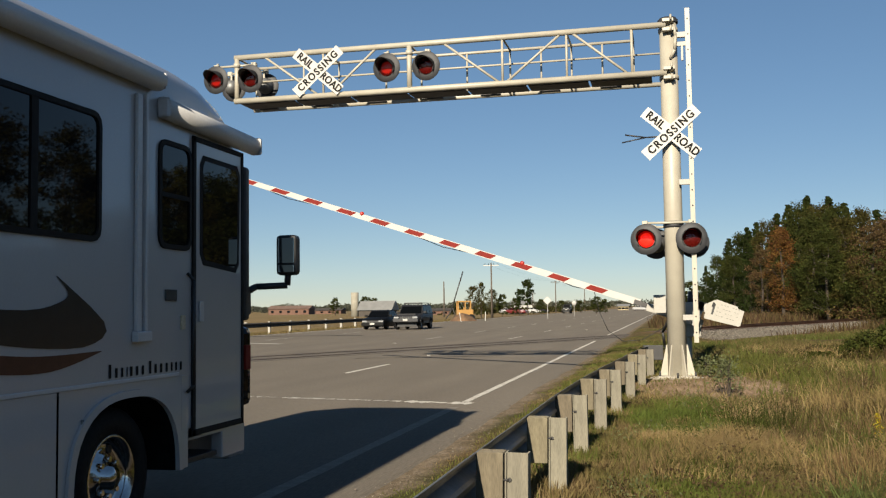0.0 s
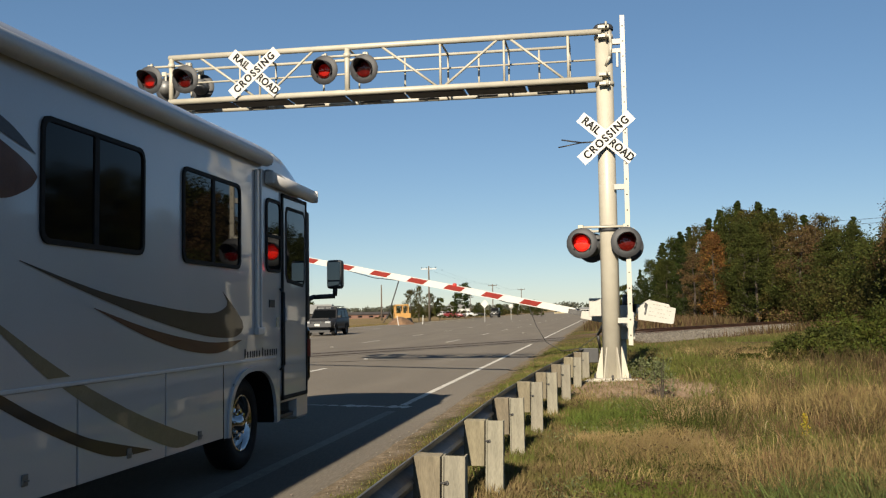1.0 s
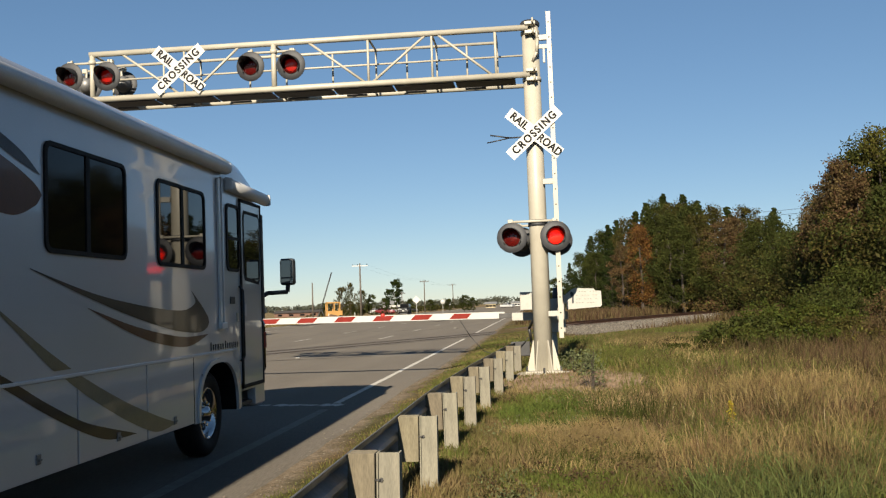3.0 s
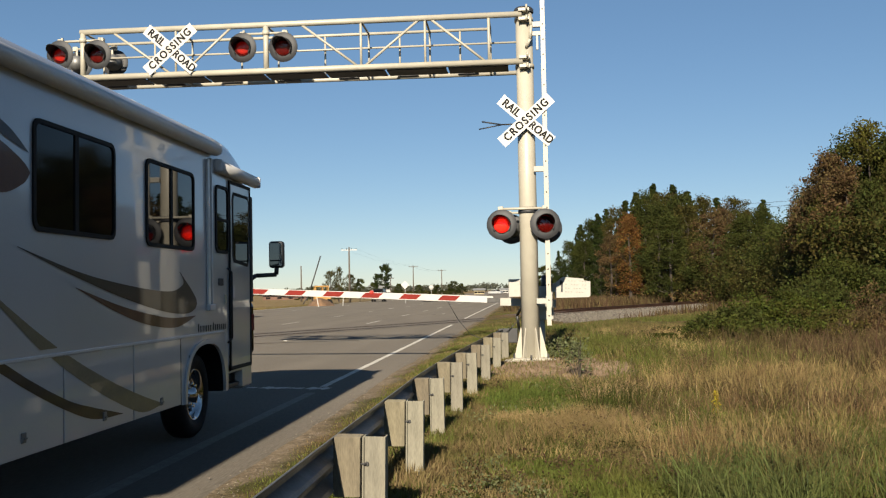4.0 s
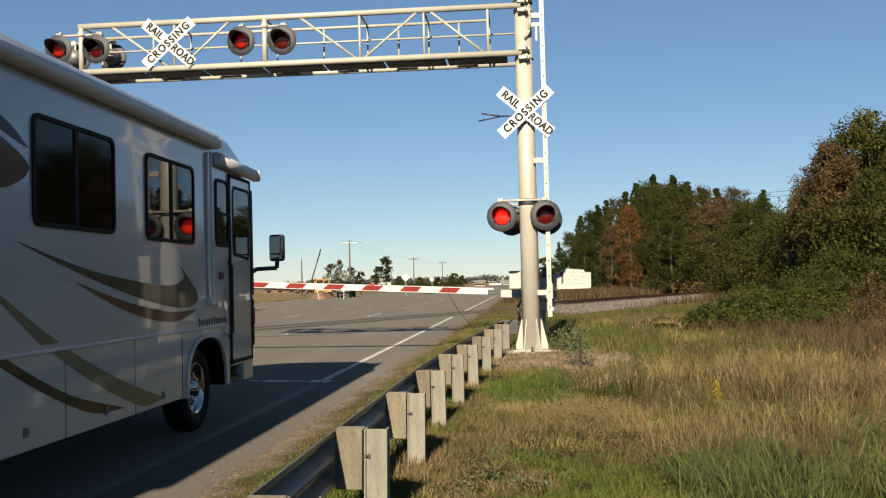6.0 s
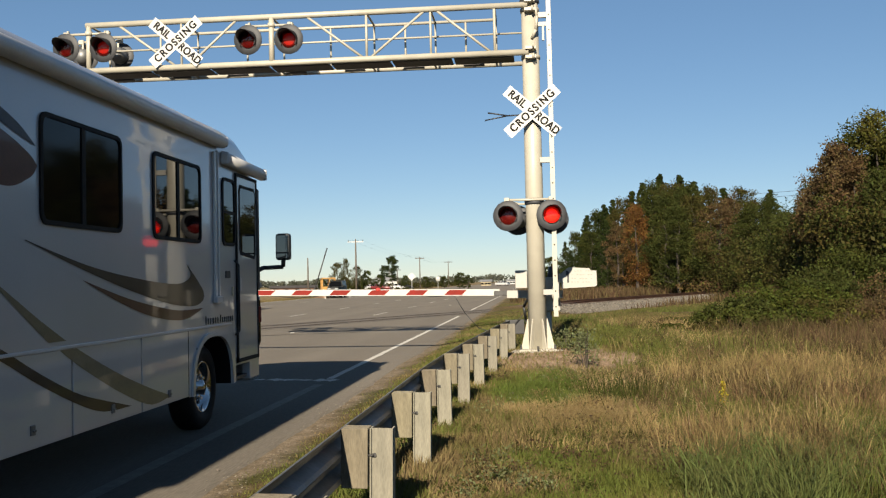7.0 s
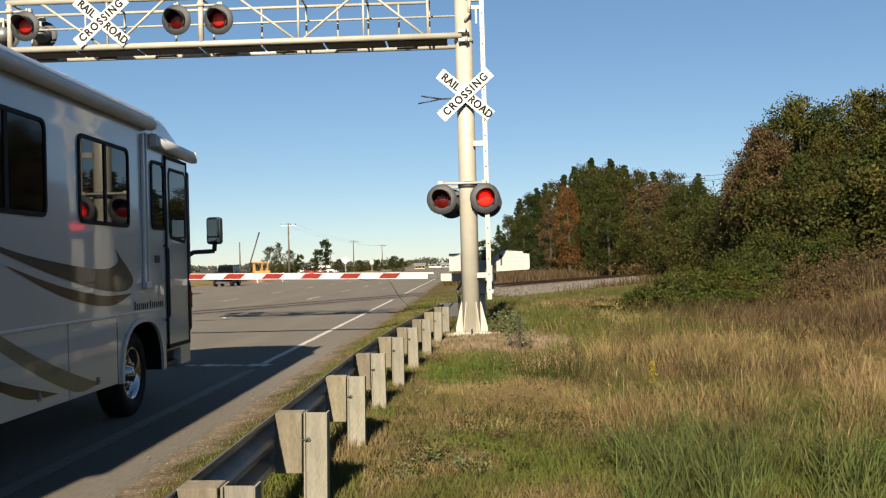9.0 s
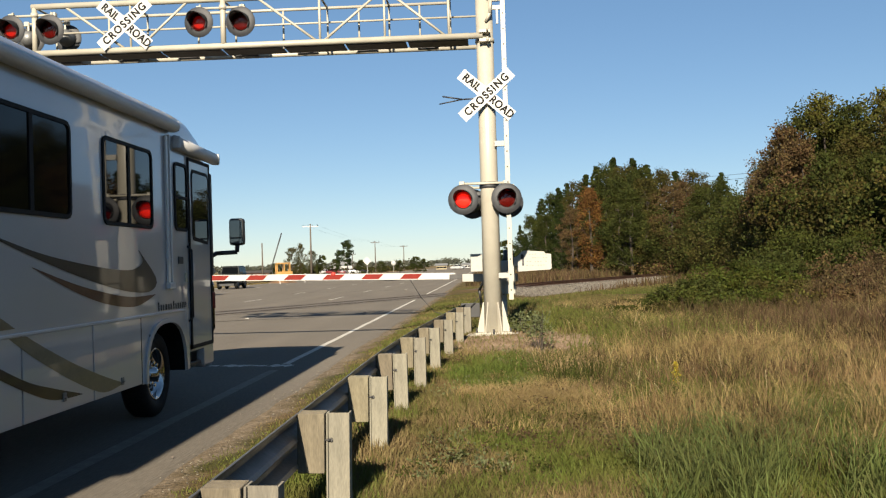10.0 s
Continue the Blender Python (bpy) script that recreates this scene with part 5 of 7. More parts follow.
def bare(x, y):
    return np.clip((np.hypot((x - 0.55) / 1.5, (y - 17.0) / 2.3) + 0.25 * patch_noise(x, y, 3.0, 9.0) - 0.85) / 0.45, 0.10, 1)


def rail_x(y):
    return np.interp(y, [p[0] for p in RAIL_PATH], [p[1] for p in RAIL_PATH])


def build_grass():
    # verge between the pavement and the rail
    x, y = scatter(60000, -2.35, -0.7, 3, 36, lambda x, y: np.clip((x + 2.33 + 0.35 * (patch_noise(x, y, 3.0, 5) - 0.5)) / 0.5, 0, 1), 1.5)
    h = rng.uniform(0.035, 0.11, len(x)) * np.clip((x + 2.4) * 1.3, 0.35, 1.25)
    g = patch_noise(x, y, 1.6, 4.0) + rng.normal(0, 0.2, len(x)) > 0.48
    blades("verge_grass", x[~g], y[~g], h[~g], 0.010 + 0.0006 * y[~g], rng.uniform(0.1, 0.9, (~g).sum()), M_GRASS_MIX, "short dry grass along the road edge")
    blades("verge_green_grass", x[g], y[g], h[g], 0.010 + 0.0006 * y[g], rng.uniform(0.1, 0.9, g.sum()), M_GRASS_GREEN, "short green grass along the road edge")
    # mown strip beside the rail
    x, y = scatter(260000, -1.0, 5.5, 4.6, 19, lambda x, y: np.clip(1.25 - (x - 0.6 - 0.05 * y) / 2.2, 0, 1) * bare(x, y), 1.6)
    h = rng.uniform(0.03, 0.10, len(x)) * (0.7 + 0.8 * patch_noise(x, y, 1.1))
    g = greenness(x, y) + rng.normal(0, 0.16, len(x)) > 0.38
    blades("mown_grass", x[~g], y[~g], h[~g], 0.006 + 0.0006 * y[~g], rng.uniform(0.2, 1.2, (~g).sum()), M_GRASS_MIX, "short mown grass, dry tan with green patches")
    blades("green_grass", x[g], y[g], h[g] * 1.1, 0.006 + 0.0006 * y[g], rng.uniform(0.2, 1.0, g.sum()), M_GRASS_GREEN, "patches of short green grass")
    # dry meadow
    x, y = scatter(300000, 0.3, 17, 6.5, 32, lambda x, y: np.clip((x - 0.9 - 0.03 * y) / 1.4, 0, 1) * np.clip(0.25 + 1.3 * patch_noise(x, y, 0.9, 1.0), 0, 1) * bare(x, y), 1.35)
    h = rng.uniform(0.08, 0.34, len(x)) * (0.4 + 0.9 * patch_noise(x, y, 0.7, 1.0)) * np.clip(0.55 + (x - 1) * 0.2, 0.5, 1.6)
    g = greenness(x, y) + rng.normal(0, 0.16, len(x)) > 0.38
    blades("meadow_grass", x[~g], y[~g], h[~g], 0.0025 + 0.0003 * y[~g], rng.uniform(0.2, 1.3, (~g).sum()), M_GRASS_DRY, "tall dry tan meadow grass", segs=2)
    blades("meadow_green_grass", x[g], y[g], h[g] * 0.9, 0.004 + 0.0005 * y[g], rng.uniform(0.2, 1.0, g.sum()), M_GRASS_GREEN, "green grass among the dry meadow", segs=2)
    # the rise: seeding grass in tufts of many kinds, tan, rusty, olive and green, thinning in patches
    for nm, cnt, mt, lab, k, lo, hi, green in (("feather_grass", 1250, M_FEATHER, "tall feathery tan grass gone to seed", 3.0, 0.22, 0.62, 0), ("rusty_grass", 330, M_RUSTGRASS, "drifts of rusty brown seeding grass", 8.0, 0.22, 0.58, 0),
                                               ("olive_grass", 2300, M_GRASS_GREEN, "olive green grass between the dry tufts", 5.0, 0.15, 0.42, 1), ("brown_seed_grass", 380, M_WEED, "dark brown dead stems among the grass", 1.0, 0.25, 0.66, 0)):
        cx, cy = scatter(cnt * 3, 0.9, 13, 7.6, 28, lambda x, y: np.clip((x - 0.25 - 0.095 * y) / 0.8, 0, 1) * np.clip(2.6 * patch_noise(x, y, 1.1, k) - 0.75, 0.06, 1) * np.clip(greenness(x, y) + 0.6 if green else 1.15 - greenness(x, y), 0.08, 1), 1.25)
        n = 64
        sp = rng.uniform(0.05, 0.22, len(cx))[:, None]
        th = (rng.uniform(0.45, 1.1, len(cx))[:, None] * np.ones((1, n))).ravel()
        x = (cx[:, None] + rng.normal(0, 1, (len(cx), n)) * sp).ravel()
        y = (cy[:, None] + rng.normal(0, 1, (len(cx), n)) * sp).ravel()
        blades(nm, x, y, rng.uniform(lo, hi, len(x)) * th, 0.0020 + 0.00036 * y, rng.uniform(0.2, 1.3, len(x)), mt, lab, segs=2)
    # lush green patches, and the yellow-green strip before the track
    for nm, cx, cy, sx, sy, n, lo, hi, mt, lab in (("hollow_grass", 0.3, 12.6, 0.42, 0.95, 9000, 0.07, 0.18, M_LUSH, "lush short green grass in front of the mast"), ("hollow_grass", 1.45, 9.6, 0.30, 0.36, 5000, 0.06, 0.17, M_LUSH, "lush green grass among the straw"),
                                                    ("hollow_grass", 0.15, 8.3, 0.28, 0.45, 2600, 0.05, 0.13, M_LUSH, "short green grass among the dry sward"), ("strip_grass", 2.3, 20.5, 0.85, 2.6, 15000, 0.14, 0.42, M_GRASS_GREEN, "yellow-green long grass before the track")):
        x, y = rng.normal(cx, sx, n), rng.normal(cy, sy, n)
        k = (patch_noise(x, y, 3.3, 1.0) + rng.normal(0, 0.2, n) > 0.36) & (x > rail_x(y) + 0.25) & (bare(x, y) > rng.uniform(0.2, 0.9, n))
        x, y = x[k], y[k]
        blades(nm, x, y, rng.uniform(lo, hi, len(x)), 0.004 + 0.0005 * y, rng.uniform(0.2, 1.2, len(x)), mt, lab, segs=2)
    # wispy dark stems standing behind the straw
    x, y = rng.normal(1.0, 0.26, 420), rng.normal(11.2, 0.42, 420)
    blades("wispy_weeds", x, y, rng.uniform(0.15, 0.60, 420), 0.006, rng.uniform(0.2, 1.0, 420), M_SHRUB, "wispy dark green weed stems", "weeds", segs=2)
    x, y = rng.normal(0.25, 0.35, 500), rng.normal(8.6, 0.5, 500)
    blades("wispy_weeds", x, y, rng.uniform(0.08, 0.25, 500), 0.007, rng.uniform(0.2, 0.9, 500), M_SHRUB, "low dark green weed stems", "weeds", segs=2)
    # a matted straw clump before the green patch
    cx, cy = rng.normal(0.65, 0.38, 110), rng.normal(9.9, 0.75, 110)
    n = 130
    x = (cx[:, None] + rng.normal(0, 0.09, (len(cx), n))).ravel()
    y = (cy[:, None] + rng.normal(0, 0.11, (len(cx), n))).ravel()
    blades("straw_clump", x, y, rng.uniform(0.08, 0.24, len(x)), 0.0045, rng.uniform(0.5, 1.6, len(x)), M_FEATHER, "matted clump of tan straw", segs=2)
    # rank green tufts in the foreground
    cx, cy = rng.uniform(0.7, 4.3, 300), rng.uniform(4.9, 8.6, 300)
    ok = (cx > 0.15 + 0.13 * cy) & (cx < 0.5 * cy) & (greenness(cx, cy) + rng.normal(0, 0.25, 300) > 0.62)
    cx, cy = cx[ok], cy[ok]
    n = 90
    x = (cx[:, None] + rng.normal(0, 0.10, (len(cx), n))).ravel()
    y = (cy[:, None] + rng.normal(0, 0.08, (len(cy), n))).ravel()
    th = np.repeat(rng.uniform(0.55, 1.15, len(cx)), n)
    blades("grass_tufts", x, y, rng.uniform(0.12, 0.52, len(x)) * th, rng.uniform(0.004, 0.009, len(x)), rng.uniform(0.3, 1.6, len(x)), M_TUFT, "rank tufts of long green grass", segs=2)
    # dry and brown tussocks through the meadow
    for nm, cnt, mt, lab, hh in (("dry_tussocks", 900, M_GRASS_DRY, "bleached dry grass tussocks", 0.34), ("brown_tussocks", 520, M_WEED, "brown dead weed tussocks in the meadow", 0.40), ("olive_tussocks", 420, M_GRASS_GREEN, "olive green tussocks in the meadow", 0.26)):
        cx, cy = scatter(cnt * 2, 0.8, 15, 6.5, 30, lambda x, y: np.clip((x - 0.7 - 0.04 * y) / 1.2, 0, 1) * bare(x, y), 1.2)
        n = 46
        sp = rng.uniform(0.05, 0.16, len(cx))[:, None]
        th = rng.uniform(0.5, 1.25, len(cx))[:, None] * np.ones((1, n))
        x = (cx[:, None] + rng.normal(0, 1, (len(cx), n)) * sp).ravel()
        y = (cy[:, None] + rng.normal(0, 1, (len(cx), n)) * sp).ravel()
        blades(nm, x, y, hh * th.ravel() * rng.uniform(0.35, 1.0, len(x)), 0.003 + 0.0005 * y, rng.uniform(0.2, 1.0, len(x)), mt, lab, segs=2)
    # matted pale straw lying in patches
    cx, cy = rng.uniform(0.2, 8.5, 46), rng.uniform(8.0, 21, 46)
    ok = (cx < 0.45 * cy) & (np.hypot((cx - 0.55) / 1.5, (cy - 17.0) / 2.3) > 1.2)
    cx, cy = cx[ok], cy[ok]
    n = 420
    sp = rng.uniform(0.16, 0.42, len(cx))[:, None]
    x = (cx[:, None] + rng.normal(0, 1, (len(cx), n)) * sp).ravel()
    y = (cy[:, None] + rng.normal(0, 1, (len(cx), n)) * sp * 1.3).ravel()
    blades("straw_patches", x, y, rng.uniform(0.10, 0.26, len(x)), 0.003 + 0.0005 * y, rng.uniform(0.6, 1.6, len(x)), M_STRAW, "matted pale straw in the grass", segs=2)
    # beyond the mast, towards the track
    x, y = scatter(110000, -2.2, 14, 19, 62, lambda x, y: np.clip((x + 2.3) / 0.8, 0, 1) * (np.abs((x - TRACK0.x) * TRACK_N.x + (y - TRACK0.y) * TRACK_N.y) > np.where(x < 1.2, 1.9, 4.6)), 1.0)
    h = rng.uniform(0.06, 0.22, len(x)) * np.clip(0.5 + (x + 1) * 0.2, 0.4, 1.3) * np.clip((56 - y) / 22, 0.45, 1)
    g = patch_noise(x, y, 0.5, 3.0) + rng.normal(0, 0.2, len(x)) > 0.40
    blades("trackside_grass", x[~g], y[~g], h[~g], 0.02 + 0.0006 * y[~g], rng.uniform(0.1, 0.9, (~g).sum()), M_TRACKDRY, "dry yellow grass by the track")
    blades("trackside_green_grass", x[g], y[g], h[g], 0.02 + 0.0006 * y[g], rng.uniform(0.1, 0.9, g.sum()), M_TRACKGREEN, "green grass by the track")
    # brown weeds before the woods
    x, y = scatter(90000, 4.5, 26, 15, 44, lambda x, y: np.clip((x - 0.22 * y - 1.2) / 2.0, 0, 1) * np.clip(1.6 * patch_noise(x, y, 0.5, 6.0) - 0.15, 0, 1), 1.0)
    h = rng.uniform(0.4, 1.15, len(x)) * np.clip(0.6 + 0.06 * (x - 5), 0.6, 1.2)
    blades("brown_weeds", x, y, h, 0.018 + 0.0008 * y, rng.uniform(0.05, 0.5, len(x)), M_WEED, "tall brown weeds gone to seed", "weeds", segs=2)
    x, y = scatter(26000, 3.0, 11, 15, 23, lambda x, y: np.clip(1.8 * patch_noise(x, y, 1.3, 2.5) - 0.4, 0, 1) * np.clip((x - 0.16 * y) / 1.2, 0, 1), 1.0)
    k = rng.uniform(0, 1, len(x)) < np.clip((x - 3.2) / 3.0, 0.15, 0.75)
    blades("seeding_weeds", x[k], y[k], rng.uniform(0.3, 0.85, k.sum()), 0.012, rng.uniform(0.1, 0.6, k.sum()), M_WEED, "brown weeds gone to seed in front of the shrubs", "weeds", segs=2)
    blades("green_weeds", x[~k], y[~k], rng.uniform(0.2, 0.6, (~k).sum()), 0.012, rng.uniform(0.1, 0.7, (~k).sum()), M_GRASS_GREEN, "yellow-green stems in front of the shrubs", "weeds", segs=2)
    # green trackside grass across the track and far verge
    x, y = scatter(30000, -1.5, 40, 52, 110, lambda x, y: (np.abs((x - TRACK0.x) * TRACK_N.x + (y - TRACK0.y) * TRACK_N.y) > 4.4) * 1.0)
    blades("far_weeds", x, y, rng.uniform(0.2, 0.8, len(x)), 0.09, rng.uniform(0.05, 0.5, len(x)), M_WEED, "brown weeds before the woods", "weeds")
    x = rng.uniform(-29, -25.3, 16000)
    y = rng.uniform(30, 130, 16000)
    blades("far_verge_grass", x, y, rng.uniform(0.06, 0.25, len(x)), 0.05, rng.uniform(0.05, 0.8, len(x)), M_GRASS_MIX, "dry grass beyond the far guardrail")


build_grass()


def leaf_cloud(centers, radii, per, size, squash=0.8, seed=0, droop=0.0):
    """Many small four-cornered leaves round clump centres."""
    r = np.random.default_rng(seed)
    c = np.repeat(np.array(centers), per, 0)
    rad = np.repeat(np.array(radii), per)
    d = r.normal(0, 0.52, c.shape)
    far = np.linalg.norm(d, axis=1)
    d *= np.where(far > 1.1, r.uniform(0.3, 1.1, len(far)) / np.maximum(far, 0.01), 1.0)[:, None]
    p = c + d * rad[:, None] * np.array([1, 1, squash])
    n = len(p)
    u = r.normal(0, 1, (n, 3))
    u /= np.linalg.norm(u, axis=1)[:, None]
    w = np.cross(u, r.normal(0, 1, (n, 3)))
    w /= np.linalg.norm(w, axis=1)[:, None]
    s = (size * r.uniform(0.6, 1.4, n))[:, None]
    v = np.stack([p - u * s, p + w * s * 0.55, p + u * s, p - w * s * 0.55], 1).reshape(-1, 3)
    return v.tolist(), np.arange(4 * n).reshape(-1, 4).tolist()


def cloud_part(name, v, f, material, parent, label=""):
    me = bpy.data.meshes.new(name)
    me.from_pydata(v, [], f)
    me.materials.append(material)
    o = new(name, me)
    o.parent = parent
    return tagged(o, label)


def make_tree(kind, height, seed, material, label, leaf=0.085, per=135, width=0.36, bare_trunk=0.15, clumps=80):
    r = random.Random(seed)
    t = thing("tree", pose(0, 0, -300), label, "tree")
    bm = B()
    pts = [Vector((0, 0, -0.3))]
    for i in range(1, 6):
        pts.append(Vector((r.uniform(-.12, .12) * i * 0.5, r.uniform(-.12, .12) * i * 0.5, height * 0.95 * i / 5)))
    r0 = 0.018 * height + 0.03
    for i in range(5):
        tube(bm, pts[i], pts[i + 1], r0 * (1 - i / 5.5), r0 * (1 - (i + 1) / 5.5), n=7, caps=False)
    cs, rs = [], []
    for k in range(clumps):
        f = bare_trunk + (1 - bare_trunk) * r.random() ** (0.8 if kind != "pine" else 0.95)
        z = height * f
        g = (f - bare_trunk) / (1 - bare_trunk)
        if kind == "pine":
            env = width * height * (1.02 - g) * 1.3 + 0.28 * r.random()
        else:
            env = width * height * math.sin(math.pi * min(0.97, 0.16 + 0.8 * g)) ** 0.65
        env *= 0.75 + 0.5 * noise.noise(Vector((math.cos(k * 2.4) * 1.5, math.sin(k * 2.4) * 1.5, z * 0.5 + seed * 3.1)))
        a = r.uniform(0, 2 * math.pi)
        d = env * r.uniform(0.35, 1.0)
        c = Vector((math.cos(a) * d, math.sin(a) * d, z + (0.12 * d if kind == "pine" else r.uniform(-.3, .3))))
        cs.append(tuple(c))
        rs.append(r.uniform(0.35, 0.75) * (0.075 * height if kind != "pine" else 0.06 * height) * 1.35 + 0.10)
        if kind == "pine":
            rs[-1] *= (1.5 - 1.28 * g) * r.uniform(0.7, 1.2)
        if k % 3 == 0:
            b = Vector((0, 0, max(0.1 * height, z - d * r.uniform(0.4, 0.9))))
            tube(bm, b, c, r0 * 0.32 * (1.1 - g), 0.012, n=5, caps=False)
    part("trunk", bm, M_BARK, t, "grey-brown trunk and limbs")
    v, f = leaf_cloud(cs, rs, per, leaf, 0.55 if kind == "pine" else 0.8, seed)
    cloud_part("crown", v, f, material, t)
    return t


def drop(proto):
    for ch in list(proto.children):
        bpy.data.objects.remove(ch)
    bpy.data.objects.remove(proto)


def build_woods():
    r = random.Random(11)
    protos = {
        "p1": make_tree("pine", 10, 1, M_PINE, "dark green pine at the edge of the woods", per=52, width=0.30, clumps=330, bare_trunk=0.02),
        "p2": make_tree("pine", 10, 2, M_PINE, "tall dark pine in the woods", per=52, width=0.26, clumps=320, bare_trunk=0.04),
        "g1": make_tree("round", 10, 3, M_LEAFG, "green broadleaf tree turning in autumn", width=0.34, clumps=95),
        "g2": make_tree("round", 10, 4, M_LEAFG, "leafy green tree with an uneven crown", width=0.30, clumps=90, bare_trunk=0.08),
        "o1": make_tree("round", 10, 5, M_LEAFO, "olive autumn tree with thinning leaves", width=0.32, clumps=85, per=120),
        "o2": make_tree("round", 10, 8, M_LEAFO, "olive and yellow autumn tree", width=0.28, clumps=85, per=115, bare_trunk=0.08),
        "r1": make_tree("round", 10, 6, M_LEAFR, "russet orange autumn tree", width=0.27, clumps=85, per=115, bare_trunk=0.05),
        "r2": make_tree("round", 10, 12, M_LEAFB, "rust brown tree among the green", width=0.26, clumps=95, per=120, bare_trunk=0.03),
        "y1": make_tree("round", 10, 15, M_LEAFY, "yellow-green tree catching the sun", width=0.30, clumps=100, per=125, bare_trunk=0.03),
        "b1": make_tree("round", 10, 7, M_LEAFB, "brown half-bare autumn tree", width=0.27, clumps=80, per=90, bare_trunk=0.1),
    }

    def put(kind, az, d, el):
        """One tree by its bearing, distance and the height of its top above the eye."""
        x, y = d * math.sin(radians(az)), d * math.cos(radians(az))
        h = 1.5 + d * math.tan(radians(el))
        pine = kind[0] == "p"
        s = h / 10.4 * (1.04 if pine else 1.0)
        w = s * r.uniform(0.92, 1.12) * (0.88 if pine else 1.0)
        copy_thing(protos[kind], pose(x, y, 0, 0, 0, r.uniform(0, 360)) @ Matrix.Diagonal((w, w, s, 1)))

    # the far group along the track
    for kind, az, d, el in (("p1", 2.2, 150, 1.7), ("p1", 2.9, 140, 2.5), ("g1", 3.4, 128, 2.9), ("p1", 4.3, 118, 3.4), ("g2", 5.2, 108, 2.8), ("p1", 1.9, 190, 2.2), ("g2", 2.5, 170, 2.7), ("p1", 3.2, 150, 3.7), ("g2", 3.9, 135, 3.9), ("p1", 4.2, 132, 4.3), ("p2", 4.7, 125, 4.5), ("b1", 4.9, 104, 3.3),
                            ("r1", 6.0, 96, 4.3), ("o1", 5.3, 120, 4.6), ("p1", 5.8, 120, 5.0), ("p2", 6.4, 118, 5.4), ("g1", 7.0, 110, 5.5), ("p2", 7.4, 112, 5.85), ("o2", 8.0, 106, 5.4), ("p2", 8.5, 106, 5.75), ("g1", 7.6, 94, 4.9),
                            ("g2", 8.9, 100, 5.2), ("p1", 9.3, 102, 5.4), ("o1", 9.2, 90, 4.6), ("g2", 8.3, 86, 4.0), ("o2", 10.1, 94, 5.1), ("b1", 10.6, 86, 4.4), ("p1", 10.9, 98, 4.95), ("b1", 11.4, 88, 4.7),
                            ("o1", 11.9, 92, 4.9), ("o2", 12.4, 86, 4.2), ("g1", 12.3, 84, 4.0), ("g1", 13.3, 80, 4.4), ("p1", 13.4, 84, 4.75), ("g2", 14.1, 76, 3.4), ("o1", 14.7, 74, 3.3),
                            ("b1", 15.3, 66, 4.6), ("b1", 15.9, 64, 4.9), ("b1", 16.2, 60, 6.4), ("r2", 16.9, 58, 7.2), ("o2", 16.6, 58, 5.0), ("g1", 18.0, 60, 8.0), ("y1", 19.1, 58, 8.6),
                            ("r2", 17.6, 54, 6.4), ("g2", 19.0, 52, 5.4), ("g2", 20.3, 58, 8.0), ("o2", 20.4, 52, 6.4), ("y1", 21.7, 55, 8.6), ("g1", 21.2, 50, 5.4), ("o1", 23.0, 52, 8.6),
                            ("g2", 22.6, 48, 6.2), ("y1", 23.8, 46, 6.8), ("g1", 24.8, 50, 8.8), ("o2", 26.0, 46, 8.2), ("o2", 24.2, 45, 5.6)):
        put(kind, az, d, el)
    # second row behind and on past the view
    for k in range(22):
        az = 4.5 + k * 0.95
        put(r.choice(("p1", "p2", "g1", "o1")), az, 150 - 2.6 * k, (lerp([(4, 3.6), (7.5, 5.1), (12, 4.4), (14.4, 3.2), (16, 5.8), (19, 7.4), (26, 7.6)], az)) * r.uniform(0.86, 0.98))
    # unseen trees, added for window reflections and less sky light on the motorhome
    for k in range(26):
        az = 27 + k * 4.2
        d = 42 - 0.1 * k + r.uniform(-3, 6)
        put(r.choice(("g1", "g2", "o1", "o2", "p1", "b1")), az, d, r.uniform(8.5, 12.5))
    for p in protos.values():
        drop(p)
    # undergrowth along the wood's foot
    cs, rs = [], []
    for k in range(680):
        az = r.uniform(2.5, 30)
        d = lerp([(2, 185), (7, 104), (13, 78), (16, 60), (20, 49), (30, 40)], az) * r.uniform(0.9, 1.0)
        x, y = d * math.sin(radians(az)), d * math.cos(radians(az))
        cs.append((x, y, 0.2 + 2.6 * r.random() ** 1.5))
        rs.append(r.uniform(0.6, 1.3))
    v, f = leaf_cloud(cs, rs, 80, 0.11, 0.9, 77)
    stuff("undergrowth", v, f, M_UNDER, "tangled green and brown undergrowth below the trees", "undergrowth")
    for nm, cnt, mt, lab, zt, sd in (("green_undergrowth", 520, M_LEAFG, "green saplings and creepers at the foot of the trees", 5.0, 81), ("olive_undergrowth", 360, M_LEAFO, "olive and yellow saplings at the foot of the trees", 4.2, 82)):
        cs, rs = [], []
        for k in range(cnt):
            az = r.uniform(2.8, 30)
            d = lerp([(2, 185), (7, 101), (13, 76), (16, 59), (20, 48), (30, 39)], az) * r.uniform(0.9, 1.02)
            cs.append((d * math.sin(radians(az)), d * math.cos(radians(az)), 0.3 + zt * r.random() ** 1.4))
            rs.append(r.uniform(0.5, 1.2))
        v, f = leaf_cloud(cs, rs, 105, 0.085, 0.9, sd)
        stuff(nm, v, f, mt, lab, "undergrowth")
    cs, rs = [], []
    for k in range(90):
        az = r.uniform(2.0, 30)
        d = lerp([(2, 175), (7, 99), (13, 74), (16, 57), (20, 46), (30, 38)], az) * r.uniform(0.9, 1.0)
        cs.append((d * math.sin(radians(az)), d * math.cos(radians(az)), r.uniform(0.2, 1.0)))
        rs.append(r.uniform(0.5, 1.1))
    v, f = leaf_cloud(cs, rs, 80, 0.10, 0.9, 78)
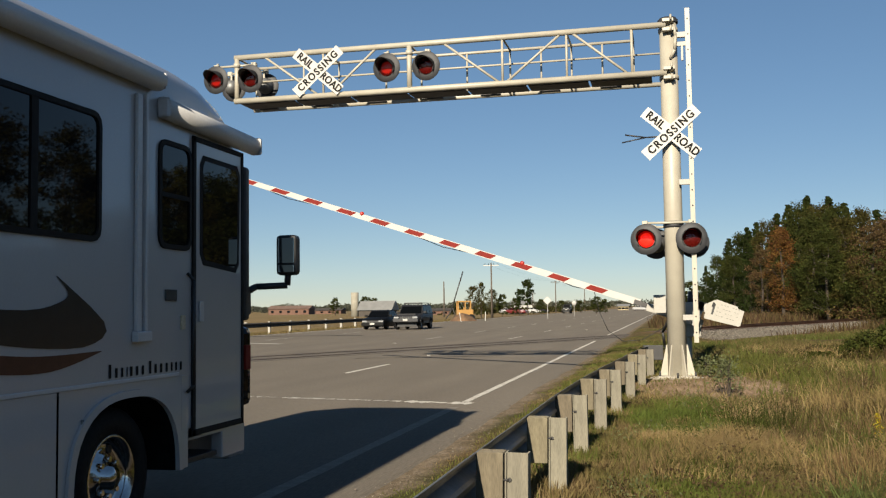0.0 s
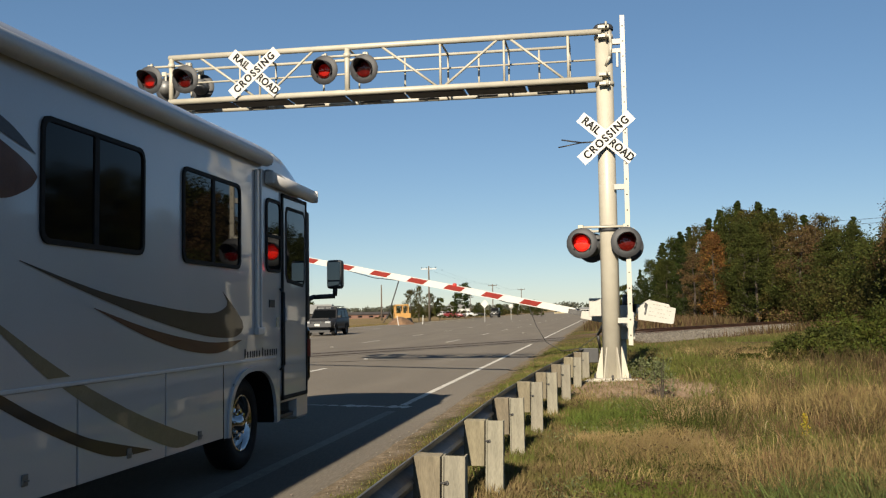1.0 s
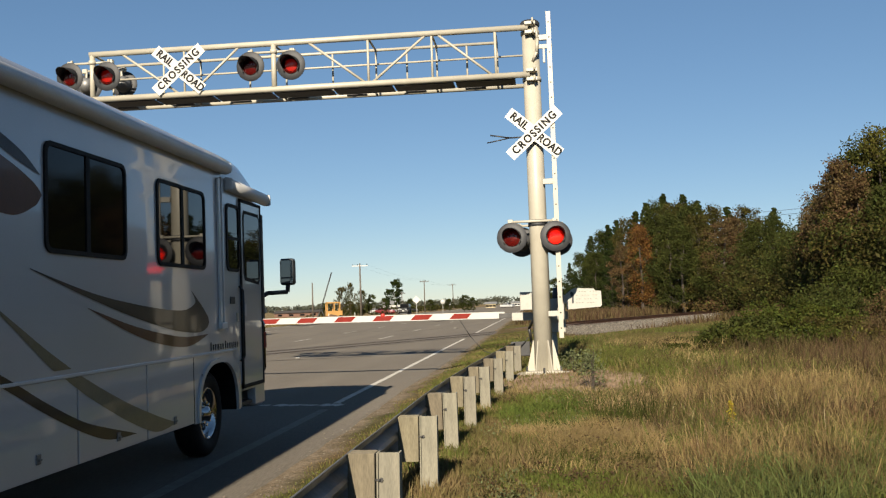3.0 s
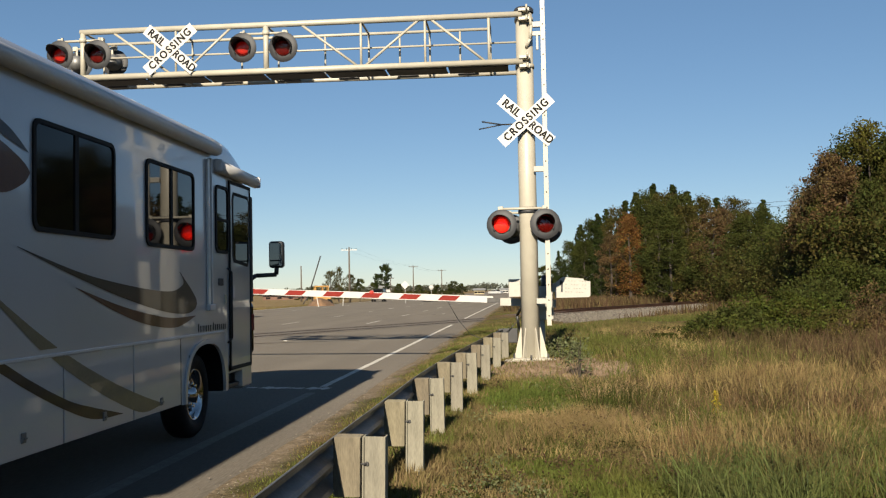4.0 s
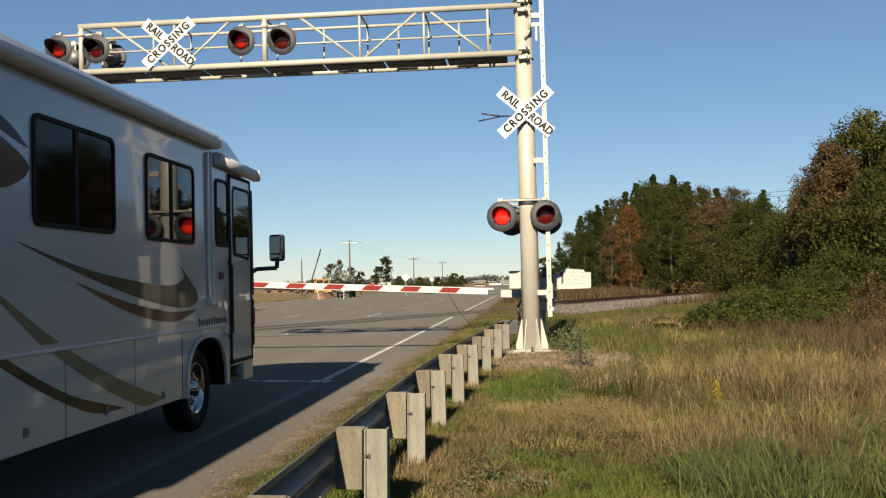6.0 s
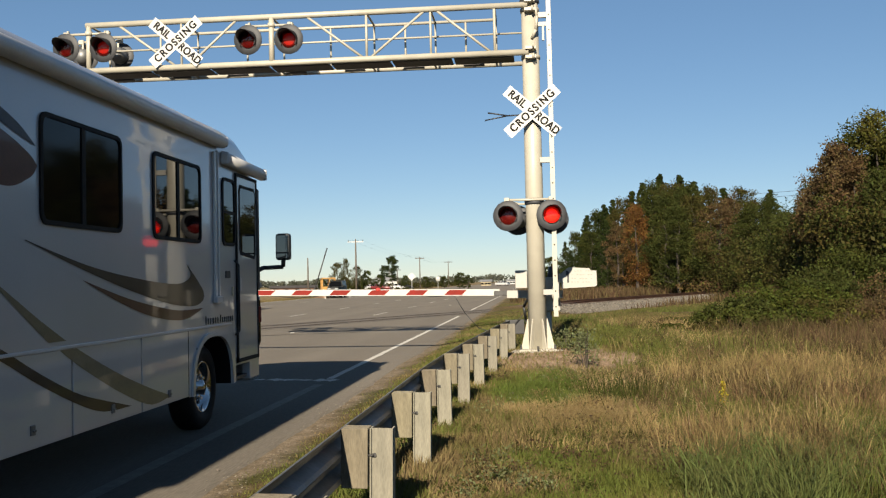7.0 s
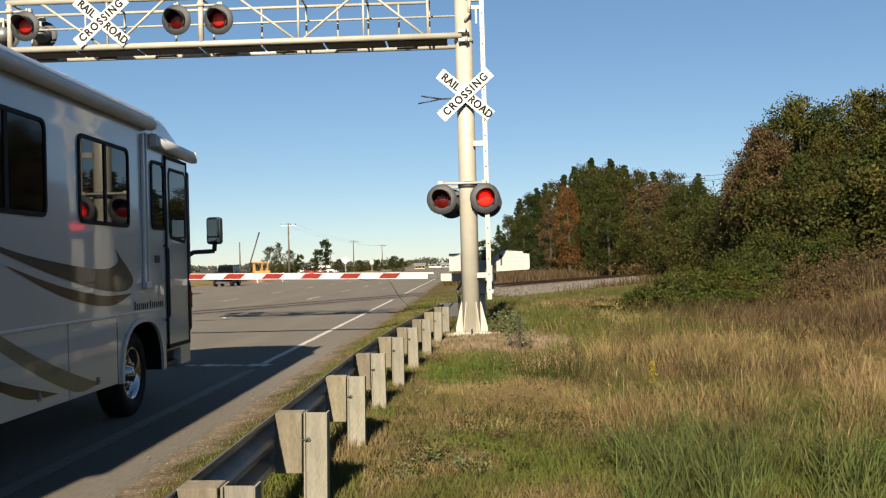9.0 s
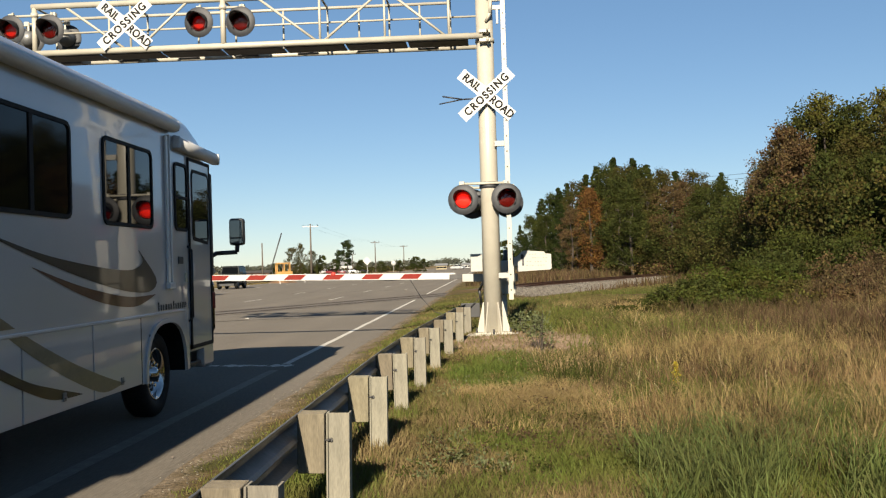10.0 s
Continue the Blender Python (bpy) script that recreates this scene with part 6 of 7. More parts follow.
    stuff("brown_undergrowth", v, f, M_LEAFB, "russet brown undergrowth below the trees", "undergrowth")


build_woods()


def make_shrub(name, label, category, x, y, h, w, material, n, per, leaf, seed, single=False):
    r = random.Random(seed)
    s = thing(name, pose(x, y, ground_z(x, y)), label, category)
    bm = B()
    cs, rs = [], []
    for k in range(n):
        a = r.uniform(0, 2 * math.pi)
        f = r.uniform(0.2, 1.0)
        d = w * math.sqrt(r.random()) * math.sin(math.pi * min(0.95, 0.25 + 0.6 * f))
        c = (d * math.cos(a), d * math.sin(a), h * f * r.uniform(0.8, 1.0))
        cs.append(c)
        rs.append(r.uniform(0.12, 0.24) * h)
        if k % 2 == 0:
            tube(bm, (d * 0.3 * math.cos(a), d * 0.3 * math.sin(a), -0.05), c, 0.012 * h + 0.003, 0.003, n=5, caps=False)
            if single:
                part("stem", bm, M_BARK, s)
                bm = B()
    if single:
        bm.free()
    else:
        part("stems", bm, M_BARK, s)
    v, f = leaf_cloud(cs, rs, per, leaf, 0.9, seed)
    cloud_part("foliage", v, f, material, s)
    return s


def build_shrubs():
    r = random.Random(3)
    for i, (x, y, h, w) in enumerate(((4.6, 25.5, 0.55, 1.1), (5.4, 26.5, 0.95, 1.2), (6.3, 28.0, 1.2, 1.3), (7.4, 30, 1.45, 1.4), (5.7, 24.2, 0.65, 1.0), (8.7, 31, 1.25, 1.4), (3.9, 27.2, 0.4, 0.9), (9.5, 34, 1.5, 1.5), (6.9, 25.0, 0.7, 0.9), (7.9, 27.5, 0.9, 1.0), (10.6, 33, 1.3, 1.3))):
        make_shrub("shrub", "dense green shrub in the dry meadow", "shrub", x, y, h, w, (M_VINE, M_LEAFG, M_VINE)[i % 3], 60, 105, 0.042, 40 + i)
    for i, (x, y, h, w) in enumerate(((3.3, 24.0, 0.35, 0.7), (4.1, 22.8, 0.5, 0.8), (5.0, 22.2, 0.7, 0.9), (5.9, 22.6, 0.85, 1.0), (6.8, 23.6, 1.1, 1.1), (4.5, 24.2, 0.75, 1.0))):
        make_shrub("shrub", "sunlit yellow-green vine-covered shrub", "shrub", x, y, h, w, (M_VINE, M_LEAFO, M_SHRUB)[i % 3], 44, 80, 0.036, 240 + i)
    for i, (x, y, h, w) in enumerate(((10.8, 38, 1.9, 1.4), (12.2, 40, 2.3, 1.4), (13.8, 39, 2.1, 1.5), (15.5, 40, 2.3, 1.6))):
        make_shrub("shrub", "tall leafy green shrub before the woods", "shrub", x, y, h, w, (M_LEAFG, M_SHRUB)[i % 2], 55, 90, 0.055, 140 + i)
    for i, (x, y, h, w) in enumerate(((10.5, 29, 1.2, 1.3), (11.5, 33, 1.5, 1.5), (13.5, 34, 1.6, 1.6), (9.0, 26, 0.9, 1.1), (15, 38, 1.8, 1.8))):
        make_shrub("shrub", "russet brown weedy shrub in the meadow", "shrub", x, y, h, w, M_LEAFB if i % 2 else M_WEED, 44, 80, 0.04, 60 + i)
    for i, (x, y, h, w) in enumerate(((0.62, 18.3, 0.42, 0.26), (0.80, 15.6, 0.66, 0.26), (0.80, 18.6, 0.36, 0.25))):
        make_shrub("weed", "grey-green leafy weed by the mast", "weed", x, y, h, w, M_BLUEWEED, 18, 26, 0.022, 80 + i, True)
    # one goldenrod in flower
    x, y = 1.72, 9.3
    g = thing("goldenrod", pose(x, y, ground_z(x, y)), "goldenrod with a yellow flower head", "wildflower")
    bm = B()
    tube(bm, (0, 0, 0), (0.01, 0, 0.42), 0.006, 0.003, n=6)
    part("stem", bm, M_GRASS_GREEN, g)
    v, f = leaf_cloud([(0.01, 0, 0.30 + 0.03 * k) for k in range(6)], [0.05 - 0.006 * k for k in range(6)], 26, 0.009, 1.0, 9)
    cloud_part("flower_head", v, f, M_GOLD, g, "yellow flower head")
    v, f = leaf_cloud([(0, 0, 0.05 + 0.05 * k) for k in range(5)], [0.06] * 5, 12, 0.022, 0.7, 10)
    cloud_part("leaves", v, f, M_SHRUB, g)
    # fallen pale stalks in the grass
    vs, fs = [], []
    for k in range(130):
        yy = r.uniform(8, 24)
        xx = r.uniform(0.8 + 0.04 * yy, 0.45 * yy)
        a, L, zb = r.uniform(0, 6.28), r.uniform(0.2, 0.5), ground_z(xx, yy)
        d = Vector((math.cos(a) * L * r.uniform(0.1, 0.8), math.sin(a) * L * 0.4, L * r.uniform(0.5, 1.0)))
        p = Vector((xx, yy, zb))
        q = len(vs)
        vs += [p, p + Vector((0.004, 0, 0)), p + d + Vector((0.0025, 0, 0)), p + d]
        fs.append((q, q + 1, q + 2, q + 3))
    stuff("dry_stalks", vs, fs, mat("straw", (0.418, 0.338, 0.202), 0.8, var=0.2), "bleached dry stalks standing in the grass", "stalks")


build_shrubs()


def build_low_weeds():
    r = random.Random(17)
    for nm, mt, lab, cnt, sd in (("low_weeds", M_SHRUB, "low green broadleaf weeds in the grass", 240, 1), ("dull_weeds", M_BLUEWEED, "dull olive weeds in the grass", 220, 2), ("dead_weeds", M_WEED, "dead brown weeds in the grass", 330, 3)):
        cs, rs = [], []
        while len(cs) < cnt:
            y = 6.5 + 20 * r.random() ** 1.2
            x = r.uniform(-0.6, 0.5 * y)
            if noise.noise(Vector((x * 0.7, y * 0.7, sd * 9.0))) < r.uniform(-0.1, 0.35) or math.hypot((x - 0.55) / 1.5, (y - 17.0) / 2.3) < 0.9:
                continue
            rad = r.uniform(0.06, 0.17) * (1 + 0.03 * y)
            cs.append((x, y, ground_z(x, y) + rad * 0.35))
            rs.append(rad)
        v, f = leaf_cloud(cs, rs, 70, 0.013, 0.6, 300 + sd)
        stuff(nm, v, f, mt, lab, "weeds")


build_low_weeds()
# ---------------------------------------------------------------- far side of the road
M_WOODPOLE = mat("pole_wood", (0.115, 0.092, 0.0691), 0.9, var=0.2, scale=3)
M_BRICK = mat("far_brick", (0.144, 0.0778, 0.0547), 0.9, var=0.15, scale=1.5)
M_SHEDROOF = mat("shed_roof", (0.242, 0.242, 0.23), 0.6, metal=0.2, var=0.1, scale=1.0)
M_REDROOF = mat("faded_red_roof", (0.173, 0.11, 0.0808), 0.8, var=0.15, scale=1.0)
M_BARN = mat("shed_wall", (0.0691, 0.0576, 0.0461), 0.8, var=0.2, scale=1.0)
M_SILO = mat("silo_concrete", (0.299, 0.277, 0.219), 0.85, var=0.12, scale=1.0)
M_ORANGE = mat("machine_yellow", (0.376, 0.2, 0.048), 0.5, var=0.1, scale=2)
M_CREAM = mat("house_cream", (0.36, 0.296, 0.176), 0.7, var=0.05, scale=1)
M_FARWHITE = mat("house_white", (0.432, 0.426, 0.403), 0.7, var=0.05, scale=1)


def at(az, d, z=0.0):
    return Vector((d * math.sin(radians(az)), d * math.cos(radians(az)), z))


def utility_pole(az, d, el, arm=1.2, rot=0):
    p = at(az, d)
    h = 1.5 + d * math.tan(radians(el))
    t = thing("utility_pole", pose(p.x, p.y, -0.2, 0, 0, rot), "wooden utility pole with a crossarm", "utility pole", "utility poles")
    bm = B()
    tube(bm, (0, 0, 0), (0, 0, h + 0.2), 0.16, 0.10, n=8)
    part("pole", bm, M_WOODPOLE, t)
    if arm:
        bm = B()
        box(bm, -arm, arm, -0.06, 0.06, h - 0.25, h - 0.12)
        part("crossarm", bm, M_FARWHITE if d < 170 else M_WOODPOLE, t)
        for x in (-arm * 0.9, -arm * 0.3, arm * 0.3, arm * 0.9):
            bm = B()
            tube(bm, (x, 0, h - 0.12), (x, 0, h + 0.12), 0.045, n=6)
            part("insulator", bm, M_GREYPAINT, t)
    return Vector((p.x, p.y, h - 0.1))


def wire(a, b, sag, r=0.02):
    bm = B()
    n = 14
    pts = [Vector(a).lerp(Vector(b), i / n) - Vector((0, 0, sag * 4 * (i / n) * (1 - i / n))) for i in range(n + 1)]
    pipe(bm, pts, r, n=4)
    tagged(part("power_line", bm, M_BLACK), "thin sagging power line", "cable")


def house(name, label, az, d, w, dep, h, roof_h, wall, roof, rot=0, windows=3):
    p = at(az, d)
    t = thing(name, pose(p.x, p.y, -0.2, 0, 0, rot), label, "building")
    bm = B()
    box(bm, -w / 2, w / 2, -dep / 2, dep / 2, 0, h)
    part("wall", bm, wall, t)
    bm = B()
    e = 0.4
    loft(bm, [[(x, -dep / 2 - e, h), (x, dep / 2 + e, h), (x, 0.3, h + roof_h), (x, -0.3, h + roof_h)] for x in (-w / 2 - e, w / 2 + e)], smooth=False)
    part("roof", fixn(bm), roof, t)
    for k in range(windows):
        x = -w / 2 + w * (k + 0.5) / windows
        bm = B()
        box(bm, x - 0.5, x + 0.5, -dep / 2 - 0.05, -dep / 2 + 0.02, h * 0.35, h * 0.75)
        part("window", bm, M_GLASS, t)


def sign_post(az, d, el, shape, material, label):
    p = at(az, d)
    zc = 1.5 + d * math.tan(radians(el))
    t = thing("road_sign", pose(p.x, p.y, 0), label, "road sign")
    bm = B()
    box(bm, -0.04, 0.04, 0.02, 0.06, -0.2, zc)
    part("post", bm, M_STEEL, t)
    bm = B()
    if shape == "diamond":
        box(bm, -0.36, 0.36, -0.01, 0.015, -0.36, 0.36, 0.0)
        bmesh.ops.transform(bm, matrix=pose(0, 0, zc, 0, 45, 0), verts=bm.verts)
    else:
        lathe(bm, [(0, 0.012), (0.36, 0.012), (0.36, -0.012), (0, -0.012)], 24, pose(0, 0, zc, 90, 0, 0))
    part("panel", bm, material, t)


def build_far_side():
    tops = [utility_pole(-10.35, 150, 2.61, rot=8), utility_pole(-6.62, 240, 1.51, 1.1, 8), utility_pole(-4.95, 300, 1.23, 1.2, 8), utility_pole(-7.95, 250, 0.85, 0.9, 30), utility_pole(-8.4, 290, 0.8, 0)]
    utility_pole(-13.14, 175, 1.57, 0)
    for dx in (-0.9, 0.9):
        o = Vector((dx, 0, 0))
        wire(tops[0] + o, tops[1] + o, 0.6, 0.007)
        wire(tops[1] + o, tops[2] + o, 0.7, 0.010)
    wire(at(10.0, 170, 14.6), at(17.5, 110, 10.2), 0.4, 0.03)
    wire(at(10.0, 170, 15.3), at(17.5, 110, 10.7), 0.4, 0.03)
    sign_post(-7.11, 120, 0.36, "diamond", M_SIGN, "pale diamond warning sign on a steel post")
    sign_post(-5.57, 150, 0.19, "round", M_SIGN, "pale round railroad warning sign on a post")
    # auger leaning up behind the machine
    a, b = at(-12.82, 132, 0.6), at(-12.01, 132, 1.5 + 132 * math.tan(radians(2.13)))
    t = thing("grain_auger", pose(a.x, a.y, 0), "dark leaning grain auger tube", "auger")
    bm = B()
    tube(bm, (0, 0, 0.5), b - Vector((a.x, a.y, 0)), 0.085, n=10)
    part("auger_tube", bm, M_DARKSTEEL, t)
    bm = B()
    pipe(bm, [(-0.6, 0, -0.1), (0.35, 0, 1.4)], 0.06)
    pipe(bm, [(0.9, 0.3, -0.1), (0.4, 0, 1.5)], 0.06)
    part("undercarriage", bm, M_DARKSTEEL, t)
    # yellow loader
    p = at(-11.95, 126)
    t = thing("wheel_loader", pose(p.x, p.y, -0.25, 0, 0, 20) @ Matrix.Scale(0.95, 4), "orange-yellow farm loader with an open cab frame", "loader")
    bm = B()
    box(bm, -1.1, 1.1, -0.8, 0.8, 0.7, 1.6, 0.08)
    part("body", bm, M_ORANGE, t)
    for x in (-0.95, 0.0, 0.75):
        for y in (-0.75, 0.6):
            bm = B()
            box(bm, x - 0.07, x + 0.07, y, y + 0.15, 1.6, 2.65)
            part("cab_post", bm, M_ORANGE, t)
    bm = B()
    box(bm, -1.05, 0.85, -0.85, 0.85, 2.6, 2.78, 0.04)
    part("cab_roof", bm, M_ORANGE, t)
    for x in (-0.8, 0.8):
        for y in (-0.8, 0.8):
            bm = B()
            tube(bm, (x, y - 0.18, 0.5), (x, y + 0.18, 0.5), 0.5, n=16)
            part("wheel", bm, M_RUBBER, t)
    # earth heap with leaning white markers
    bm = B()
    for k in range(1):
        lathe(bm, [(1.7, 0), (1.4, 0.35), (0.8, 0.8), (0.3, 1.0), (0, 1.02)], 20)
    for v in bm.verts:
        v.co += Vector((0.35 * noise.noise(v.co * 1.3), 0.35 * noise.noise(v.co * 1.3 + Vector((5, 0, 0))), 0.15 * noise.noise(v.co * 2)))
    p = at(-12.05, 112)
    o = part("earth_heap", bm, mat("heap_earth", (0.173, 0.101, 0.054), 0.95, var=0.25, scale=2, bump=0.8, bscale=8))
    o.location = (p.x, p.y, -0.15)
    tagged(o, "low heap of brown earth and dead weeds", "earth heap")
    for az, d, lean in ((-12.15, 105, -10), (-10.75, 110, 3)):
        p = at(az, d)
        t = thing("marker_post", pose(p.x, p.y, -0.1, 0, lean, 0), "leaning white marker post on the verge", "marker post", "marker posts")
        bm = B()
        box(bm, -0.035, 0.035, -0.02, 0.02, 0, 1.15, 0.006)
        part("post", bm, M_FARWHITE, t)
    # silo, shed and buildings over the field
    p = at(-18.36, 215)
    t = thing("silo", pose(p.x, p.y, -0.2), "pale concrete farm silo in the field", "silo")
    bm = B()
    tube(bm, (0, 0, 0), (0, 0, 5.4), 0.85, n=20)
    part("wall", bm, M_SILO, t)
    house("farm_shed", "long farm shed with a grey metal roof", -17.0, 205, 6.8, 5.0, 1.5, 1.9, M_BARN, M_SHEDROOF, 0, 0)
    house("brick_building", "long low red brick building across the field", -22.0, 360, 15, 8, 2.2, 1.2, M_BRICK, M_REDROOF, 5, 5)
    house("brick_building", "low red brick building across the field", -19.9, 380, 12, 8, 1.5, 0.9, M_BRICK, M_BARN, 5, 4)
    house("farm_house", "white house among trees by the road", -2.75, 330, 3.4, 4, 1.5, 0.7, M_CREAM, M_SHEDROOF, 0, 3)
    house("farm_house", "white house beside the far road", -1.3, 420, 3.5, 4, 1.5, 0.7, M_FARWHITE, M_SHEDROOF, 0, 3)
    house("farm_house", "small pale house behind the trees", -8.6, 260, 5, 5, 2.3, 1.2, M_FARWHITE, M_SHEDROOF, 15, 2)
    house("farm_house", "long low house with a dark red wall", -13.9, 240, 11, 6, 1.1, 0.6, M_BRICK, M_BARN, 0, 4)
    # trees over there
    r = random.Random(21)
    protos = [make_tree("round", 8, 31, M_LEAFO, "small roadside tree with thin autumn leaves", leaf=0.09, per=60, width=0.30, clumps=80),
              make_tree("round", 8, 32, M_PINE, "dark spreading tree by the far road", leaf=0.13, per=110, width=0.36, clumps=46, bare_trunk=0.35),
              make_tree("round", 8, 33, M_LEAFG, "round green roadside tree", leaf=0.13, per=110, width=0.42, clumps=60)]
    for i, az, d, el, w in ((0, -11.45, 150, 1.5, 1.0), (0, -10.95, 150, 1.75, 0.5), (0, -10.3, 158, 1.25, 1.0), (2, -9.75, 155, 0.85, 0.9), (1, -8.25, 170, 1.6, 0.85), (1, -8.75, 172, 1.05, 0.7),
                            (2, -9.0, 185, 0.6, 1.0), (2, -7.5, 190, 0.5, 1.0), (2, -4.3, 190, 0.6, 1.2), (2, -3.8, 200, 0.45, 1.2), (2, -11.0, 170, 0.5, 1.2), (2, -19.5, 250, 0.75, 1.0), (2, -17.8, 240, 0.8, 1.2),
                            (2, -17.2, 245, 0.7, 1.2), (2, -6.3, 220, 0.4, 1.3), (2, -5.2, 230, 0.4, 1.3), (2, -12.3, 200, 0.45, 1.4), (2, 0.4, 230, 0.9, 1.4), (2, 1.2, 210, 1.4, 1.4)):
        p = at(az, d)
        s = (1.5 + d * math.tan(radians(el))) / 8.3
        copy_thing(protos[i], pose(p.x, p.y, -0.1, 0, 0, r.uniform(0, 360)) @ Matrix.Diagonal((s * w, s * w, s, 1)))
    for p in protos:
        drop(p)
    # far woods on the horizon
    cs, rs = [], []
    for k in range(900):
        az = r.uniform(-45, 14)
        d = r.uniform(620, 900)
        p = at(az, d)
        hh = 1.5 + d * math.tan(radians(lerp([(-45, 0.26), (-14, 0.27), (-6, 0.32), (0, 0.36), (14, 0.6)], az) + 0.16 * noise.noise(Vector((az * 0.7, 0, 0))) + 0.05 * r.uniform(-1, 1)))
        cs.append((p.x, p.y, hh * 0.55))
        rs.append(hh * 0.6)
    v, f = leaf_cloud(cs, rs, 44, 0.8, 0.8, 90)
    # leaf colour greyed to stand in for distance haze
    stuff("far_woods", v, f, leafmat("far_leaves", (0.085, 0.085, 0.06), (0.06, 0.066, 0.05), scale=0.02, island=0.2), "low dark line of woods on the horizon", "far woods")
    # roadside brush along the far verge
    cs, rs = [], []
    for k in range(420):
        y = r.uniform(215, 480)
        cs.append((-31 - r.uniform(0, 22), y, r.uniform(0.1, 1.1)))
        rs.append(r.uniform(0.5, 1.4))
    v, f = leaf_cloud(cs, rs, 24, 0.3, 0.7, 91)
    stuff("roadside_brush", v, f, M_UNDER, "scrubby brush along the far roadside", "brush")


build_far_side()


# ---------------------------------------------------------------- vehicles
M_CARGREY = mat("car_grey_paint", (0.023, 0.023, 0.0245), 0.45, var=0.04, scale=2, espec=0.2)
M_CARBLACK = mat("car_black_paint", (0.005, 0.0055, 0.006), 0.5, var=0.05, espec=0.15)
M_CARGREEN = mat("car_dark_green_paint", (0.008, 0.010, 0.009), 0.5, var=0.05, espec=0.15)
M_CARWHITE = mat("car_white_paint", (0.403, 0.403, 0.392), 0.3, var=0.03, coat=0.6)
M_CARRED = mat("car_red_paint", (0.115, 0.00865, 0.0072), 0.3, var=0.04, coat=0.6)
M_LAMPGLASS = mat("headlight_glass", (0.42, 0.43, 0.43), 0.12, var=0.03, metal=0.4)


def vehicle(label, paint, L, W, prof, cab, wheel_r, track_h, rack=False, spare=False):
    """Front looks to -y. prof: (y, low, top, half width) along the body; cab: (belt y0, y1, roof y0, y1, belt z, roof z)."""
    t = thing("car", pose(0, 0, 0), label, "car")
    bm = B()
    rings = []
    for y, lo, hi, hw in prof:
        b = 0.07
        rings.append([(-hw + b, y, lo), (hw - b, y, lo), (hw, y, lo + b), (hw, y, hi - b * 1.4), (hw - b * 1.3, y, hi), (-hw + b * 1.3, y, hi), (-hw, y, hi - b * 1.4), (-hw, y, lo + b)])
    loft(bm, rings, smooth=False)
    body = part("body", fixn(bm), paint, t, smooth=50)
    y0, y1, r0, r1, zb, zr = cab
    hw, rw = W / 2 - 0.06, W / 2 - 0.20
    bm = B()
    mid = zb + (zr - zb) * 0.88
    k = (mid - zb) / (zr - zb)
    def ring(k, z):
        a, b, w = y0 + (r0 - y0) * k, y1 + (r1 - y1) * k, hw + (rw - hw) * k
        return [(-w, a, z), (w, a, z), (w, b, z), (-w, b, z)]
    loft(bm, [ring(0, zb - 0.06), ring(k, mid), [(x * 0.93, y + (0.08 if i < 2 else -0.08), zr) for i, (x, y, z) in enumerate(ring(1, zr))]], smooth=False)
    part("cabin", fixn(bm), paint, t)
    # glass set proud of the cabin
    def lerp2(a, b, u):
        return a + (b - a) * u
    def pane(c0, c1, c2, c3, n):
        bm = B()
        loft(bm, [[Vector(c) + n * q for c in (c0, c1, c2, c3)] for q in (-0.01, 0.012)], smooth=False)
        part("window", fixn(bm), M_CARGLASS, t)
    a, b = ring(0.08, zb + 0.03), ring(k * 0.93, mid - 0.03)
    pane(lerp2(Vector(a[0]), Vector(a[1]), .05), lerp2(Vector(a[0]), Vector(a[1]), .95), lerp2(Vector(b[0]), Vector(b[1]), .95), lerp2(Vector(b[0]), Vector(b[1]), .05), Vector((0, -1, 0.4)))
    pane(lerp2(Vector(a[3]), Vector(a[2]), .08), lerp2(Vector(a[3]), Vector(a[2]), .92), lerp2(Vector(b[3]), Vector(b[2]), .92), lerp2(Vector(b[3]), Vector(b[2]), .08), Vector((0, 1, 0.2)))
    for i, j, n in ((1, 2, Vector((1, 0, 0.1))), (0, 3, Vector((-1, 0, 0.1)))):
        for u0, u1 in ((0.06, 0.36), (0.40, 0.68), (0.72, 0.95)):
            pane(lerp2(Vector(a[i]), Vector(a[j]), u0), lerp2(Vector(a[i]), Vector(a[j]), u1), lerp2(Vector(b[i]), Vector(b[j]), u1), lerp2(Vector(b[i]), Vector(b[j]), u0), n)
    fy, lo, hi, fhw = prof[1]
    for sx in (-1, 1):
        bm = B()
        xs = sorted((sx * (fhw - 0.42), sx * (fhw - 0.06)))
        box(bm, xs[0], xs[1], prof[0][0] - 0.03, prof[0][0] + 0.12, hi - 0.24, hi - 0.11, 0.02)
        part("headlight", bm, M_LAMPGLASS, t)
        bm = B()
        xs = sorted((sx * (W / 2 - 0.05), sx * (W / 2 + 0.18)))
        box(bm, xs[0], xs[1], y0 + 0.15, y0 + 0.28, zb + 0.02, zb + 0.18, 0.03)
        part("wing_mirror", bm, paint, t)
    bm = B()
    box(bm, -0.45, 0.45, prof[0][0] - 0.02, prof[0][0] + 0.06, hi - 0.30, hi - 0.12, 0.01)
    part("grille", bm, M_BLACK, t)
    bm = B()
    box(bm, -W / 2 + 0.04, W / 2 - 0.04, prof[0][0] - 0.10, prof[0][0] + 0.10, lo + 0.05, lo + 0.30, 0.04)
    part("bumper", bm, M_GREYPAINT if rack else M_BLACK if spare else paint, t)
    bm = B()
    box(bm, -W / 2 + 0.25, W / 2 - 0.25, -L * 0.42, L * 0.42, wheel_r * 0.6, prof[1][1] + 0.05)
    part("underbody", bm, M_BLACK, t)
    bm = B()
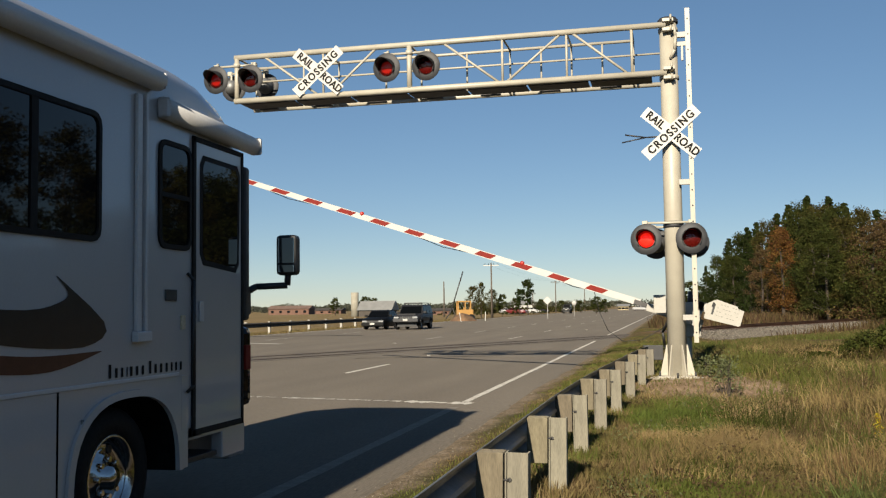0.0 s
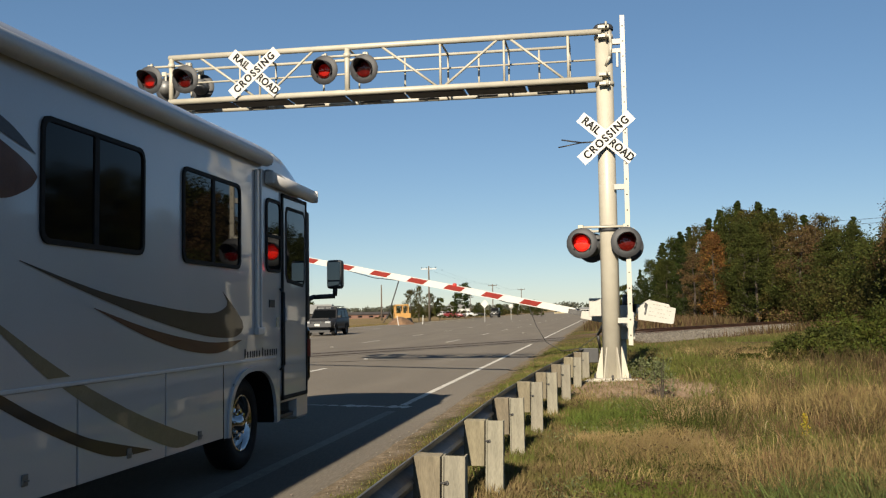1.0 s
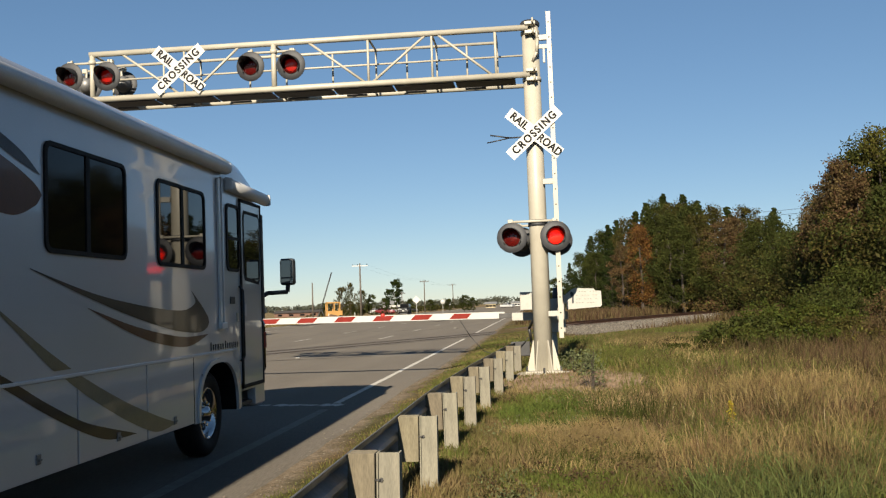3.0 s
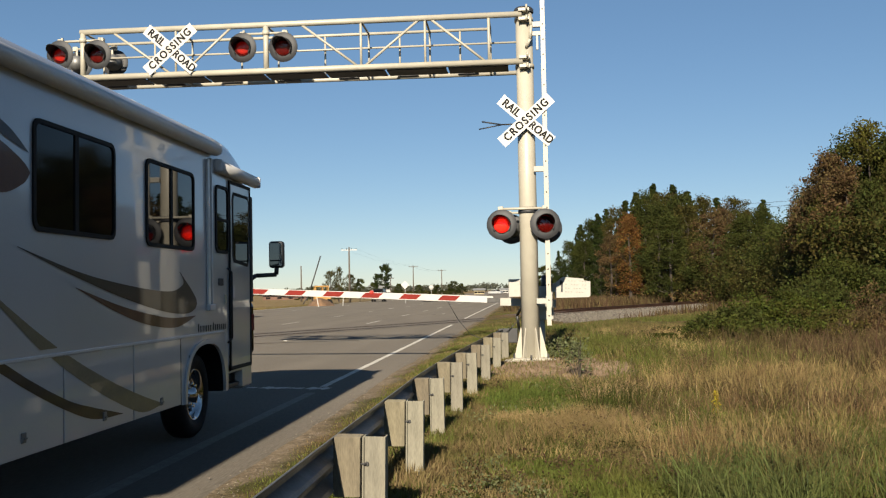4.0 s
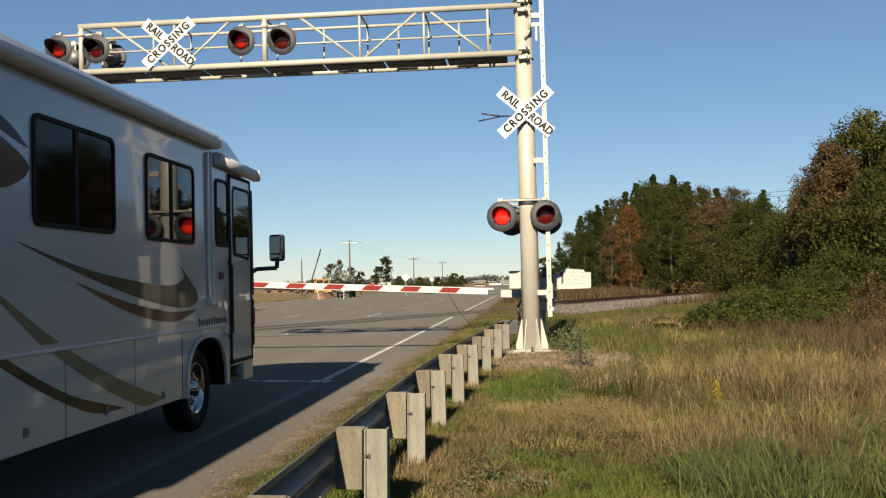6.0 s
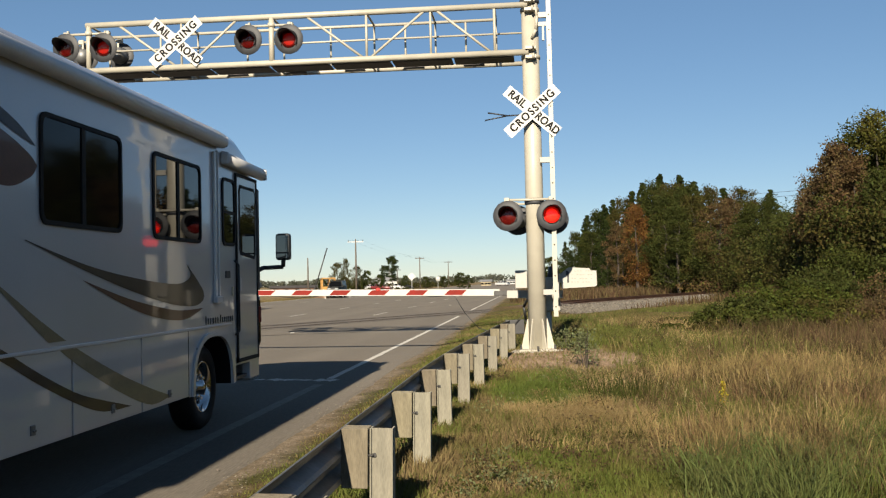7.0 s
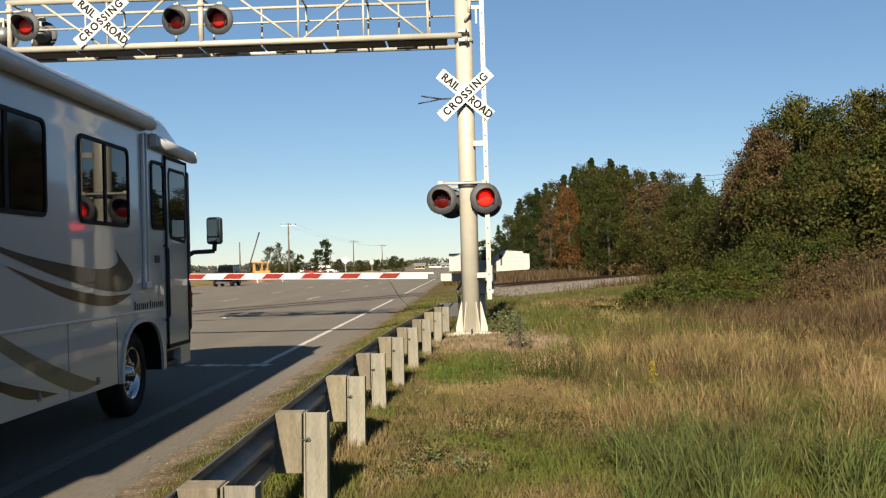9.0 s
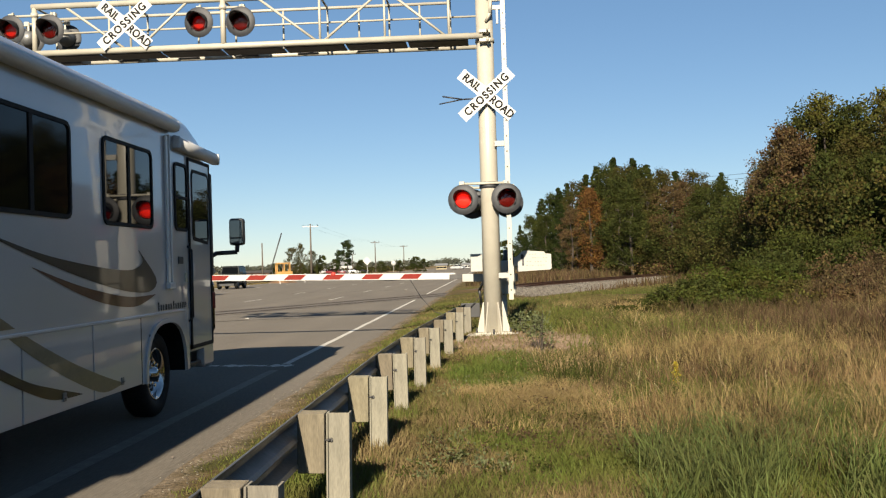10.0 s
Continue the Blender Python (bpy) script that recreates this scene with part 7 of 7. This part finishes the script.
    box(bm, -0.17, 0.17, prof[0][0] - 0.115, prof[0][0] - 0.10, lo + 0.14, lo + 0.28)
    part("front_plate", bm, M_SIGN, t, "blank pale plate")
    if rack:
        for sx in (-1, 1):
            bm = B()
            pipe(bm, [(sx * (rw - 0.1), r0 + 0.2, zr), (sx * (rw - 0.1), r0 + 0.25, zr + 0.12), (sx * (rw - 0.1), r1 - 0.3, zr + 0.12), (sx * (rw - 0.1), r1 - 0.2, zr)], 0.03)
            part("roof_rail", bm, M_BLACK, t)
        bm = B()
        box(bm, -rw + 0.1, rw - 0.1, r0 + 0.2, r0 + 0.3, zr + 0.06, zr + 0.16, 0.02)
        part("roof_bar", bm, M_BLACK, t)
    wb = L * 0.30
    if rack:
        for sx in (-1, 1):
            bm = B()
            xs = sorted((sx * (W / 2 - 0.06), sx * (W / 2 + 0.005)))
            box(bm, xs[0], xs[1], -wb + 0.5, wb - 0.5, prof[2][1] - 0.04, prof[2][1] + 0.12, 0.02)
            part("running_board", bm, M_BLACK, t)
            for y in (-wb, wb):
                bm = B()
                arc = [(wheel_r + 0.08, 15 + 15 * i) for i in range(11)]
                pipe(bm, [(sx * (W / 2 - 0.01), y + q * math.cos(radians(a)), wheel_r + q * math.sin(radians(a))) for q, a in arc], 0.045, n=6)
                part("wheel_flare", bm, M_BLACK, t)
        bm = B()
        box(bm, -W / 2 + 0.28, W / 2 - 0.28, prof[0][0] + 0.25, y0 - 0.15, prof[1][2] - 0.02, prof[1][2] + 0.09, 0.03)
        part("bonnet", bm, paint, t)
        for x in (-0.22, 0.22):
            bm = B()
            box(bm, x - 0.03, x + 0.03, prof[0][0] - 0.04, prof[0][0] + 0.02, hi - 0.33, hi - 0.11, 0.008)
            part("grille_bar", bm, M_CHROME, t)
    for sx in (-1, 1):
        for y in (-wb, wb):
            w = new("wheel")
            w.parent = t
            w.location = (sx * (W / 2 - 0.12), y, wheel_r)
            R = pose(0, 0, 0, 0, 90 * sx, 0)
            bm = B()
            lathe(bm, [(wheel_r * 0.6, 0.10), (wheel_r * 0.9, 0.12), (wheel_r, 0.07), (wheel_r, -0.07), (wheel_r * 0.9, -0.12), (0, -0.12)], 24, R)
            part("tyre", bm, M_RUBBER, w)
            bm = B()
            lathe(bm, [(wheel_r * 0.62, 0.09), (wheel_r * 0.55, 0.05), (wheel_r * 0.2, 0.07), (0, 0.08)], 16, R)
            part("rim", bm, M_STEEL, w)
    if spare:
        bm = B()
        for sx in (-1, 1):
            for y in (-wb, wb):
                xs = sorted((sx * (W / 2 - 0.3), sx * (W / 2 + 0.12)))
                box(bm, xs[0], xs[1], y - 0.5, y + 0.5, wheel_r * 2 - 0.02, wheel_r * 2 + 0.08, 0.03)
        part("fenders", bm, M_BLACK, t)
    return t


suv = vehicle("grey sport utility vehicle with roof rails", M_CARGREY, 4.6, 1.94, [(-2.28, 0.56, 0.98, 0.80), (-2.12, 0.50, 1.05, 0.93), (-0.9, 0.48, 1.14, 0.96), (1.9, 0.48, 1.16, 0.96), (2.25, 0.52, 1.12, 0.90)],
              (-0.95, 2.2, -0.35, 2.0, 1.13, 1.78), 0.37, 0.2, rack=True)
sedan = vehicle("black sedan with pale headlights", M_CARBLACK, 4.5, 1.78, [(-2.25, 0.28, 0.68, 0.74), (-2.05, 0.22, 0.78, 0.87), (-0.9, 0.22, 0.92, 0.89), (1.5, 0.22, 0.96, 0.89), (2.22, 0.3, 0.9, 0.82)],
                (-1.0, 1.75, -0.2, 0.95, 0.90, 1.42), 0.32, 0.2)
jeep = vehicle("dark green off-road vehicle with big tyres", M_CARGREEN, 4.0, 1.75, [(-1.98, 0.62, 1.05, 0.62), (-1.9, 0.58, 1.22, 0.66), (-0.55, 0.58, 1.28, 0.74), (1.85, 0.58, 1.28, 0.78), (1.95, 0.62, 1.25, 0.76)],
               (-0.55, 1.92, -0.35, 1.85, 1.26, 1.95), 0.44, 0.3, spare=True)
for az, d, paint, lab, ry in ((-8.9, 215, M_CARRED, "red car parked by the far buildings", 80), (-9.3, 220, M_CARWHITE, "white car parked by the far buildings", 70), (-8.1, 230, M_CARWHITE, "white car parked off the far road", 100),
                              (-7.6, 235, M_CARBLACK, "dark car parked off the far road", 95), (-1.8, 300, M_CARWHITE, "white car parked by the far house", 60)):
    pk = vehicle(lab, paint, 4.5, 1.78, [(-2.25, 0.28, 0.68, 0.74), (-2.05, 0.22, 0.78, 0.87), (-0.9, 0.22, 0.92, 0.89), (1.5, 0.22, 0.96, 0.89), (2.22, 0.3, 0.9, 0.82)], (-1.0, 1.75, -0.2, 0.95, 0.90, 1.42), 0.32, 0.2)
    q = at(az, d)
    pk.matrix_basis = pose(q.x, q.y, 0, 0, 0, ry)
# ---------------------------------------------------------------- what moves
RV_DY = [(0.0, -4.46), (0.25, -3.35), (0.5, -2.43), (0.75, -1.66), (1.0, -1.05), (1.25, -0.56), (1.5, -0.22), (1.75, -0.06), (2.0, 0.0), (2.5, 0.0), (10.0, 0.0)]
GATE = [(0.0, 18.4), (0.3, 16.3), (0.6, 14.5), (0.9, 12.7), (1.0, 11.9), (1.2, 10.6), (1.5, 7.9), (1.8, 5.9), (2.1, 4.6), (2.5, 2.4), (2.7, 0.9), (3.1, 0.4), (3.5, 1.0),
        (3.8, 2.0), (4.1, 3.4), (4.5, 4.2), (5.0, 4.3), (5.5, 4.05), (6.0, 3.0), (6.5, 1.8), (7.0, 1.1), (7.5, 0.5), (8.0, 1.6), (8.5, 1.5), (9.0, 1.3), (9.5, 0.85), (10.0, 1.2)]
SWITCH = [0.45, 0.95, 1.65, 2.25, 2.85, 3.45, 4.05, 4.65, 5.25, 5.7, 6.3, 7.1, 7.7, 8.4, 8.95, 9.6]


RV_DIVE = [(0.0, -0.2), (0.5, -0.27), (1.0, -0.33), (1.5, -0.3), (1.8, -0.18), (2.0, -0.05), (2.3, 0.03), (2.7, 0.0), (10.0, 0.0)]     # nose down while braking, about the rear axle
REAR = RV_Y - 4.2


def motions():
    times = [0.0, 0.25, 0.5, 0.75, 1.0, 1.25, 1.5, 1.75, 2.0, 2.3, 2.7, 10.0]
    walk(motorhome, [(t, pose(RV_X, RV_Y + lerp(RV_DY, t), REAR * math.sin(radians(lerp(RV_DIVE, t))), lerp(RV_DIVE, t))) for t in times])
    for w in rv_wheels:
        p = w.location.copy()
        rows = []
        # a wheel of 0.475 m radius turns with the way it has gone
        t = 0.0
        while t < 2.8:
            d = lerp(RV_DY, t)
            rows.append((t, pose(p.x, p.y, p.z - (p.y + REAR) * math.sin(radians(lerp(RV_DIVE, t))), -math.degrees((d + 4.46) / 0.475))))
            t += 0.125
        rows.append((10.0, rows[-1][1]))
        walk(w, rows)
    walk(suv, [(t, pose(-18.5, y * 0.934, 0)) for t, y in ((0.0, 74.3), (0.3, 71.6), (0.6, 69.6), (0.9, 68.2), (1.2, 66.9), (1.5, 65.7), (2.0, 64.2), (2.7, 63.0), (3.5, 62.6), (10.0, 62.6))])
    walk(sedan, [(t, pose(-21.4, y * 0.885, 0)) for t, y in ((0.0, 80.0), (0.5, 75.2), (1.0, 71.8), (1.5, 69.8), (2.0, 69.0), (2.5, 68.8), (10.0, 68.8))])
    walk(jeep, [(t, pose(-22.0, y, 0)) for t, y in ((0.0, 210), (1.0, 193), (2.5, 168.5), (4.0, 144.5), (4.5, 136.5), (5.5, 123.0), (7.0, 108.0), (8.0, 97.5), (9.0, 89.0), (10.0, 82.7))])
    walk(gate_arm, [(t, pose(*HINGE, 0, a, 0)) for t, a in GATE])
    # half turns of the made-up discs switch the lamps between lit and dark
    for rf, phase in FLASH_DISCS:
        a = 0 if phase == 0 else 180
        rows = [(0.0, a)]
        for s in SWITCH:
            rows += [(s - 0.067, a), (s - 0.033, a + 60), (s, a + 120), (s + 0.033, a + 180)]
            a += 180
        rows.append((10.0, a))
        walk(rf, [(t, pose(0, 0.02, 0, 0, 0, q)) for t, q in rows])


motions()
